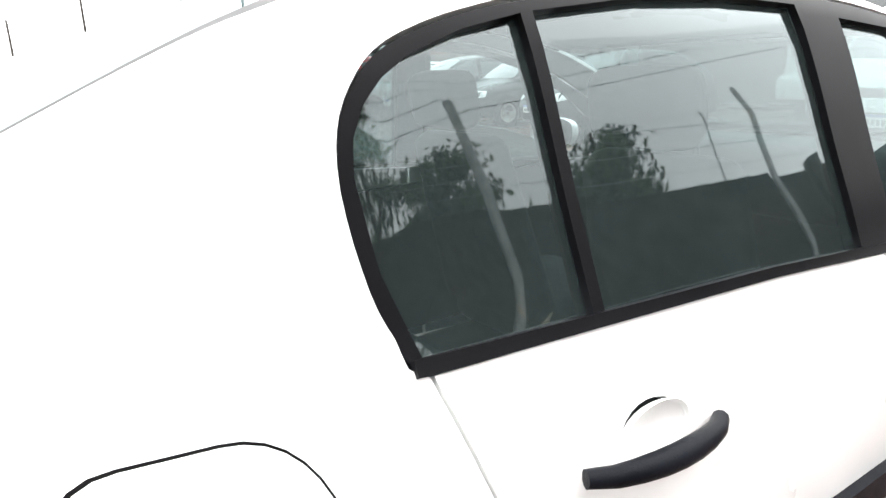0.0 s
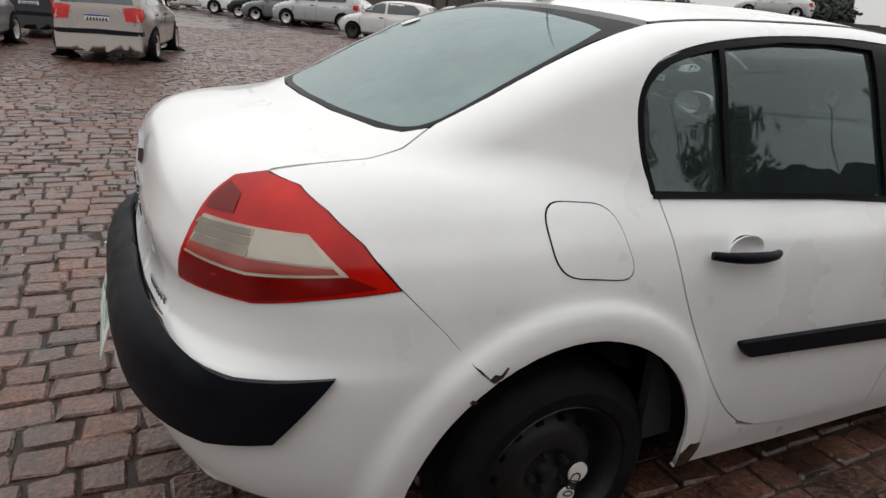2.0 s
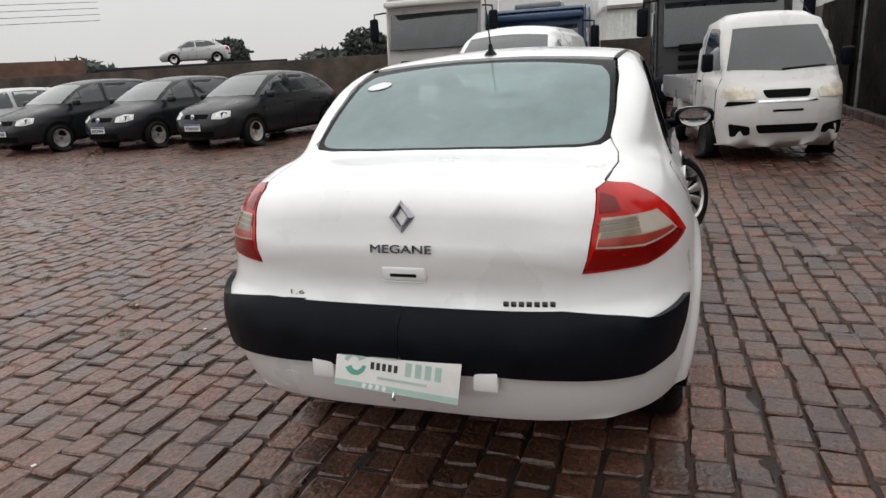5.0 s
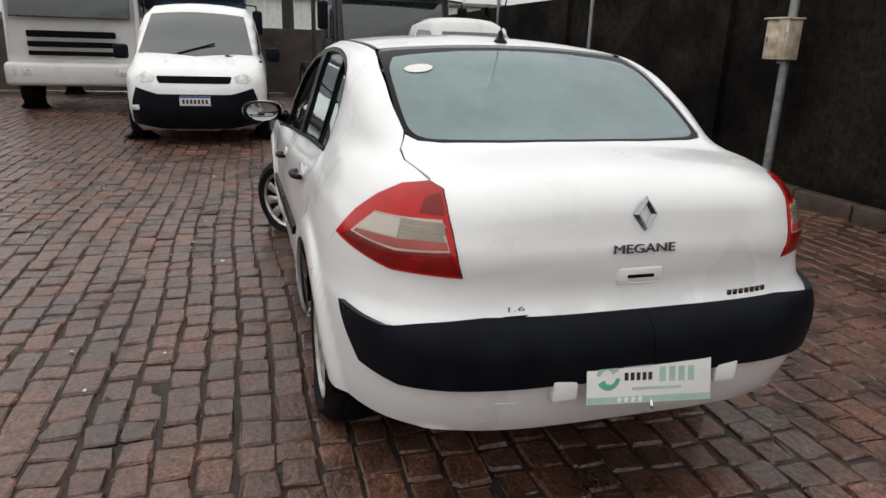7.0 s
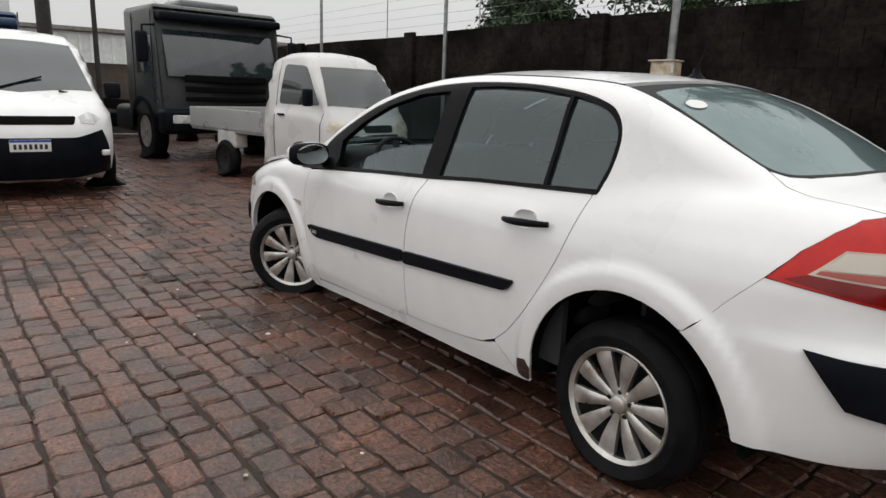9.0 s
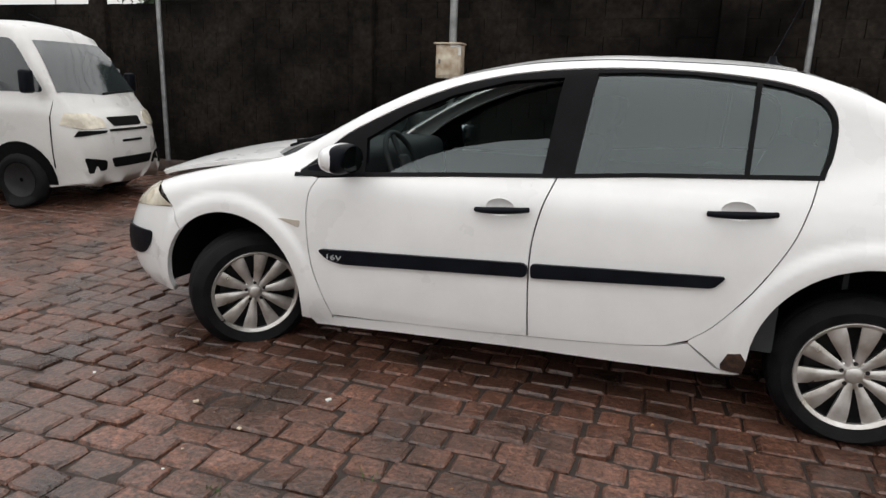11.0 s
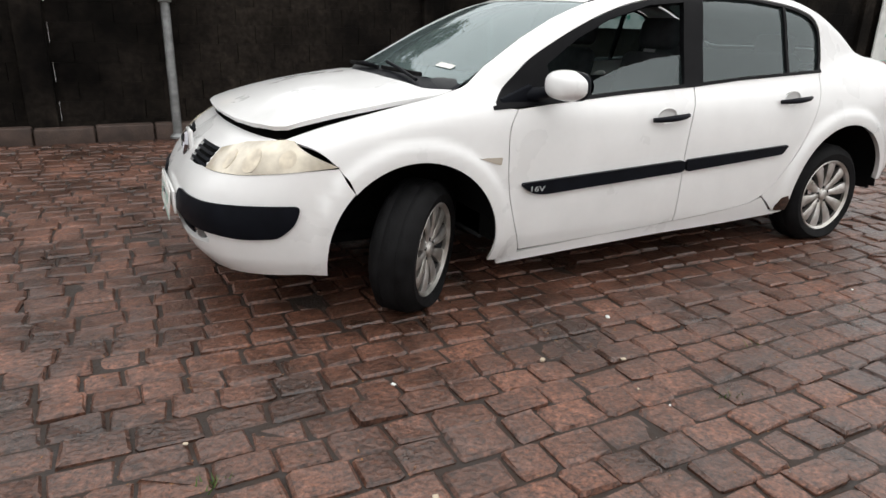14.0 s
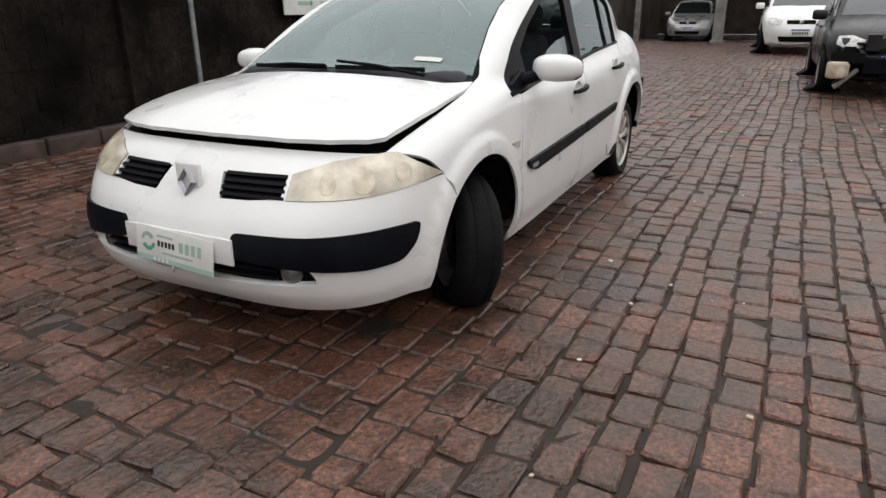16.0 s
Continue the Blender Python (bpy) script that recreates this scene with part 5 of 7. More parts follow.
def paved_mat():
    """Far paving: the same setts as a fine relief, too small to tell apart."""
    m = mat("far_wet_paving", (0.085, 0.050, 0.040), 0.28, vary=0.45, scale=0.6, bump=0.0, rvary=0.16, tint=(0.03, 0.021, 0.019), fine=0.4)
    t = m.node_tree
    co = t.nodes.new("ShaderNodeTexCoord")
    br = t.nodes.new("ShaderNodeTexBrick")
    br.inputs["Scale"].default_value, br.inputs["Mortar Size"].default_value = 1.0, 0.014
    br.inputs["Brick Width"].default_value, br.inputs["Row Height"].default_value = 0.18, 0.14
    t.links.new(co.outputs["Object"], br.inputs["Vector"])
    bp = t.nodes.new("ShaderNodeBump")
    bp.inputs["Strength"].default_value, bp.inputs["Distance"].default_value, bp.invert = 1.0, 0.02, True
    t.links.new(br.outputs["Fac"], bp.inputs["Height"])
    t.links.new(bp.outputs[0], t.nodes["Principled BSDF"].inputs["Normal"])
    return m


ground = mesh_ob("ground", [(-700, -700, -0.019), (700, -700, -0.019), (700, 700, -0.019), (-700, 700, -0.019)], [(0, 1, 2, 3)], paved_mat(), smooth=False)
tagged(ground, "wet dark brown paving reaching to the horizon", "ground", kind="structure")


def laid(x, y):
    return (-9 < x < 14 and y < 12) or (-24 < x <= -9 and y < 4.5) or (-7 < x < 14 and 12 <= y < 24)


# ---------- boundary wall ----------
wall = thing("wall_south", (0, 0, 0), "dark soot-stained block boundary wall", "wall", kind="structure")
rnd = random.Random(3)
z = 0.0
BLOCKS = []
for course in range(13):
    h = 0.19
    x = -13.0 - (0.2 if course % 2 else 0.0)
    while x < 14.6:
        top = min(z + h, 2.36 - 0.012 * (x - 3) if x > 3 else 2.36)
        if top - z > 0.04:
            BLOCKS.append((x, min(0.39, 14.6 - x), z, top - z, rnd.uniform(-0.003, 0.004)))
        x += 0.395
    z += h
for x in (-9.4, -5.2, -1.1, 3.15, 7.3, 11.5):
    part("pilaster", box(0.26, 0.09, 2.4 - max(0, 0.012 * (x - 3)), (x, -4.365, 1.19 - max(0, 0.006 * (x - 3))), 0.008), WALL, wall)
b = bmesh.new()
for i in range(7):
    x0 = -13 + i * 4.0
    box(3.98, 0.14, 2.33 - max(0, 0.012 * (x0 + 4 - 3)), (x0 + 2, -4.52, 1.16 - max(0, 0.006 * (x0 + 4 - 3))), bm=b)
part("wall_core", b, WALL, wall)
# copings along the foot
kerb = thing("kerb", (0, 0, 0), "rough stone kerb along the wall foot", "kerb", kind="structure")
x = -13.0
while x < 14:
    l = rnd.uniform(0.5, 0.75)
    k = part("kerb_stone", box(l - 0.015, 0.14 + rnd.uniform(-0.01, 0.01), 0.3, (x + l / 2, -4.27 + rnd.uniform(-0.012, 0.012), 0.0 + rnd.uniform(-0.01, 0.012)), 0.018, 2), KERB, kerb, "", 60)
    x += l
SOIL = mat("damp_soil", (0.05, 0.036, 0.028), 0.9, vary=0.5, scale=9, bump=0.8, bscale=40, fine=0.4)
tagged(part("verge", box(27, 0.16, 0.2, (0.6, -4.36, -0.0), 0.01), SOIL), "damp soil strip at the wall foot", "soil", kind="structure")


# ---------- other vehicles ----------
DARK_GLASS = mat("dark_reflecting_glass", (0.022, 0.029, 0.031), 0.06, vary=0.3, scale=3, rvary=0.03, coat=0.8)
PAINTS = {k: paint(k + "_car_paint", c, m, 0.06, 0.25 if k in ("black", "gunmetal", "blue") else 0.7) for k, c, m in (("black", (0.010, 0.011, 0.013), 0.0), ("silver", (0.42, 0.42, 0.42), 0.4), ("red", (0.33, 0.014, 0.018), 0.0), ("champagne", (0.25, 0.215, 0.19), 0.3), ("grey", (0.12, 0.125, 0.13), 0.2), ("cream", (0.60, 0.59, 0.57), 0.0), ("blue", (0.03, 0.06, 0.12), 0.0), ("gunmetal", (0.045, 0.048, 0.046), 0.2), ("yellow", (0.6, 0.33, 0.02), 0.0))}
LAMP = mat("clear_headlamp_glass", (0.62, 0.62, 0.60), 0.12, vary=0.3, scale=14, coat=0.6)

SIDE_CURVE = [(0.14, 0.73), (0.25, 0.80), (0.5, 0.83), (0.75, 0.82), (0.9, 0.79), (1.0, 0.75), (1.2, 0.66)]
CABIN_W = [(0.85, 0.78), (1.0, 0.745), (1.2, 0.68), (1.4, 0.61), (1.6, 0.5)]
TAPER = [(-1.9, 0.9), (-1.2, 0.97), (0, 1.0), (0.9, 0.95), (1.2, 0.88)]
FORMS = {
    "hatchback": Shell(SIDE_CURVE, [(0.1, 1.82), (0.25, 1.96), (0.45, 2.0), (0.6, 1.96), (0.75, 1.86), (0.9, 1.68)],
                       [(0.15, -1.74), (0.3, -1.84), (0.5, -1.87), (0.75, -1.84), (0.95, -1.80), (1.1, -1.74)],
                       [(-2, 0.9), (-1.7, 0.95), (0, 0.95), (0.9, 0.97), (1.3, 0.91), (1.7, 0.80), (1.9, 0.68), (2.05, 0.5)],
                       CABIN_W, TAPER, [(-2.1, 0.1), (-1.92, 0.6), (-1.82, 0.95), (-1.58, 1.30), (-1.3, 1.41), (-0.4, 1.45), (0.2, 1.40), (0.6, 1.24), (1.05, 0.98), (1.3, 0.8), (1.45, 0.1)], straight=1.0, crown=0.05),
    "saloon": Shell(SIDE_CURVE, [(0.1, 1.92), (0.25, 2.08), (0.45, 2.13), (0.6, 2.08), (0.75, 1.98), (0.9, 1.78)],
                    [(0.15, -1.95), (0.3, -2.08), (0.5, -2.13), (0.75, -2.1), (0.95, -2.05), (1.05, -1.95)],
                    [(-2.2, 0.9), (-1.95, 1.02), (-1.5, 1.05), (0, 0.98), (0.9, 0.98), (1.3, 0.93), (1.7, 0.84), (2.0, 0.70), (2.15, 0.5)],
                    CABIN_W, TAPER, [(-2.1, 0.1), (-1.9, 0.7), (-1.7, 1.02), (-1.2, 1.33), (-0.8, 1.43), (-0.2, 1.46), (0.2, 1.42), (0.6, 1.26), (1.1, 0.98), (1.35, 0.8), (1.5, 0.1)], straight=1.1, crown=0.05),
    "van": Shell([(0.18, 0.86), (0.3, 0.93), (0.6, 0.96), (1.0, 0.95), (1.3, 0.91), (1.6, 0.85), (2.0, 0.78)],
                 [(0.1, 2.25), (0.3, 2.42), (0.5, 2.48), (0.75, 2.46), (0.9, 2.40), (1.05, 2.26), (1.2, 2.0)],
                 [(0.15, -2.35), (0.4, -2.42), (1.0, -2.44), (1.6, -2.40), (1.9, -2.33)],
                 [(-2.5, 1.2), (0, 1.2), (1.5, 1.2), (1.9, 1.15), (2.2, 1.05), (2.4, 0.92), (2.5, 0.75)],
                 [(0.9, 0.92), (1.3, 0.88), (1.6, 0.83), (1.85, 0.76), (2.1, 0.66)], [(-2.4, 0.97), (0, 1.0), (1.4, 0.97), (2.0, 0.88)],
                 [(-2.6, 0.1), (-2.46, 1.0), (-2.40, 1.75), (-2.2, 1.88), (-1.0, 1.94), (0.5, 1.94), (0.9, 1.89), (1.2, 1.72), (1.6, 1.42), (1.95, 1.16), (2.15, 0.95), (2.3, 0.1)], straight=1.7, crown=0.05),
    "microtruck": Shell([(0.2, 0.68), (0.35, 0.73), (0.6, 0.75), (1.0, 0.74), (1.3, 0.69), (1.6, 0.63), (1.9, 0.56)],
                        [(0.15, 0.62), (0.3, 0.76), (0.5, 0.80), (0.7, 0.78), (0.9, 0.70), (1.0, 0.62), (1.1, 0.5)],
                        [(0.15, -0.78), (0.5, -0.80), (1.8, -0.78)],
                        [(-1.0, 1.1), (0.0, 1.1), (0.35, 1.06), (0.6, 0.96), (0.8, 0.8)],
                        [(0.9, 0.72), (1.2, 0.69), (1.5, 0.64), (1.75, 0.57), (1.95, 0.5)], [(-1, 0.98), (0, 1.0), (0.4, 0.95), (0.6, 0.9)],
                        [(-0.95, 0.1), (-0.83, 1.2), (-0.79, 1.7), (-0.6, 1.80), (-0.3, 1.82), (0.0, 1.76), (0.2, 1.55), (0.48, 1.12), (0.62, 0.9), (0.75, 0.1)], straight=0.25, crown=0.04, back_straight=0.5),
}


for form in FORMS.values():
    form.floor = 0.2


def hull(shell, reach, zc, nu=44, nv=40):
    """The whole outer skin, met by rays from all round its long axis."""
    u = np.linspace(0.02, math.pi - 0.02, nu)
    v = np.linspace(0, 2 * math.pi, nv, endpoint=False)
    U, W = np.meshgrid(u, v, indexing="ij")
    d = np.stack([np.cos(U), np.sin(U) * np.cos(W), np.sin(U) * np.sin(W)], -1).reshape(-1, 3)
    o = np.stack([np.cos(U) * reach, 0 * U, 0 * U + zc], -1).reshape(-1, 3)
    way = -d
    p = shell.solve(o + d * 2.6, way)
    p[:, 2] = np.maximum(p[:, 2], 0.2)
    f = [((i + 1) * nv + j, (i + 1) * nv + (j + 1) % nv, i * nv + (j + 1) % nv, i * nv + j) for i in range(nu - 1) for j in range(nv)]
    f += [tuple(range(nv)), tuple((nu - 1) * nv + j for j in range(nv))[::-1]]
    return p, f, shell.normal(p)


HULLS = {}


def vehicle(form, colour, at, yaw, label, category, group="", scale=(1, 1, 1), wheels=None, front_black=False, plate_shift=0.0, rims="alloy", glass=True):
    """A parked car: skin, glazing, lamps, bumpers, wheels, mirrors and plates (plain bars)."""
    sh = FORMS[form]
    L = {"hatchback": 2.0, "saloon": 2.13, "van": 2.48}[form]
    B = {"hatchback": -1.87, "saloon": -2.13, "van": -2.44}[form]
    car = thing({"hatchback": "hatchback_car", "saloon": "saloon_car", "van": "panel_van"}[form], at, label, category, group, turn=yaw)
    car.scale = scale
    m = PAINTS.get(colour, WHITE)
    if form not in HULLS:
        HULLS[form] = hull(sh, 1.3 if form != "van" else 1.7, 0.72 if form != "van" else 0.95)
    v, f, n = HULLS[form]
    mesh_ob("body", v, f, m, car, "", True, n)
    ax, r = ((1.22, -1.2, ), 0.29) if form == "hatchback" else ((1.28, -1.27), 0.30) if form == "saloon" else ((1.55, -1.55), 0.34)
    W = 0.66 if form != "van" else 0.79
    big = form == "van"
    for s in (1, -1):
        way = RIGHTWAYS[s]
        side = lambda pts: [sh.side(x, z, s) for x, z in pts]
        for x in ax:
            # dark sheet on the closed skin, painted as shade inside the arch
            panel("wheel_arch", sh, way, side(arc(x, r, r + 0.06, -20, 200, 14)), DARK, car, "", 0.12, proud=0.006, depth=0.02)
            wheel("wheel", car, (x, s * (W + 0.09), r), s, rims, r, r * 0.66, width=0.19, step=20, squash=0.5)
        if form == "hatchback":
            wins = [[(0.93, 0.97), (0.55, 1.20), (0.2, 1.33), (0.0, 1.36), (-0.02, 0.97)], [(-0.1, 0.97), (-0.1, 1.365), (-0.6, 1.37), (-1.1, 1.32), (-1.35, 1.15), (-1.3, 1.0)]]
        elif form == "saloon":
            wins = [[(0.95, 0.97), (0.55, 1.21), (0.2, 1.35), (0.0, 1.38), (-0.02, 0.98)], [(-0.1, 0.98), (-0.1, 1.38), (-0.6, 1.37), (-0.95, 1.28), (-1.25, 1.1), (-1.2, 1.0)]]
        else:
            wins = [[(1.62, 1.17), (1.3, 1.45), (1.0, 1.66), (0.75, 1.68), (0.72, 1.17)]]
        for w in wins:
            panel("side_window", sh, way, side(rounded(w, 0.05, 3)), DARK_GLASS, car, "", 0.15, proud=0.003, depth=0.004)
        for x, z0, z1 in (((0.97, 0.32, 0.94), (-0.06, 0.28, 0.95), (-1.0, 0.5, 0.96)) if not big else ((1.7, 0.45, 1.1), (0.66, 0.35, 1.75), (-0.6, 0.35, 1.75))):
            # dark strips laid on the skin as the shade of door gaps
            panel("door_gap", sh, way, side([(x, z0), (x, z1), (x - 0.009, z1), (x - 0.009, z0)]), DARK, car, "", 0.2, proud=0.0025, depth=0.002)
        zh = 0.82 if not big else 1.0
        for x in ((0.1, -0.85) if not big else (0.8,)):
            c = Vector(sh.side(x, zh, s))
            part("door_handle", box(0.17, 0.03, 0.03, c + Vector((0, s * 0.012, 0)), 0.01), BLACK_PLASTIC if big or colour != "black" else m, car, "", 40)
        mx, mz, my = (0.78, 0.99, 0.9) if not big else (1.5, 1.22, 1.06)
        part("door_mirror", box(0.1, 0.2, 0.13 if not big else 0.2, (mx, s * my, mz), 0.04, 3), m if not big else BLACK_PLASTIC, car, "", 50)
        # lamps
        if big:
            hl = [(L, 0.86 * s, 0.98), (L, 0.62 * s, 0.93), (L, 0.60 * s, 0.86), (L, 0.80 * s, 0.84), (L - 0.1, 0.9 * s, 0.90)]
            tl = [(B, 0.86 * s, 0.75), (B, 0.80 * s, 0.75), (B, 0.80 * s, 1.2), (B, 0.86 * s, 1.2)]
        else:
            k = L - 2.0
            hl = [(1.68 + k, 0.74 * s, 0.74), (1.82 + k, 0.6 * s, 0.75), (1.9 + k, 0.42 * s, 0.70), (1.92 + k, 0.42 * s, 0.61), (1.85 + k, 0.6 * s, 0.60), (1.7 + k, 0.72 * s, 0.64)]
            tl = [(B, 0.62 * s, 0.95), (B, 0.44 * s, 0.93), (B, 0.45 * s, 0.72), (B, 0.66 * s, 0.70), (B + 0.2, 0.78 * s, 0.78), (B + 0.2, 0.75 * s, 0.92)]
        panel("headlamp", sh, Round(L - 1.0, 1), hl, LAMP, car, "", 0.08, proud=0.006, depth=0.02)
        panel("tail_lamp", sh, Round(B + 1.0, -1), tl, RED_LENS, car, "", 0.08, proud=0.006, depth=0.02)
    U = sh.above
    if form == "hatchback":
        ws = [(0.32, 0.5), (0.36, 0), (0.32, -0.5), (0.97, -0.64), (1.06, 0), (0.97, 0.64)]
        rw = [(-1.54, 0.5), (-1.54, -0.5), (-1.78, -0.58), (-1.79, 0.58)]
    elif form == "saloon":
        ws = [(0.32, 0.5), (0.36, 0), (0.32, -0.5), (1.0, -0.66), (1.1, 0), (1.0, 0.66)]
        rw = [(-0.98, 0.5), (-1.0, 0.0), (-0.98, -0.5), (-1.52, -0.56), (-1.58, 0.0), (-1.52, 0.56)]
    else:
        ws = [(1.08, 0.66), (1.1, 0), (1.08, -0.66), (1.78, -0.78), (1.93, 0), (1.78, 0.78)]
        rw = None
    panel("windscreen", sh, Flat((-0.5, 0, -0.85)), [U(x, y) for x, y in ws], DARK_GLASS, car, "", 0.12, proud=0.004, depth=0.006)
    if rw:
        panel("rear_window", sh, Flat((0.85, 0, -0.5)), [U(x, y) for x, y in rw], DARK_GLASS, car, "", 0.12, proud=0.004, depth=0.006)
    FR, BR = Round(L - 1.0, 1), Round(B + 1.0, -1)
    if big:
        panel("front_bumper", sh, FR, [(L, 0.93, 0.78), (L, 0.5, 0.70), (L, -0.5, 0.70), (L, -0.93, 0.78), (L - 0.3, -0.95, 0.30), (L, -0.5, 0.24), (L, 0.5, 0.24), (L - 0.3, 0.95, 0.30)], BLACK_PLASTIC, car, "black lower bumper", 0.1, proud=0.012, depth=0.03)
        panel("grille", sh, FR, rounded([(L, 0.58, 0.93), (L, -0.58, 0.93), (L, -0.5, 0.84), (L, 0.5, 0.84)], 0.03), DARK, car, "", 0.1, proud=0.006)
        zp = 0.62
        for y in (0.4, -0.25):
            a, c = Vector(U(1.9, y)), Vector(U(1.72, y + 0.5))
            part("wiper", tube([a + Vector((0, 0, 0.02)), c + Vector((0, 0, 0.03))], 0.012, 6), BLACK_PLASTIC, car)
        for s in (1, -1):
            part("fog_lamp", box(0.04, 0.1, 0.07, (L - 0.10, s * 0.78, 0.52), 0.02), LAMP, car, "", 40)
    else:
        zp = 0.46
        panel("grille", sh, FR, rounded([(L, 0.36, 0.70), (L, -0.36, 0.70), (L, -0.32, 0.62), (L, 0.32, 0.62)], 0.02), DARK, car, "", 0.1, proud=0.005)
        panel("lower_intake", sh, FR, rounded([(L, 0.5, 0.38), (L, -0.5, 0.38), (L, -0.45, 0.27), (L, 0.45, 0.27)], 0.03), DARK, car, "", 0.1, proud=0.005)
        panel("rear_bumper_strip", sh, BR, [(B, 0.82, 0.55), (B, 0, 0.57), (B, -0.82, 0.55), (B, -0.82, 0.48), (B, 0, 0.49), (B, 0.82, 0.48)], BLACK_PLASTIC, car, "", 0.1, proud=0.008)
        part("badge", lathe([(0.0, 0.01), (0.045, 0.006), (0.05, -0.01)], 16), CHROME, car, "").matrix_local = pose(L - 0.028, 0, 0.66, 0, 0, -90)
    for x, z, t in ((L + 0.012, zp, 90), (B - 0.012, 0.74 if not big else 0.62, -90)):
        p = part("number_plate", box(0.012, 0.40, 0.13, (x, plate_shift, z), 0.003), PLATE, car, "", 40)
        e = 0.0075 if x > 0 else -0.0075
        part("plate_band", box(0.003, 0.396, 0.026, (x + e, plate_shift, z + 0.05)), BLUE_PRINT, p)
        for i in range(7):
            part("plate_bar", box(0.003, 0.03, 0.055, (x + e, plate_shift - 0.15 + i * 0.05, z - 0.012)), INK, p)
    return car


def microtruck():
    """The knocked-about little pickup by the wall."""
    sh = FORMS["microtruck"]
    car = thing("mini_truck", (5.62, -2.06, 0), "dirty white mini pickup with damaged front bumper", "truck", turn=190.5)
    v, f, n = hull(sh, 0.25, 0.9, 40, 40)
    mesh_ob("cab", v, f, PAINTS["cream"], car, "", True, n)
    U, FR = sh.above, Round(-0.2, 1)
    panel("windscreen", sh, Flat((-0.7, 0, -0.7)), [U(x, y) for x, y in ((0.13, 0.5), (0.15, 0), (0.13, -0.5), (0.44, -0.63), (0.5, 0), (0.44, 0.63))], DARK_GLASS, car, "", 0.1, proud=0.004, depth=0.006)
    for s in (1, -1):
        panel("side_window", sh, RIGHTWAYS[s], [sh.side(x, z, s) for x, z in rounded([(0.34, 1.12), (0.1, 1.5), (0.0, 1.62), (-0.45, 1.64), (-0.5, 1.12)], 0.06, 3)], DARK_GLASS, car, "", 0.12, proud=0.004)
        # door gaps: dark strips on the skin in place of shade
        panel("door_gap", sh, RIGHTWAYS[s], [sh.side(x, z, s) for x, z in ((0.42, 0.4), (0.42, 1.05), (0.41, 1.05), (0.41, 0.4))], DARK, car, "", 0.2, proud=0.003)
        panel("door_gap", sh, RIGHTWAYS[s], [sh.side(x, z, s) for x, z in ((-0.56, 0.35), (-0.56, 1.7), (-0.57, 1.7), (-0.57, 0.35))], DARK, car, "", 0.2, proud=0.003)
        part("door_mirror", box(0.08, 0.14, 0.22, (0.28, s * 0.82, 1.22), 0.03, 3), BLACK_PLASTIC, car, "", 50)
        part("door_handle", box(0.14, 0.03, 0.03, (-0.4, s * 0.75, 0.98), 0.01), BLACK_PLASTIC, car, "", 40)
        panel("headlamp", sh, FR, [(0.55, 0.70 * s, 0.93), (0.7, 0.5 * s, 0.92), (0.74, 0.36 * s, 0.86), (0.76, 0.36 * s, 0.78), (0.68, 0.6 * s, 0.77), (0.5, 0.72 * s, 0.82)], HEAD_LENS, car, "", 0.06, proud=0.008, depth=0.02)
        panel("bumper_slot", sh, FR, rounded([(0.7, 0.66 * s, 0.50), (0.78, 0.42 * s, 0.46), (0.78, 0.42 * s, 0.36), (0.7, 0.62 * s, 0.34)], 0.03), DARK, car, "", 0.06, proud=0.005)
        for x in (0.0, -1.9):
            panel("wheel_arch", sh, RIGHTWAYS[s], [sh.side(a, b, s) for a, b in arc(0.05, 0.29, 0.36, -10, 190, 14)], DARK, car, "", 0.12, proud=0.006, depth=0.02) if x == 0 else None
            wheel("wheel", car, (0.05 if x == 0 else -1.82, s * 0.70, 0.27), s, "steel", 0.27, 0.17, width=0.16, step=20, squash=0.4)
    panel("grille", sh, FR, rounded([(0.76, 0.3, 0.88), (0.76, -0.3, 0.88), (0.76, -0.24, 0.79), (0.76, 0.24, 0.79)], 0.03), DARK, car, "", 0.06, proud=0.006)
    panel("lower_intake", sh, FR, rounded([(0.78, 0.36, 0.48), (0.78, -0.36, 0.48), (0.78, -0.32, 0.38), (0.78, 0.32, 0.38)], 0.03), DARK, car, "", 0.06, proud=0.006)
    panel("torn_gap", sh, FR, [(0.7, -0.70, 0.76), (0.78, -0.36, 0.755), (0.78, -0.38, 0.735), (0.66, -0.72, 0.70)], DARK, car, "", 0.06, proud=0.007)
    bar = panel("grille_bar", sh, FR, [(0.78, 0.34, 0.765), (0.78, -0.34, 0.765), (0.78, -0.34, 0.74), (0.78, 0.34, 0.74)], CHROME, car, "", 0.08, proud=0.01)
    panel("plate_slot", sh, FR, [(0.78, 0.17, 0.655), (0.78, -0.17, 0.655), (0.78, -0.17, 0.63), (0.78, 0.17, 0.63)], DARK, car, "", 0.08, proud=0.005)
    part("wiper", tube([Vector(U(0.5, 0.0)) + Vector((0, 0, 0.02)), Vector(U(0.47, 0.5)) + Vector((0, 0, 0.03))], 0.01, 6), BLACK_PLASTIC, car)
    bed = part("load_bed", box(1.95, 1.45, 0.06, (-1.85, 0, 0.68), 0.01), PAINTS["silver"], car, "dented grey steel load bed")
    for s in (1, -1):
        part("drop_side", box(1.95, 0.035, 0.30, (-1.85, s * 0.73, 0.84), 0.008), PAINTS["silver"], bed)
        part("mudguard", box(0.5, 0.22, 0.26, (-1.82, s * 0.62, 0.56), 0.03), PAINTS["cream"], car)
    part("tail_board", box(0.035, 1.45, 0.30, (-2.82, 0, 0.84), 0.008), PAINTS["silver"], bed)
    part("chassis", box(2.2, 0.7, 0.12, (-1.7, 0, 0.48), 0.01), DARK, car)
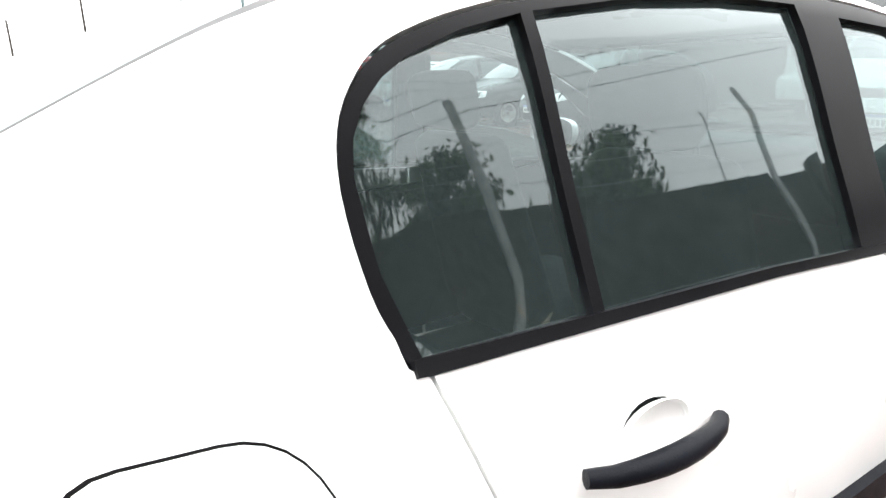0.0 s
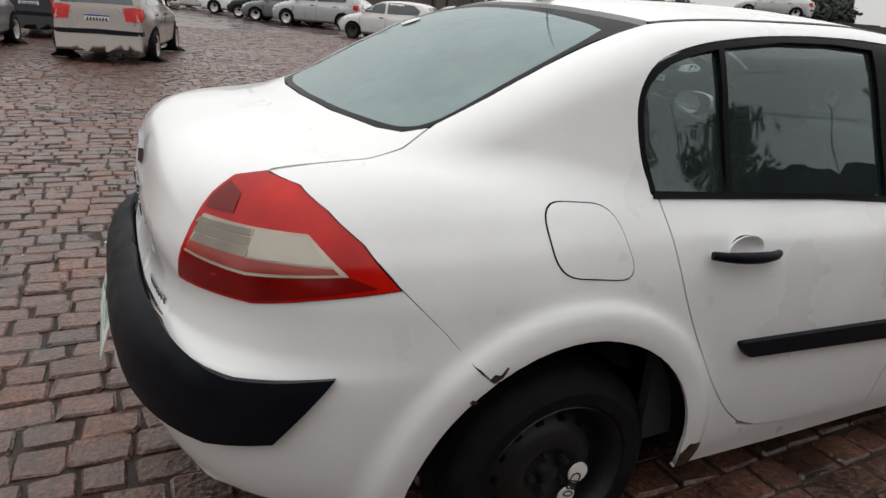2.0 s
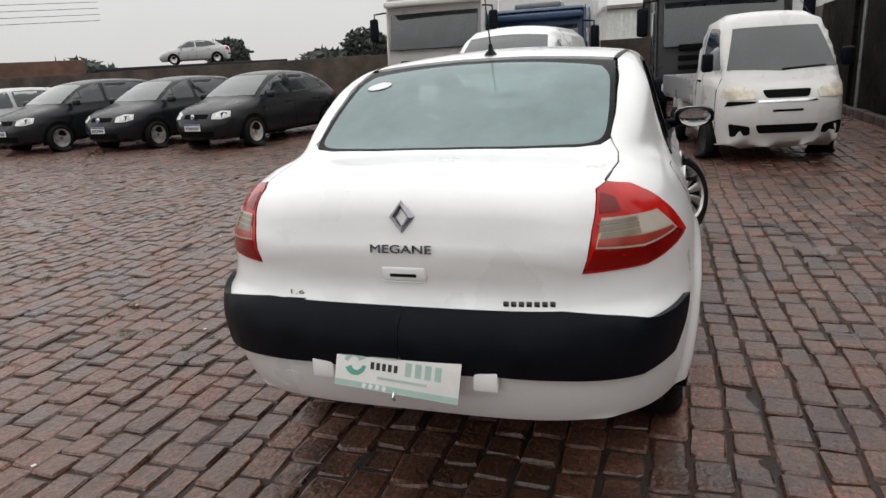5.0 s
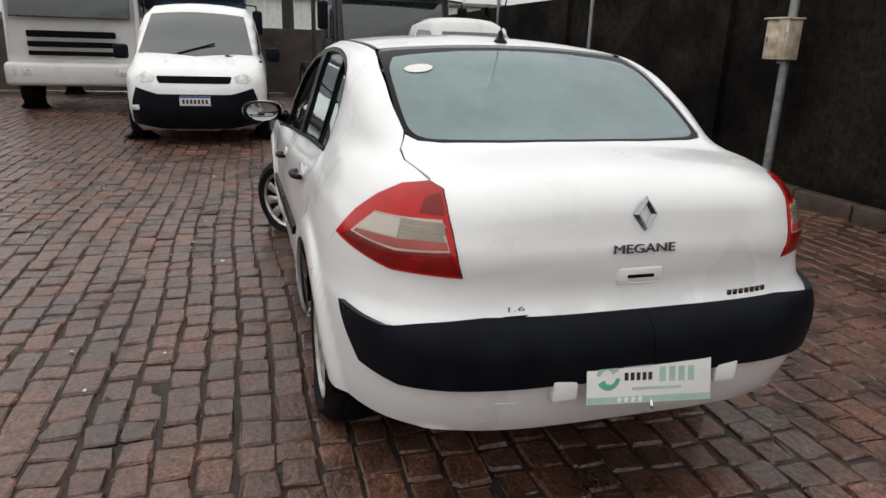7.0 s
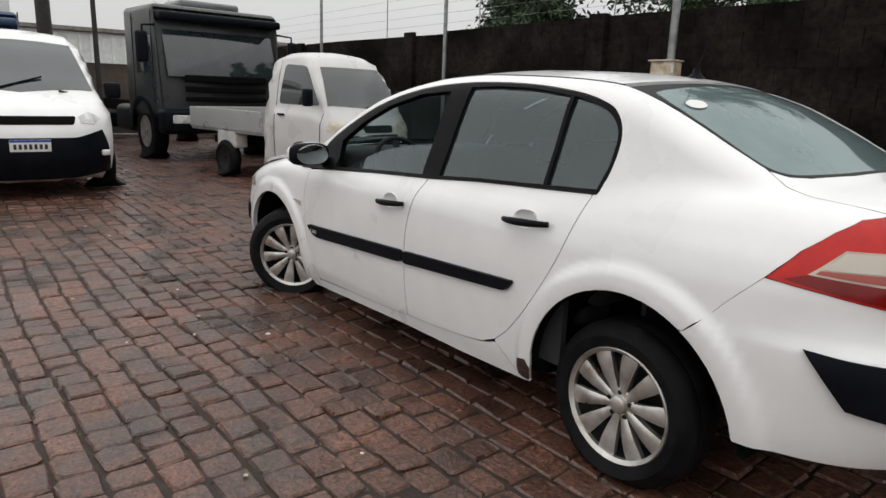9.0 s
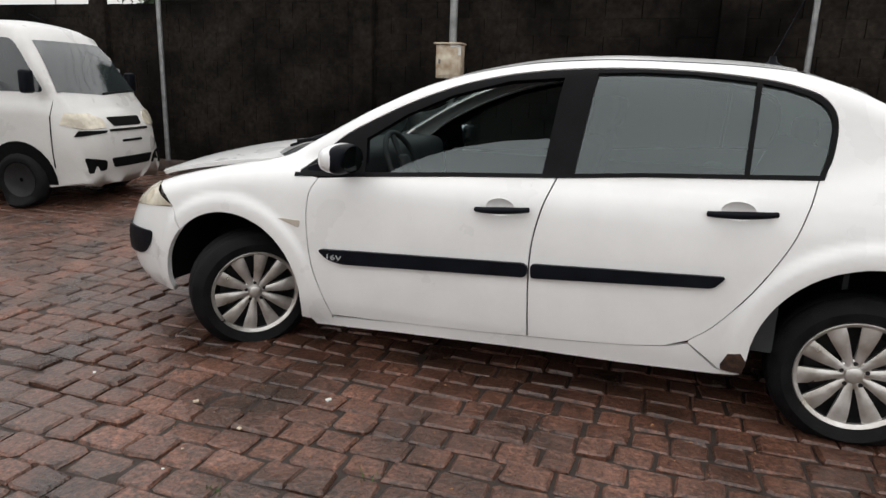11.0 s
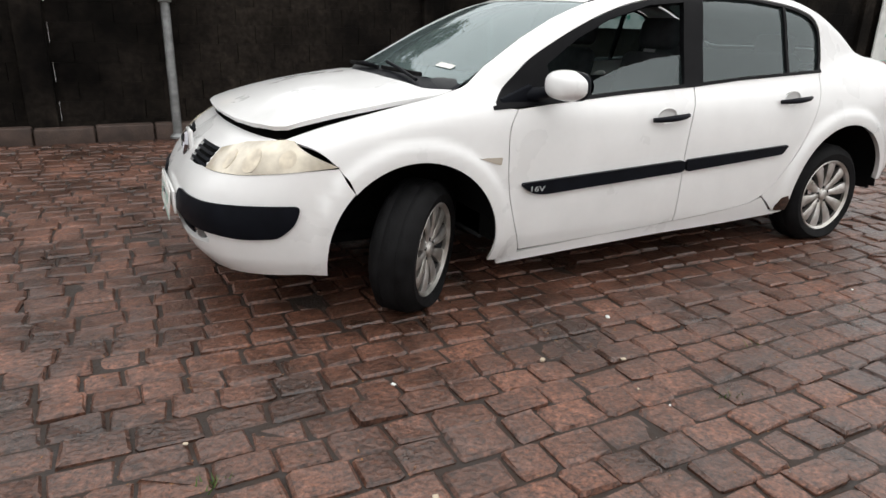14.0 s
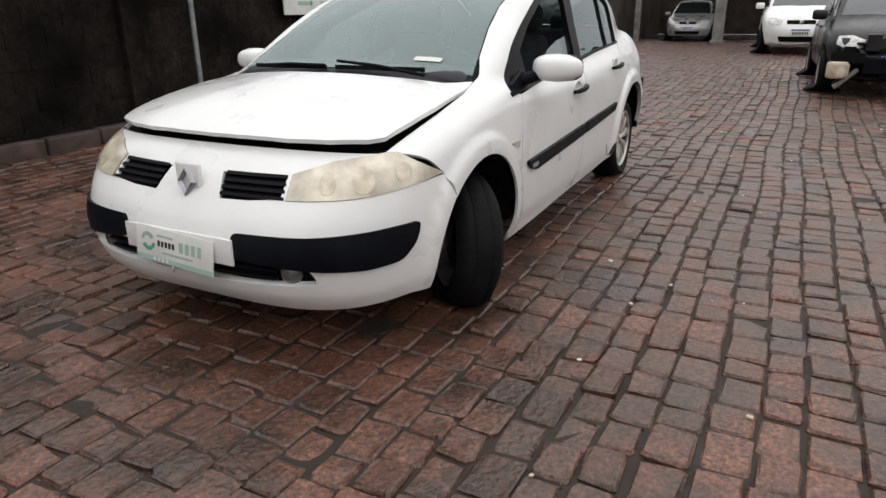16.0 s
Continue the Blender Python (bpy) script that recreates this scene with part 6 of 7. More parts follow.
    part("aerial", tube([(-0.2, 0.55, 1.72), (-0.75, 0.6, 1.95)], 0.004, 5), BLACK_PLASTIC, car)


def lorry(at, yaw, label, colour, body=None, cab_h=2.75, roof_box=True):
    """A lorry with a flat-fronted cab; body: the box's height, or None for a bare chassis."""
    car = thing("lorry", at, label, "lorry", turn=yaw)
    m = PAINTS.get(colour, WHITE)
    cab = box(1.75, 2.3, cab_h - 0.75, (0.0, 0, 0.75 + (cab_h - 0.75) / 2), 0.1, 4)
    for v in cab.verts:
        if v.co.x > 0.3 and v.co.z > 1.75:
            v.co.x -= 0.3 * (v.co.z - 1.75) / (cab_h - 1.75)
        if v.co.x > 0.6:
            v.co.x -= 0.10 * (v.co.y / 1.15) ** 2
    c = part("cab", cab, m, car, "", 50)
    ws = box(0.05, 2.02, 0.82, (0.755, 0, cab_h - 0.80), 0.02, rot=Matrix.Rotation(radians(-17), 4, "Y"))
    for v in ws.verts:
        v.co.x -= 0.10 * (v.co.y / 1.15) ** 2
    part("windscreen", ws, DARK_GLASS, c, "", 50)
    part("sun_visor", box(0.32, 2.2, 0.14, (0.66, 0, cab_h - 0.2), 0.05, 3), BLACK_PLASTIC if colour == "gunmetal" else m, c, "", 50)
    for z, h in ((1.42, 0.12), (1.24, 0.10), (1.08, 0.08)):
        part("grille_slot", box(0.04, 1.5, h, (0.85, 0, z), 0.02), DARK, c)
    part("bumper", box(0.35, 2.35, 0.42, (0.78, 0, 0.70), 0.08, 3), BLACK_PLASTIC if colour == "gunmetal" else m, c, "", 50)
    for s in (1, -1):
        part("side_window", box(0.75, 0.03, 0.62, (0.1, s * 1.145, cab_h - 0.82), 0.02), DARK_GLASS, c, "", 40)
        part("headlamp", box(0.08, 0.4, 0.18, (0.92, s * 0.85, 0.74), 0.04, 3), LAMP, c, "", 40)
        part("door_mirror", box(0.1, 0.2, 0.5, (0.72, s * 1.38, cab_h - 0.72), 0.05, 3), BLACK_PLASTIC, c, "", 40)
        part("mirror_arm", tube([(0.6, s * 1.12, cab_h - 0.35), (0.72, s * 1.36, cab_h - 0.38), (0.72, s * 1.37, cab_h - 0.6)], 0.02, 6), BLACK_PLASTIC, c)
        # dark bars on the cab side, shade of the door gaps as colour
        part("door_gap", box(0.012, 0.02, 1.5, (0.52, s * 1.147, 1.75)), DARK, c)
        part("door_gap", box(0.012, 0.02, 1.5, (-0.42, s * 1.147, 1.75)), DARK, c)
        arch = lathe([(0.50, -0.16), (0.58, -0.16), (0.58, 0.16), (0.50, 0.16)], 24)
        bmesh.ops.delete(arch, geom=[v for v in arch.verts if v.co.z < -0.1], context="VERTS")
        arch.transform(Matrix.Translation((-0.1, s * 1.02, 0.52)))
        part("mudguard", arch, BLACK_PLASTIC, c, "", 50)
        for x in (-0.1, -3.6):
            wheel("wheel", car, (x, s * 1.0, 0.48), s, "alloy", 0.48, 0.28, width=0.26, step=22, squash=0.3)
        part("chassis_rail", box(5.4, 0.09, 0.24, (-2.9, s * 0.42, 0.82), 0.01), DARK, car)
        part("fuel_tank", box(0.9, 0.5, 0.5, (-1.6, s * 0.8, 0.65), 0.12, 3), STEEL, car, "", 50)
    if roof_box:
        part("roof_cooler", box(0.75, 1.1, 0.16, (-0.1, 0, cab_h + 0.06), 0.05, 3), PAINTS["grey"], c, "", 50)
    if body:
        part("cargo_box", box(4.8, 2.4, body, (-3.3, 0, 1.05 + body / 2), 0.03), PAINTS["cream"], car, "white cargo box", 40)
        for s in (1, -1):
            part("box_rail", box(4.8, 0.04, 0.12, (-3.3, s * 1.2, 1.1), 0.01), PAINTS["silver"], car)
    else:
        part("rear_axle", box(0.4, 2.0, 0.3, (-3.6, 0, 0.5), 0.05), DARK, car)
        part("air_tank", box(0.6, 0.35, 0.3, (-2.6, 0, 1.0), 0.1, 3), STEEL, car)
    return car


microtruck()
vehicle("van", "white", (8.35, 1.6, 0), 178, "white panel van with black lower bumper", "van", scale=(1, 0.98, 1.0))
lorry((10.1, -1.75, 0), 184, "dark grey lorry cab on a bare chassis", "gunmetal", None, 2.62)
lorry((12.9, 2.05, 0), 180, "dark blue lorry with a tall white box", "blue", 2.3, 2.5)
lorry((11.4, 4.05, 0), 180, "white lorry with a dark windscreen", "cream", None, 2.9)
G = "cars parked in the yard row"
vehicle("saloon", "black", (9.15, 7.6, 0), 172, "black parked saloon with silver badge", "car", G)
vehicle("hatchback", "black", (9.1, 10.0, 0), 172, "glossy black parked hatchback with roof rails", "car", G)
vehicle("hatchback", "black", (8.9, 12.3, 0), 170, "black parked hatchback with a pale number plate", "car", G, (1.03, 1, 1.03))
vehicle("hatchback", "silver", (8.75, 14.9, 0), 168, "silver parked hatchback with dark wheels", "car", G, (1, 1, 0.97), rims="steel")
vehicle("hatchback", "red", (8.5, 17.4, 0), 168, "dark red parked people carrier", "car", G, (1.05, 1.02, 1.12))
vehicle("hatchback", "cream", (8.7, 19.9, 0), 166, "off-white parked hatchback with dark glass", "car", G, (1, 1, 0.98))
vehicle("hatchback", "cream", (7.3, 22.3, 0), 138, "cream three-door hatchback with black wheels", "car", "", (0.98, 1, 0.97), rims="steel")
vehicle("hatchback", "champagne", (-1.95, 13.3, 0), 77, "champagne hatchback with red tail lamps", "car", "", (1, 0.99, 0.99))
vehicle("hatchback", "grey", (-4.9, 13.4, 0), 80, "grey parked hatchback with wet paint", "car")
vehicle("hatchback", "black", (-3.4, 18.0, 0), 80, "black parked hatchback behind the champagne one", "car")
vehicle("hatchback", "silver", (-8.2, 17.5, 0), 84, "silver parked hatchback with dark glass", "car")
F2 = "cars in the far row"
for i, (c, x, y, a, fm, sz, lb) in enumerate((("silver", 6.6, 29.5, 150, "hatchback", 1.15, "silver parked off-road car with dark glass"), ("grey", 5.8, 32.0, 150, "saloon", 1.0, "grey parked saloon with dark glass"), ("black", 5.4, 34.6, 150, "hatchback", 1.0, "black parked hatchback with dark glass"), ("white", 4.6, 38.2, 165, "hatchback", 1.15, "white parked off-road car with dark glass"), ("cream", 2.8, 42.5, 170, "saloon", 1.0, "white parked saloon with dark glass"), ("black", -0.5, 40.5, 95, "hatchback", 1.15, "black parked off-road car seen from behind"), ("white", 8.6, 33.0, 150, "saloon", 1.0, "white parked saloon with dark glass"), ("silver", 9.5, 37.0, 150, "hatchback", 1.0, "silver parked hatchback with dark glass"), ("white", -4.5, 44.0, 170, "saloon", 1.0, "white parked saloon with dark glass"), ("red", -9.0, 43.5, 120, "hatchback", 1.0, "red parked hatchback with dark glass"), ("white", -7.5, 36.5, 80, "hatchback", 1.0, "white parked hatchback with dark glass"))):
    vehicle(fm, c, (x, y, 0), a, lb, "car", F2, (1.05, 1, sz))
vehicle("van", "white", (1.2, 47.5, 0), 168, "white minibus with dark side glass", "van", "", (1.15, 1.0, 1.35))
lorry((7.6, 50.0, 0), 150, "white lorry far across the yard", "cream", None, 2.6, False)
vehicle("saloon", "silver", (-25.2, -2.0, 0), 2, "silver car with a black oval grille", "car")
vehicle("hatchback", "white", (-18.6, 1.7, 0), 4, "white off-road pickup with a black grille", "pickup", "", (1.15, 1.12, 1.25))


# ---------- yard fittings ----------
LITTER = mat("dry_leaf_litter", (0.26, 0.13, 0.05), 0.8, vary=0.5, scale=30)
CONCRETE = mat("grey_concrete", (0.22, 0.21, 0.195), 0.85, vary=0.35, scale=4, bump=0.4, bscale=50, fine=0.3)
GALV = mat("galvanised_pipe", (0.30, 0.31, 0.31), 0.5, 0.6, vary=0.3, scale=12)
POLE_DARK = mat("dark_wooden_pole", (0.035, 0.03, 0.026), 0.8, vary=0.4, scale=10, bump=0.4, bscale=60)
CREAM_BOX = mat("cream_meter_box", (0.55, 0.50, 0.40), 0.5, vary=0.3, scale=9, tint=(0.36, 0.26, 0.17))
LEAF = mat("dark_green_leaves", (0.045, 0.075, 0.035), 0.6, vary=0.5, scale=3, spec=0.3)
# paler and greyer than LEAF: distance haze is mixed into the colour
LEAF_FAR = mat("haze_tinted_far_leaves", (0.085, 0.095, 0.085), 0.9, vary=0.3, scale=0.2, spec=0.1)
BARK = mat("rough_bark", (0.06, 0.045, 0.035), 0.9, vary=0.5, scale=9, bump=0.8, bscale=30)
GRASS = mat("green_grass", (0.07, 0.13, 0.03), 0.7, vary=0.5, scale=5, spec=0.2)
EARTH_WALL = mat("brown_concrete_wall", (0.075, 0.058, 0.046), 0.85, vary=0.5, scale=1.5, bump=0.5, bscale=20, fine=0.35)
BRICK_RED = mat("red_painted_metal", (0.42, 0.02, 0.012), 0.4, vary=0.2, scale=6)
CONE = mat("orange_cone_plastic", (0.65, 0.11, 0.02), 0.5, vary=0.2, scale=9)
WHITE_BOARD = mat("white_printed_board", (0.70, 0.72, 0.69), 0.5, vary=0.12, scale=5)
BROWN_METAL = mat("brown_trailer_metal", (0.14, 0.075, 0.05), 0.7, vary=0.3, scale=2)


def pipe(at, height, r, material, label, name="wall_post"):
    t = thing(name, (at[0], at[1], 0), label, "post")
    part("shaft", tube([(0, 0, 0), (0, 0, height * 0.5), (0, 0, height)], r, 12), material, t, "", 50)
    part("foot", lathe([(r * 1.8, 0.0), (r * 1.8, 0.02), (r, 0.05)], 12, "z"), material, t, "", 40)
    return t


pipe((6.15, -4.24), 3.3, 0.032, GALV, "thin galvanised steel post against the dark wall")
mp = pipe((1.93, -4.2), 3.4, 0.045, GALV, "galvanised pipe post carrying a meter box")
bx = thing("meter_box", (1.93, -4.12, 1.58), "peeling cream metal meter box on a pipe post", "meter box")
part("body", box(0.30, 0.17, 0.38, (0, 0, 0), 0.012), CREAM_BOX, bx, "", 40)
part("door", box(0.25, 0.012, 0.32, (0.0, 0.09, 0.0), 0.004), CREAM_BOX, bx, "", 40)
part("lid", box(0.33, 0.21, 0.02, (0, 0.01, 0.2), 0.006), CREAM_BOX, bx, "", 40)
part("latch", box(0.02, 0.02, 0.05, (0.1, 0.1, 0.0), 0.004), GALV, bx)
part("peeled_patch", box(0.13, 0.005, 0.12, (-0.09, 0.0865, 0.13), 0.002), WHITE_BOARD, bx)
part("clamp", box(0.12, 0.06, 0.04, (0, -0.06, -0.21), 0.006), GALV, bx)
for x in (-1.84, 10.3):
    pipe((x, -4.24), 3.2, 0.03, GALV, "thin galvanised steel post against the dark wall")
# wires above the wall
fence = thing("electric_fence", (0, -4.48, 2.3), "thin wires on short posts above the wall", "fence")
for i in range(10):
    x = -10 + i * 2.6
    z = -max(0.0, 0.012 * (x - 3))
    part("rod", tube([(x, 0, z), (x, 0, z + 0.75)], 0.009, 6), GALV, fence)
for k in range(4):
    part("wire", tube([(-12, 0, 0.2 + k * 0.16), (3, 0, 0.2 + k * 0.16), (14, 0, 0.07 + k * 0.16)], 0.002, 4), GALV, fence)
# east wall with hedge-dark face
w2 = part("wall_east", box(0.2, 66, 1.75, (16.4, 28.4, 0.875), 0.01), EARTH_WALL)
tagged(w2, "brown concrete boundary wall with dark stains", "wall", kind="structure")
w3 = part("wall_corner", box(1.9, 0.2, 2.2, (15.5, -4.5, 1.1), 0.01), EARTH_WALL)
tagged(w3, "brown concrete corner of the boundary wall", "wall", kind="structure")


def leaves(n, spread, size, seed, shape=None):
    """Many small leaf faces, thrown about with gaps."""
    r = np.random.RandomState(seed)
    V, F = [], []
    for i in range(n):
        c = shape(r) if shape else r.normal(0, 1, 3) * spread
        a, b = r.normal(0, 1, 3), r.normal(0, 1, 3)
        a = a / np.linalg.norm(a) * size * r.uniform(0.6, 1.4)
        b = b - a * np.dot(a, b) / np.dot(a, a)
        b = b / np.linalg.norm(b) * size * r.uniform(0.3, 0.6)
        k = len(V)
        V += [c - a, c - b * 0.8, c + a, c + b]
        F.append((k, k + 1, k + 2, k + 3))
    return V, F


def tree(at, h, seed, label, spread=1.0):
    r = np.random.RandomState(seed)
    t = thing("tree", at, label, "tree")
    pts = [(0.12 * math.sin(i * 1.1 + seed), 0.1 * math.cos(i * 0.9), h * i / 7) for i in range(8)]
    trunk = tube(pts, [0.17 * (1 - i / 8.5) for i in range(8)], 10)
    limbs = []
    for i in range(22):
        f = 0.28 + 0.68 * i / 22
        a = i * 2.4 + seed
        l = spread * (1.9 * (1 - f) + 0.45) * r.uniform(0.7, 1.15)
        p0 = Vector((0.1 * math.sin(f * 7 * 1.1 + seed), 0.1, h * f))
        p1 = p0 + Vector((math.cos(a) * l * 0.55, math.sin(a) * l * 0.55, 0.12 * l))
        p2 = p0 + Vector((math.cos(a) * l, math.sin(a) * l, -0.05 * l))
        trunk = tube([p0, p1, p2], [0.04, 0.025, 0.01], 5, bm=trunk)
        limbs.append((np.array(p0), np.array(p1), np.array(p2)))
    part("trunk", trunk, BARK, t, "", 60)

    def shape(rr):
        p0, p1, p2 = limbs[rr.randint(len(limbs))]
        u = rr.uniform(0.25, 1.05)
        q = p1 + (p2 - p1) * (u - 0.5) * 2 if u > 0.5 else p0 + (p1 - p0) * u * 2
        return q + rr.normal(0, 1, 3) * np.array([0.2, 0.2, 0.13]) * spread
    V, F = leaves(9000, 1, 0.075, seed, shape)
    mesh_ob("crown", V, F, LEAF, t, "dark evergreen needles in loose tiers", False)
    return t


for i, (x, y, h) in enumerate(((2.3, -8.2, 6.5), (5.0, -9.0, 5.2), (7.6, -8.0, 4.3), (-1.5, -9.5, 5.6), (9.8, -9.5, 4.0))):
    tree((x, y, 0), h, 11 + i, "tall dark evergreen tree behind the wall")
# far woods, one mass, with the haze of distance in the leaf colour
def wood(r):
    a = r.uniform(-0.75, 2.6)
    d = r.uniform(120, 210)
    top = 4.5 + 2.5 * math.sin(a * 7) + 2.0 * math.sin(a * 17 + 1) + 1.6 * math.sin(a * 41)
    return np.array([d * math.cos(a), d * math.sin(a), max(0.2, top * d / 170) * r.uniform(0, 1) ** 0.8])


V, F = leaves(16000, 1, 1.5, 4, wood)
tagged(mesh_ob("far_woods", V, F, LEAF_FAR, None, "", False), "far woods along the horizon, haze put into their grey-green", "woods", kind="stuff")
for i, (a, d, h) in enumerate(((1.0, 95, 7), (0.62, 90, 6), (0.42, 100, 7), (0.93, 110, 6), (1.45, 100, 5))):
    def crown(r, h=h):
        q = r.normal(0, 1, 3)
        q = q / np.linalg.norm(q) * r.uniform(0.3, 1) ** 0.5
        return np.array([q[0] * h * 0.5 * (1 + 0.3 * math.sin(q[2] * 9)), q[1] * h * 0.5, h * 0.62 + q[2] * h * 0.36])
    t = thing("tree", (d * math.cos(a), d * math.sin(a), 0), "round-headed tree far beyond the yard", "tree")
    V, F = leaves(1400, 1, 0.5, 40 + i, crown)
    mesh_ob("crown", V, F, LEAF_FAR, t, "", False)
    part("trunk", tube([(0, 0, 0), (0.1, 0, h * 0.5)], [0.3, 0.15], 8), BARK, t)


def mast(at, h, r, label, arm=True):
    t = thing("utility_pole", at, label, "utility pole")
    part("shaft", tube([(0, 0, 0), (0, 0, h / 2), (0, 0, h)], [r, r * 0.85, r * 0.7], 10), POLE_DARK, t, "", 50)
    if arm:
        part("cross_arm", box(0.1, 1.8, 0.1, (0, 0, h - 0.5), 0.01), POLE_DARK, t)
        for y in (-0.8, -0.3, 0.3, 0.8):
            part("insulator", lathe([(0.0, 0.16), (0.05, 0.1), (0.04, 0.0)], 8, "z"), CONCRETE, t).matrix_local = pose(0, y, h - 0.45)
    return t


mast((15.9, 28.6, 0), 9.5, 0.17, "thick dark utility pole by the boundary wall", False)
mast((17.8, 66.0, 0), 11, 0.2, "dark utility pole beside the billboard")
mast((11.5, 84.0, 0), 11, 0.16, "far dark utility pole with cross arm")
mast((5.0, 95.0, 0), 8, 0.16, "far dark utility pole with cross arm")
mast((18.4, -0.4, 0), 9, 0.2, "thick dark utility pole behind the lorries", False)
mast((14.2, -0.75, 0), 6, 0.06, "thin grey lamp pole behind the lorries", False)
for k in range(5):
    z = 7.0 + 0.55 * k
    pts = [(-30 + 10 * i, 92 - 1.2 * i * i * 0.55, z - 0.35 * math.sin(math.pi * ((i * 0.5) % 1))) for i in range(9)]
    tagged(part("power_line", tube(pts, 0.022, 4), INK), "thin black overhead power line", "cable")
for k in range(4):
    z = 6.2 + 0.5 * k
    pts = [(60, -16 - k, z + 1.0), (40, -9, z + 0.2), (20, -5 + 0.4 * k, z - 0.1), (0, -2 - 10, z + 0.3), (-30, -16, z + 0.8)]
    tagged(part("power_line", tube(spline(pts, 5), 0.012, 4), INK), "thin black overhead power line", "cable")
bb = thing("billboard", (17.6, 64.5, 0), "dark billboard panel on two posts", "billboard", turn=-15)
part("panel", box(4.2, 0.2, 3.2, (0, 0, 4.3), 0.03), DASH, bb, "dark grey lattice panel")
part("top_panel", box(4.2, 0.2, 0.7, (0, 0, 6.6), 0.03), DASH, bb)
part("white_strip", box(4.2, 0.16, 0.3, (0, 0, 6.07), 0.02), WHITE_BOARD, bb)
for x in (-1.6, 0.0, 1.6):
    part("post", tube([(x, 0.15, 0), (x, 0.15, 6.4)], 0.1, 8), POLE_DARK, bb)
st = thing("sign_tower", (75, 128, 0), "pale columned tower with a blue sign", "tower")
for i in range(6):
    part("column", tube([(-5 + 2 * i, 0, 0), (-5 + 2 * i, 0, 9)], 0.35, 8), WHITE_BOARD, st)
part("sign_board", box(11, 0.8, 3.2, (1, 0, 11), 0.1), WHITE_BOARD, st)
part("sign_face", box(8, 0.3, 1.6, (2, -0.4, 10.4), 0.05), PAINTS["blue"], st)
# transporter with a car on its deck, beyond the east wall
tr = thing("car_transporter", (33.0, 27.0, 0), "dark car transporter trailer with raised deck", "trailer", turn=125)
part("deck", box(11, 2.4, 0.22, (0, 0, 2.05), 0.03), STEEL, tr)
part("side_rail", box(11, 0.1, 0.5, (0, 1.2, 1.7), 0.02), STEEL, tr)
for x in (-4.5, -1.5, 1.5, 4.5):
    part("strut", tube([(x, -1.1, 0.4), (x + 0.8, -1.1, 2.0)], 0.07, 6), STEEL, tr)
for x in (-4.0, -2.9):
    for s in (1, -1):
        wheel("wheel", tr, (x, s * 1.0, 0.48), s, "steel", 0.48, 0.28, width=0.26, step=18, squash=0.3)
vehicle("saloon", "silver", (33.0, 27.0, 2.17), 125, "silver car riding on a transporter deck", "car")

tl = thing("trailer", (28.5, 38.0, 0), "brown box trailer beyond the wall", "trailer", turn=150)
part("load_box", box(9, 2.5, 1.5, (0, 0, 2.1), 0.03), BROWN_METAL, tl)
for x in (-3, -1.8, 3):
    for s in (1, -1):
        wheel("wheel", tl, (x, s * 1.0, 0.48), s, "steel", 0.48, 0.28, width=0.26, step=18, squash=0.3)
lorry((23.5, 41.5, 0), 150, "white lorry tractor beyond the wall", "cream", None, 2.7, False)
# ribbed white building past the lorries
rb = thing("ribbed_shed", (38, -4, 0), "low white shed with ribbed cladding", "shed")
part("wall", box(6, 22, 3.6, (0, 0, 1.8), 0.05), WHITE_BOARD, rb)
for i in range(44):
    part("rib", box(0.12, 0.16, 3.4, (-3.03, -10.8 + i * 0.5, 1.75), 0.02), WHITE_BOARD, rb)
part("roof", box(6.6, 22.6, 0.2, (0, 0, 3.7), 0.03), CONCRETE, rb)
# dump of machinery by the yard row
fl = thing("forklift", (10.6, 23.6, 0), "yellow and black forklift among parked cars", "forklift", turn=150)
part("body", box(1.8, 1.0, 0.8, (0, 0, 0.75), 0.12, 3), PAINTS["yellow"], fl, "", 50)
part("mast", box(0.12, 0.9, 2.2, (0.95, 0, 1.2), 0.03), STEEL, fl)
part("cage", box(1.1, 0.95, 0.06, (-0.1, 0, 2.05), 0.02), STEEL, fl)
for x in (-0.6, 0.4):
    for y in (-0.42, 0.42):
        part("post", box(0.06, 0.06, 1.0, (x, y, 1.55), 0.01), STEEL, fl)
for x in (-0.6, 0.6):
    for s in (1, -1):
        wheel("wheel", fl, (x, s * 0.45, 0.28), s, "steel", 0.28, 0.16, width=0.2, step=18, squash=0.2)
# the far end of the yard behind the saloon
col = thing("gate_pillar", (-22.3, -0.75, 0), "pale concrete gate pillar", "pillar")
part("shaft", box(0.34, 0.34, 3.4, (0, 0, 1.7), 0.02), CONCRETE, col)
part("base", box(0.44, 0.44, 0.12, (0, 0, 0.06), 0.02), CONCRETE, col)
tagged(part("wall_west", box(0.25, 30, 2.6, (-31, 6, 1.3), 0.02), EARTH_WALL), "brown concrete wall closing the yard", "wall", kind="structure")
tagged(part("wall_side", box(11, 0.2, 1.9, (-25.5, -4.4, 0.95), 0.02), EARTH_WALL), "brown concrete wall past the verge", "wall", kind="structure")
shed = thing("carport_roof", (-26.5, 1.5, 0), "dark open carport over parked cars", "carport")
part("roof", box(8, 11, 0.18, (0, 0, 3.3), 0.03), STEEL, shed)
for y in (-5.2, 5.2):
    part("post", box(0.2, 0.2, 3.2, (3.6, y, 1.6), 0.01), CONCRETE, shed)
V, F = [], []
r = np.random.RandomState(8)
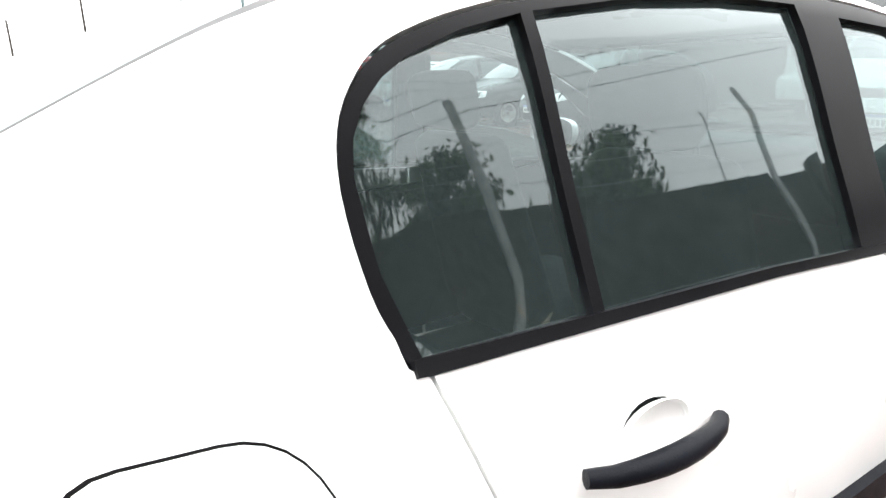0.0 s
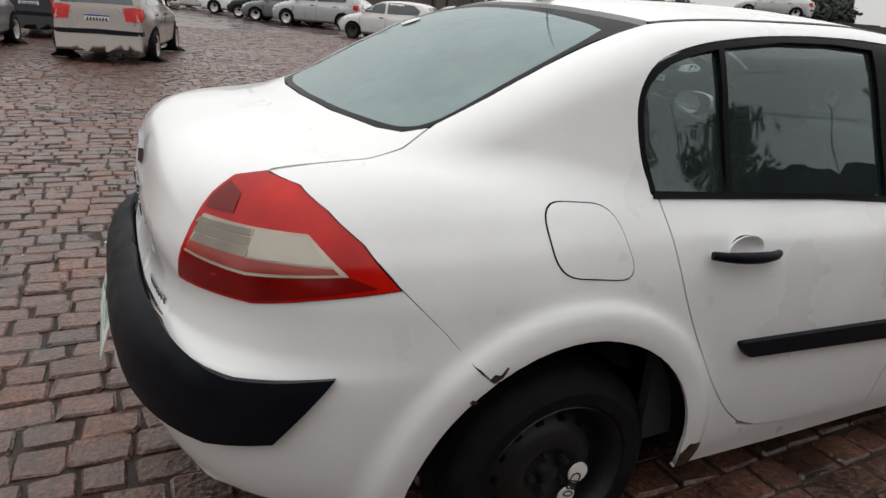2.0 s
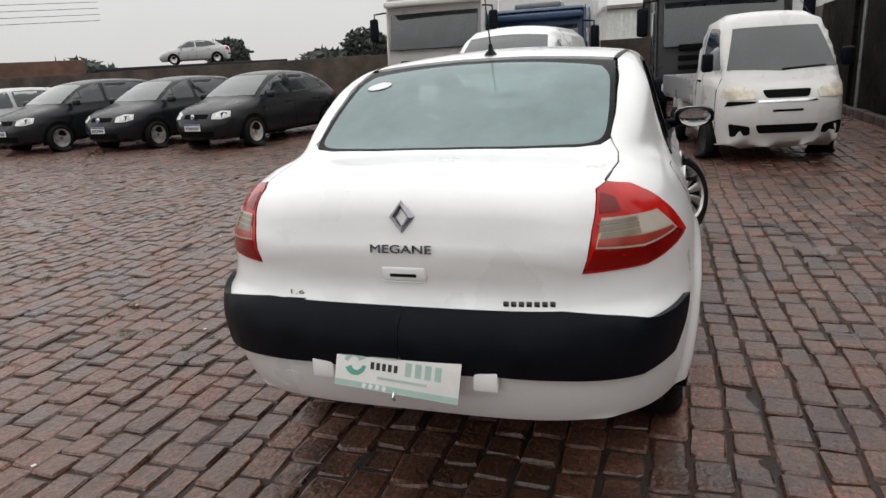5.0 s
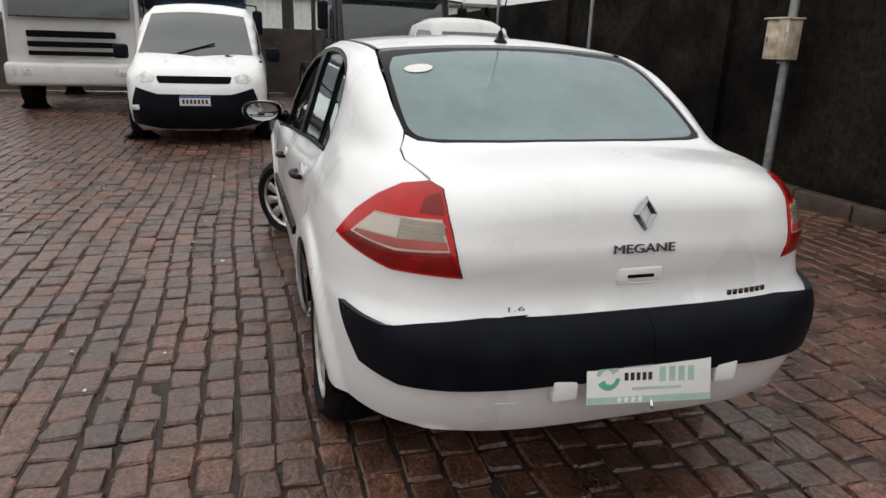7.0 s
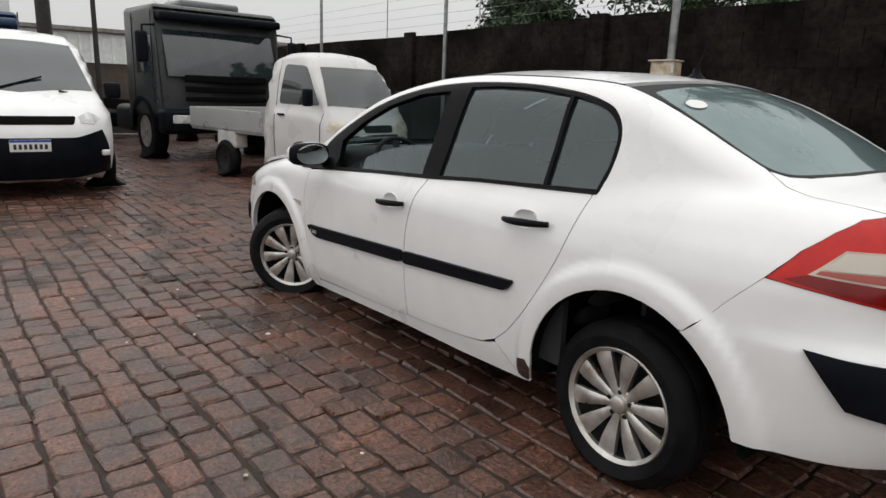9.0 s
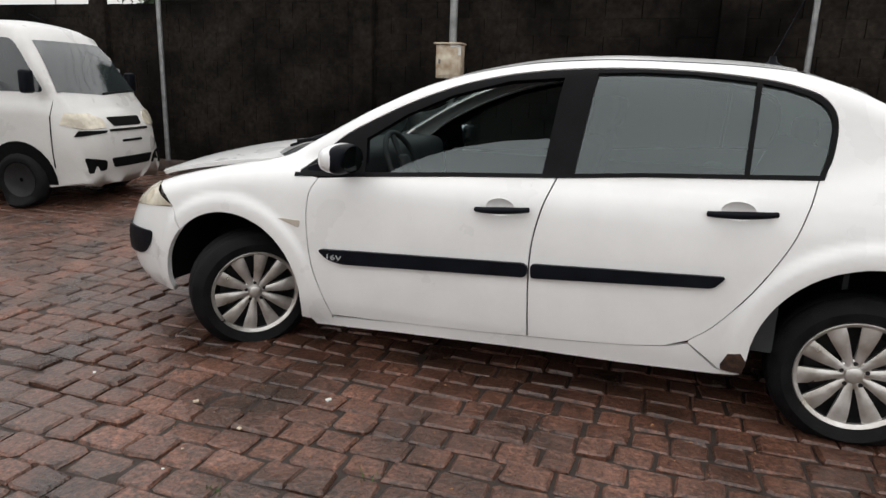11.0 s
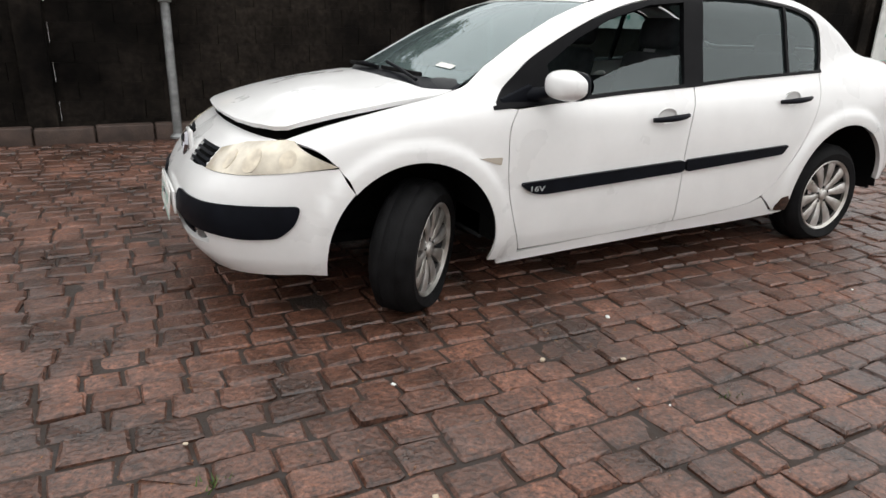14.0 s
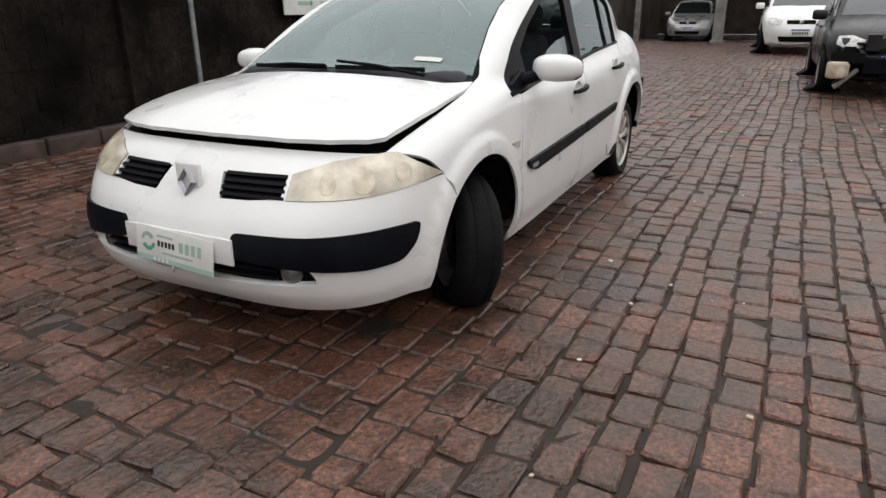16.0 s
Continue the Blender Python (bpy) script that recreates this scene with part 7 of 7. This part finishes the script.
for i in range(9000):
    x, y = r.uniform(-20, -12.7), r.uniform(-8.5, -4.5)
    z = 0.1 + 0.16 * min(1.6, -4.4 - y)
    hgt, a = r.uniform(0.05, 0.16), r.uniform(0, 6.28)
    k = len(V)
    V += [(x - 0.008 * math.cos(a), y - 0.008 * math.sin(a), z), (x + 0.008 * math.cos(a), y + 0.008 * math.sin(a), z), (x + r.normal(0, 0.03), y + r.normal(0, 0.03), z + hgt)]
    F.append((k, k + 1, k + 2))
tagged(mesh_ob("grass", V, F, GRASS, None, "", False), "short green grass on the verge", "grass", kind="stuff")
bank = box(7.4, 4.2, 0.5, (-16.3, -6.5, 0.05), 0.05)
for v in bank.verts:
    if v.co.z > 0.1:
        v.co.z = 0.1 + 0.16 * min(1.6, max(0, -4.4 - v.co.y))
tagged(part("verge_bank", bank, GRASS), "grassy earth bank beside the paving", "verge", kind="structure")
for i, (x, y) in enumerate(((-14.2, -5.9), (-16.5, -6.2), (-18.6, -6.0))):
    sb = thing("shrub", (x, y, 0.3), "low reddish-green shrub on the verge", "shrub")
    V, F = leaves(1500, np.array([0.55, 0.5, 0.3]), 0.07, 70 + i)
    mesh_ob("foliage", [v + np.array([0, 0, 0.45]) for v in V], F, LEAF, sb, "", False)
    part("stem", tube([(0, 0, 0), (0.05, 0, 0.4)], 0.03, 6), BARK, sb)
hy = thing("red_cabinet", (-17.2, -4.0, 0), "red metal cabinet on a masonry plinth", "cabinet")
part("plinth", box(0.6, 0.5, 0.8, (0, 0, 0.4), 0.02), CONCRETE, hy)
part("cabinet", box(0.7, 0.4, 0.9, (0, 0, 1.25), 0.03), BRICK_RED, hy)
cn = thing("traffic_cone", (-15.6, -4.0, 0), "orange traffic cone by the verge", "cone")
part("cone", lathe([(0.15, 0.03), (0.03, 0.55), (0.0, 0.56)], 20, "z"), CONE, cn, "", 50)
part("base", box(0.36, 0.36, 0.03, (0, 0, 0.015), 0.01), CONE, cn)
ty = thing("tyre_pile", (-14.7, -4.15, 0), "old black tyre lying on the verge", "tyre")
part("tyre", lathe([(0.2, 0.02), (0.3, 0.0), (0.33, 0.1), (0.3, 0.2), (0.2, 0.18)], 28, "z"), RUBBER, ty, "", 50)


def board(at, w, h, label):
    """A dealer's board with rows of unreadable green print."""
    s = thing("sign_board", at, label, "sign")
    part("panel", box(w, 0.03, h, (0, 0, 0), 0.004), WHITE_BOARD, s)
    r = random.Random(2)
    rows = int(h / 0.22)
    for j in range(rows):
        for i in range(max(1, int(w / 0.5))):
            x, z = -w / 2 + 0.25 + i * 0.5, h / 2 - 0.12 - j * 0.22
            part("print_bar", box(0.24, 0.004, 0.05, (x + (0.1 if j % 2 else 0), 0.017, z)), PLATE_PALE, s)
            part("print_mark", lathe([(0.0, 0.004), (0.035, 0.003)], 12), PLATE_GREEN, s).matrix_local = pose(x - 0.17 + (0.1 if j % 2 else 0), 0.016, z)
    return s


board((-4.05, -4.27, 1.78), 1.15, 1.15, "white board with small green print on the wall")
board((-11.0, -4.27, 1.3), 2.7, 1.35, "wide white board with rows of green print")
# the wrecked black car
wk = vehicle("hatchback", "black", (-9.3, 3.05, 0), 3, "wrecked black car with a torn-off front", "car", "", (1.1, 1.05, 1.12))
r = random.Random(5)
for i in range(16):
    m = (STEEL, DARK, BLACK_PLASTIC, GALV)[i % 4]
    part("torn_panel", box(r.uniform(0.05, 0.3), r.uniform(0.1, 0.4), r.uniform(0.03, 0.2), (1.92 + r.uniform(-0.05, 0.12), r.uniform(-0.75, 0.75), r.uniform(0.25, 0.7)), 0.01, rot=Matrix.Rotation(r.uniform(-1, 1), 4, "XYZ"[i % 3])), m, wk, "twisted black and grey front end scrap")
part("torn_block", box(0.16, 0.24, 0.2, (2.1, -0.68, 0.36), 0.03, rot=Matrix.Rotation(0.5, 4, "Z")), CREAM_BOX, wk, "torn beige foam block")
# litter and weeds between the stones
r = random.Random(9)
for i in range(70):
    x, y = r.uniform(-4.5, 4.5), r.uniform(1.2, 4.5) if i % 3 else r.uniform(-3.8, -1.2)
    s_ = r.uniform(0.006, 0.02)
    b = box(s_ * 1.4, s_, s_ * 0.5, (0, 0, 0), s_ * 0.12, 1)
    o = part("pebble", b, (CONCRETE, WHITE_BOARD, CREAM_BOX)[i % 3])
    o.matrix_world = pose(x, y, 0.004, 0, 0, r.uniform(0, 180))
    tagged(o, "small pale stone chip on the setts", "pebble", "stone chips")
V, F = [], []
r = np.random.RandomState(12)
for c in range(110):
    cx, cy = r.uniform(-3, 5.5), r.uniform(1.6, 6)
    for i in range(r.randint(6, 26)):
        a, l = r.uniform(0, 6.28), r.uniform(0.012, 0.04)
        x, y = cx + r.normal(0, 0.03), cy + r.normal(0, 0.012)
        k = len(V)
        V += [(x - 0.003, y, -0.012), (x + 0.003, y, -0.012), (x + l * math.cos(a) * 0.7, y + l * math.sin(a) * 0.7, -0.012 + l)]
        F.append((k, k + 1, k + 2))
tagged(mesh_ob("weeds", V, F, GRASS, None, "", False), "tiny green weeds in the joints", "weeds", kind="stuff")

r = np.random.RandomState(21)
for name, material, count, size, lift, words, kind_ in (("leaf_litter", LITTER, 5200, 0.006, -0.004, "tiny brown leaf flakes and straw in the joints", "litter"), ("grit", CONCRETE, 2600, 0.0035, 0.002, "fine pale grit scattered over the setts", "grit")):
    V, F = [], []
    for i in range(count):
        x, y = r.uniform(-5, 6), r.uniform(-4, 6.5)
        if abs(y) < 0.9 and abs(x) < 2.3:
            continue
        a, l, w = r.uniform(0, 6.28), size * r.uniform(0.5, 1.8), size * r.uniform(0.25, 0.6)
        d, e = np.array([math.cos(a), math.sin(a), r.normal(0, 0.2)]) * l, np.array([-math.sin(a), math.cos(a), r.normal(0, 0.2)]) * w
        c = np.array([x, y, lift + r.uniform(0, 0.004)])
        k = len(V)
        V += [c - d, c - e, c + d, c + e, c + np.array([0, 0, w])]
        F += [(k, k + 1, k + 4), (k + 1, k + 2, k + 4), (k + 2, k + 3, k + 4), (k + 3, k, k + 4)]
    tagged(mesh_ob(name, V, F, material, None, "", False), words, kind_, kind="stuff")

saloon()

# ---------- paving and wall blocks, piece by piece ----------
near = lambda x, y: -1.6 < x < 1.5 and 1.2 < y < 3.6
paving = thing("paving", (0, 0, 0), "wet reddish-brown stone setts laid in courses", "paving", kind="structure")
for x0, x1, y0, y1 in ((-9, 14, -4.2, 12), (-24, -9, -4.2, 4.5), (-7, 14, 12, 24)):
    bed = mesh_ob("joint_bed", [(x0, y0, -0.015), (x1, y0, -0.015), (x1, y1, -0.015), (x0, y1, -0.015)], [(0, 1, 2, 3)], JOINT, paving, "dark wet soil between the stones", False)
V = sett_field(-24, 14, -4.18, 24, laid, 5)
mid = V.reshape(-1, 24, 3)[:, 16:].mean(1)
singles = [i for i in range(len(mid)) if near(mid[i, 0], mid[i, 1])][:300]
quads = [(a + i, a + (i + 1) % 8, a + 8 + (i + 1) % 8, a + 8 + i) for a in (0, 8) for i in range(8)]
cap = tuple(range(16, 24))
others = np.delete(np.arange(len(mid)), singles)
rest_v = V.reshape(-1, 24, 3)[others].reshape(-1, 3)
base = np.arange(len(others))[:, None, None] * 24
rest_f = (base + np.array(quads)[None]).reshape(-1, 4).tolist() + (base[:, 0] + np.array(cap)[None]).tolist()
rest = mesh_ob("setts", rest_v, rest_f, SETT, paving, "many small wet stone setts", False)
tagged(rest, kind="stuff")
for i in singles:
    o = mesh_ob("sett", V[i * 24:i * 24 + 24] - mid[i], quads + [cap], SETT, paving, "", False)
    o.location = mid[i]
block_mesh = {}
singles = [q for q in BLOCKS if 0.2 < q[0] < 8 and q[2] < 2.0][:290]
rest_b = [q for q in BLOCKS if q not in singles]


def block(l, h):
    key = (round(l, 3), round(h, 3))
    if key not in block_mesh:
        b = box(key[0] - 0.001, 0.06, key[1] - 0.001, (0, 0, 0), 0.0015, 1)
        me = bpy.data.meshes.new("block")
        b.to_mesh(me)
        b.free()
        me.materials.append(WALL)
        block_mesh[key] = me
    return block_mesh[key]


for x, l, z, h, out in singles:
    o = new("block", block(l, h))
    o.location = (x + l / 2, -4.43 + out * 0.5, z + h / 2)
    o.parent = wall
VB, FB = [], []
for x, l, z, h, out in rest_b:
    k = len(VB)
    y1, y0 = -4.40 + out, -4.46
    a, b, c, d = x + 0.001, x + l - 0.001, z + 0.001, z + h - 0.001
    VB += [(a, y1, c), (b, y1, c), (b, y1, d), (a, y1, d), (a, y0, c), (b, y0, c), (b, y0, d), (a, y0, d)]
    FB += [(k, k + 3, k + 2, k + 1), (k, k + 1, k + 5, k + 4), (k + 1, k + 2, k + 6, k + 5), (k + 2, k + 3, k + 7, k + 6), (k + 3, k, k + 4, k + 7)]
o = mesh_ob("blocks", VB, FB, WALL, wall, "", False)
tagged(o, "dark rough wall blocks", kind="stuff")
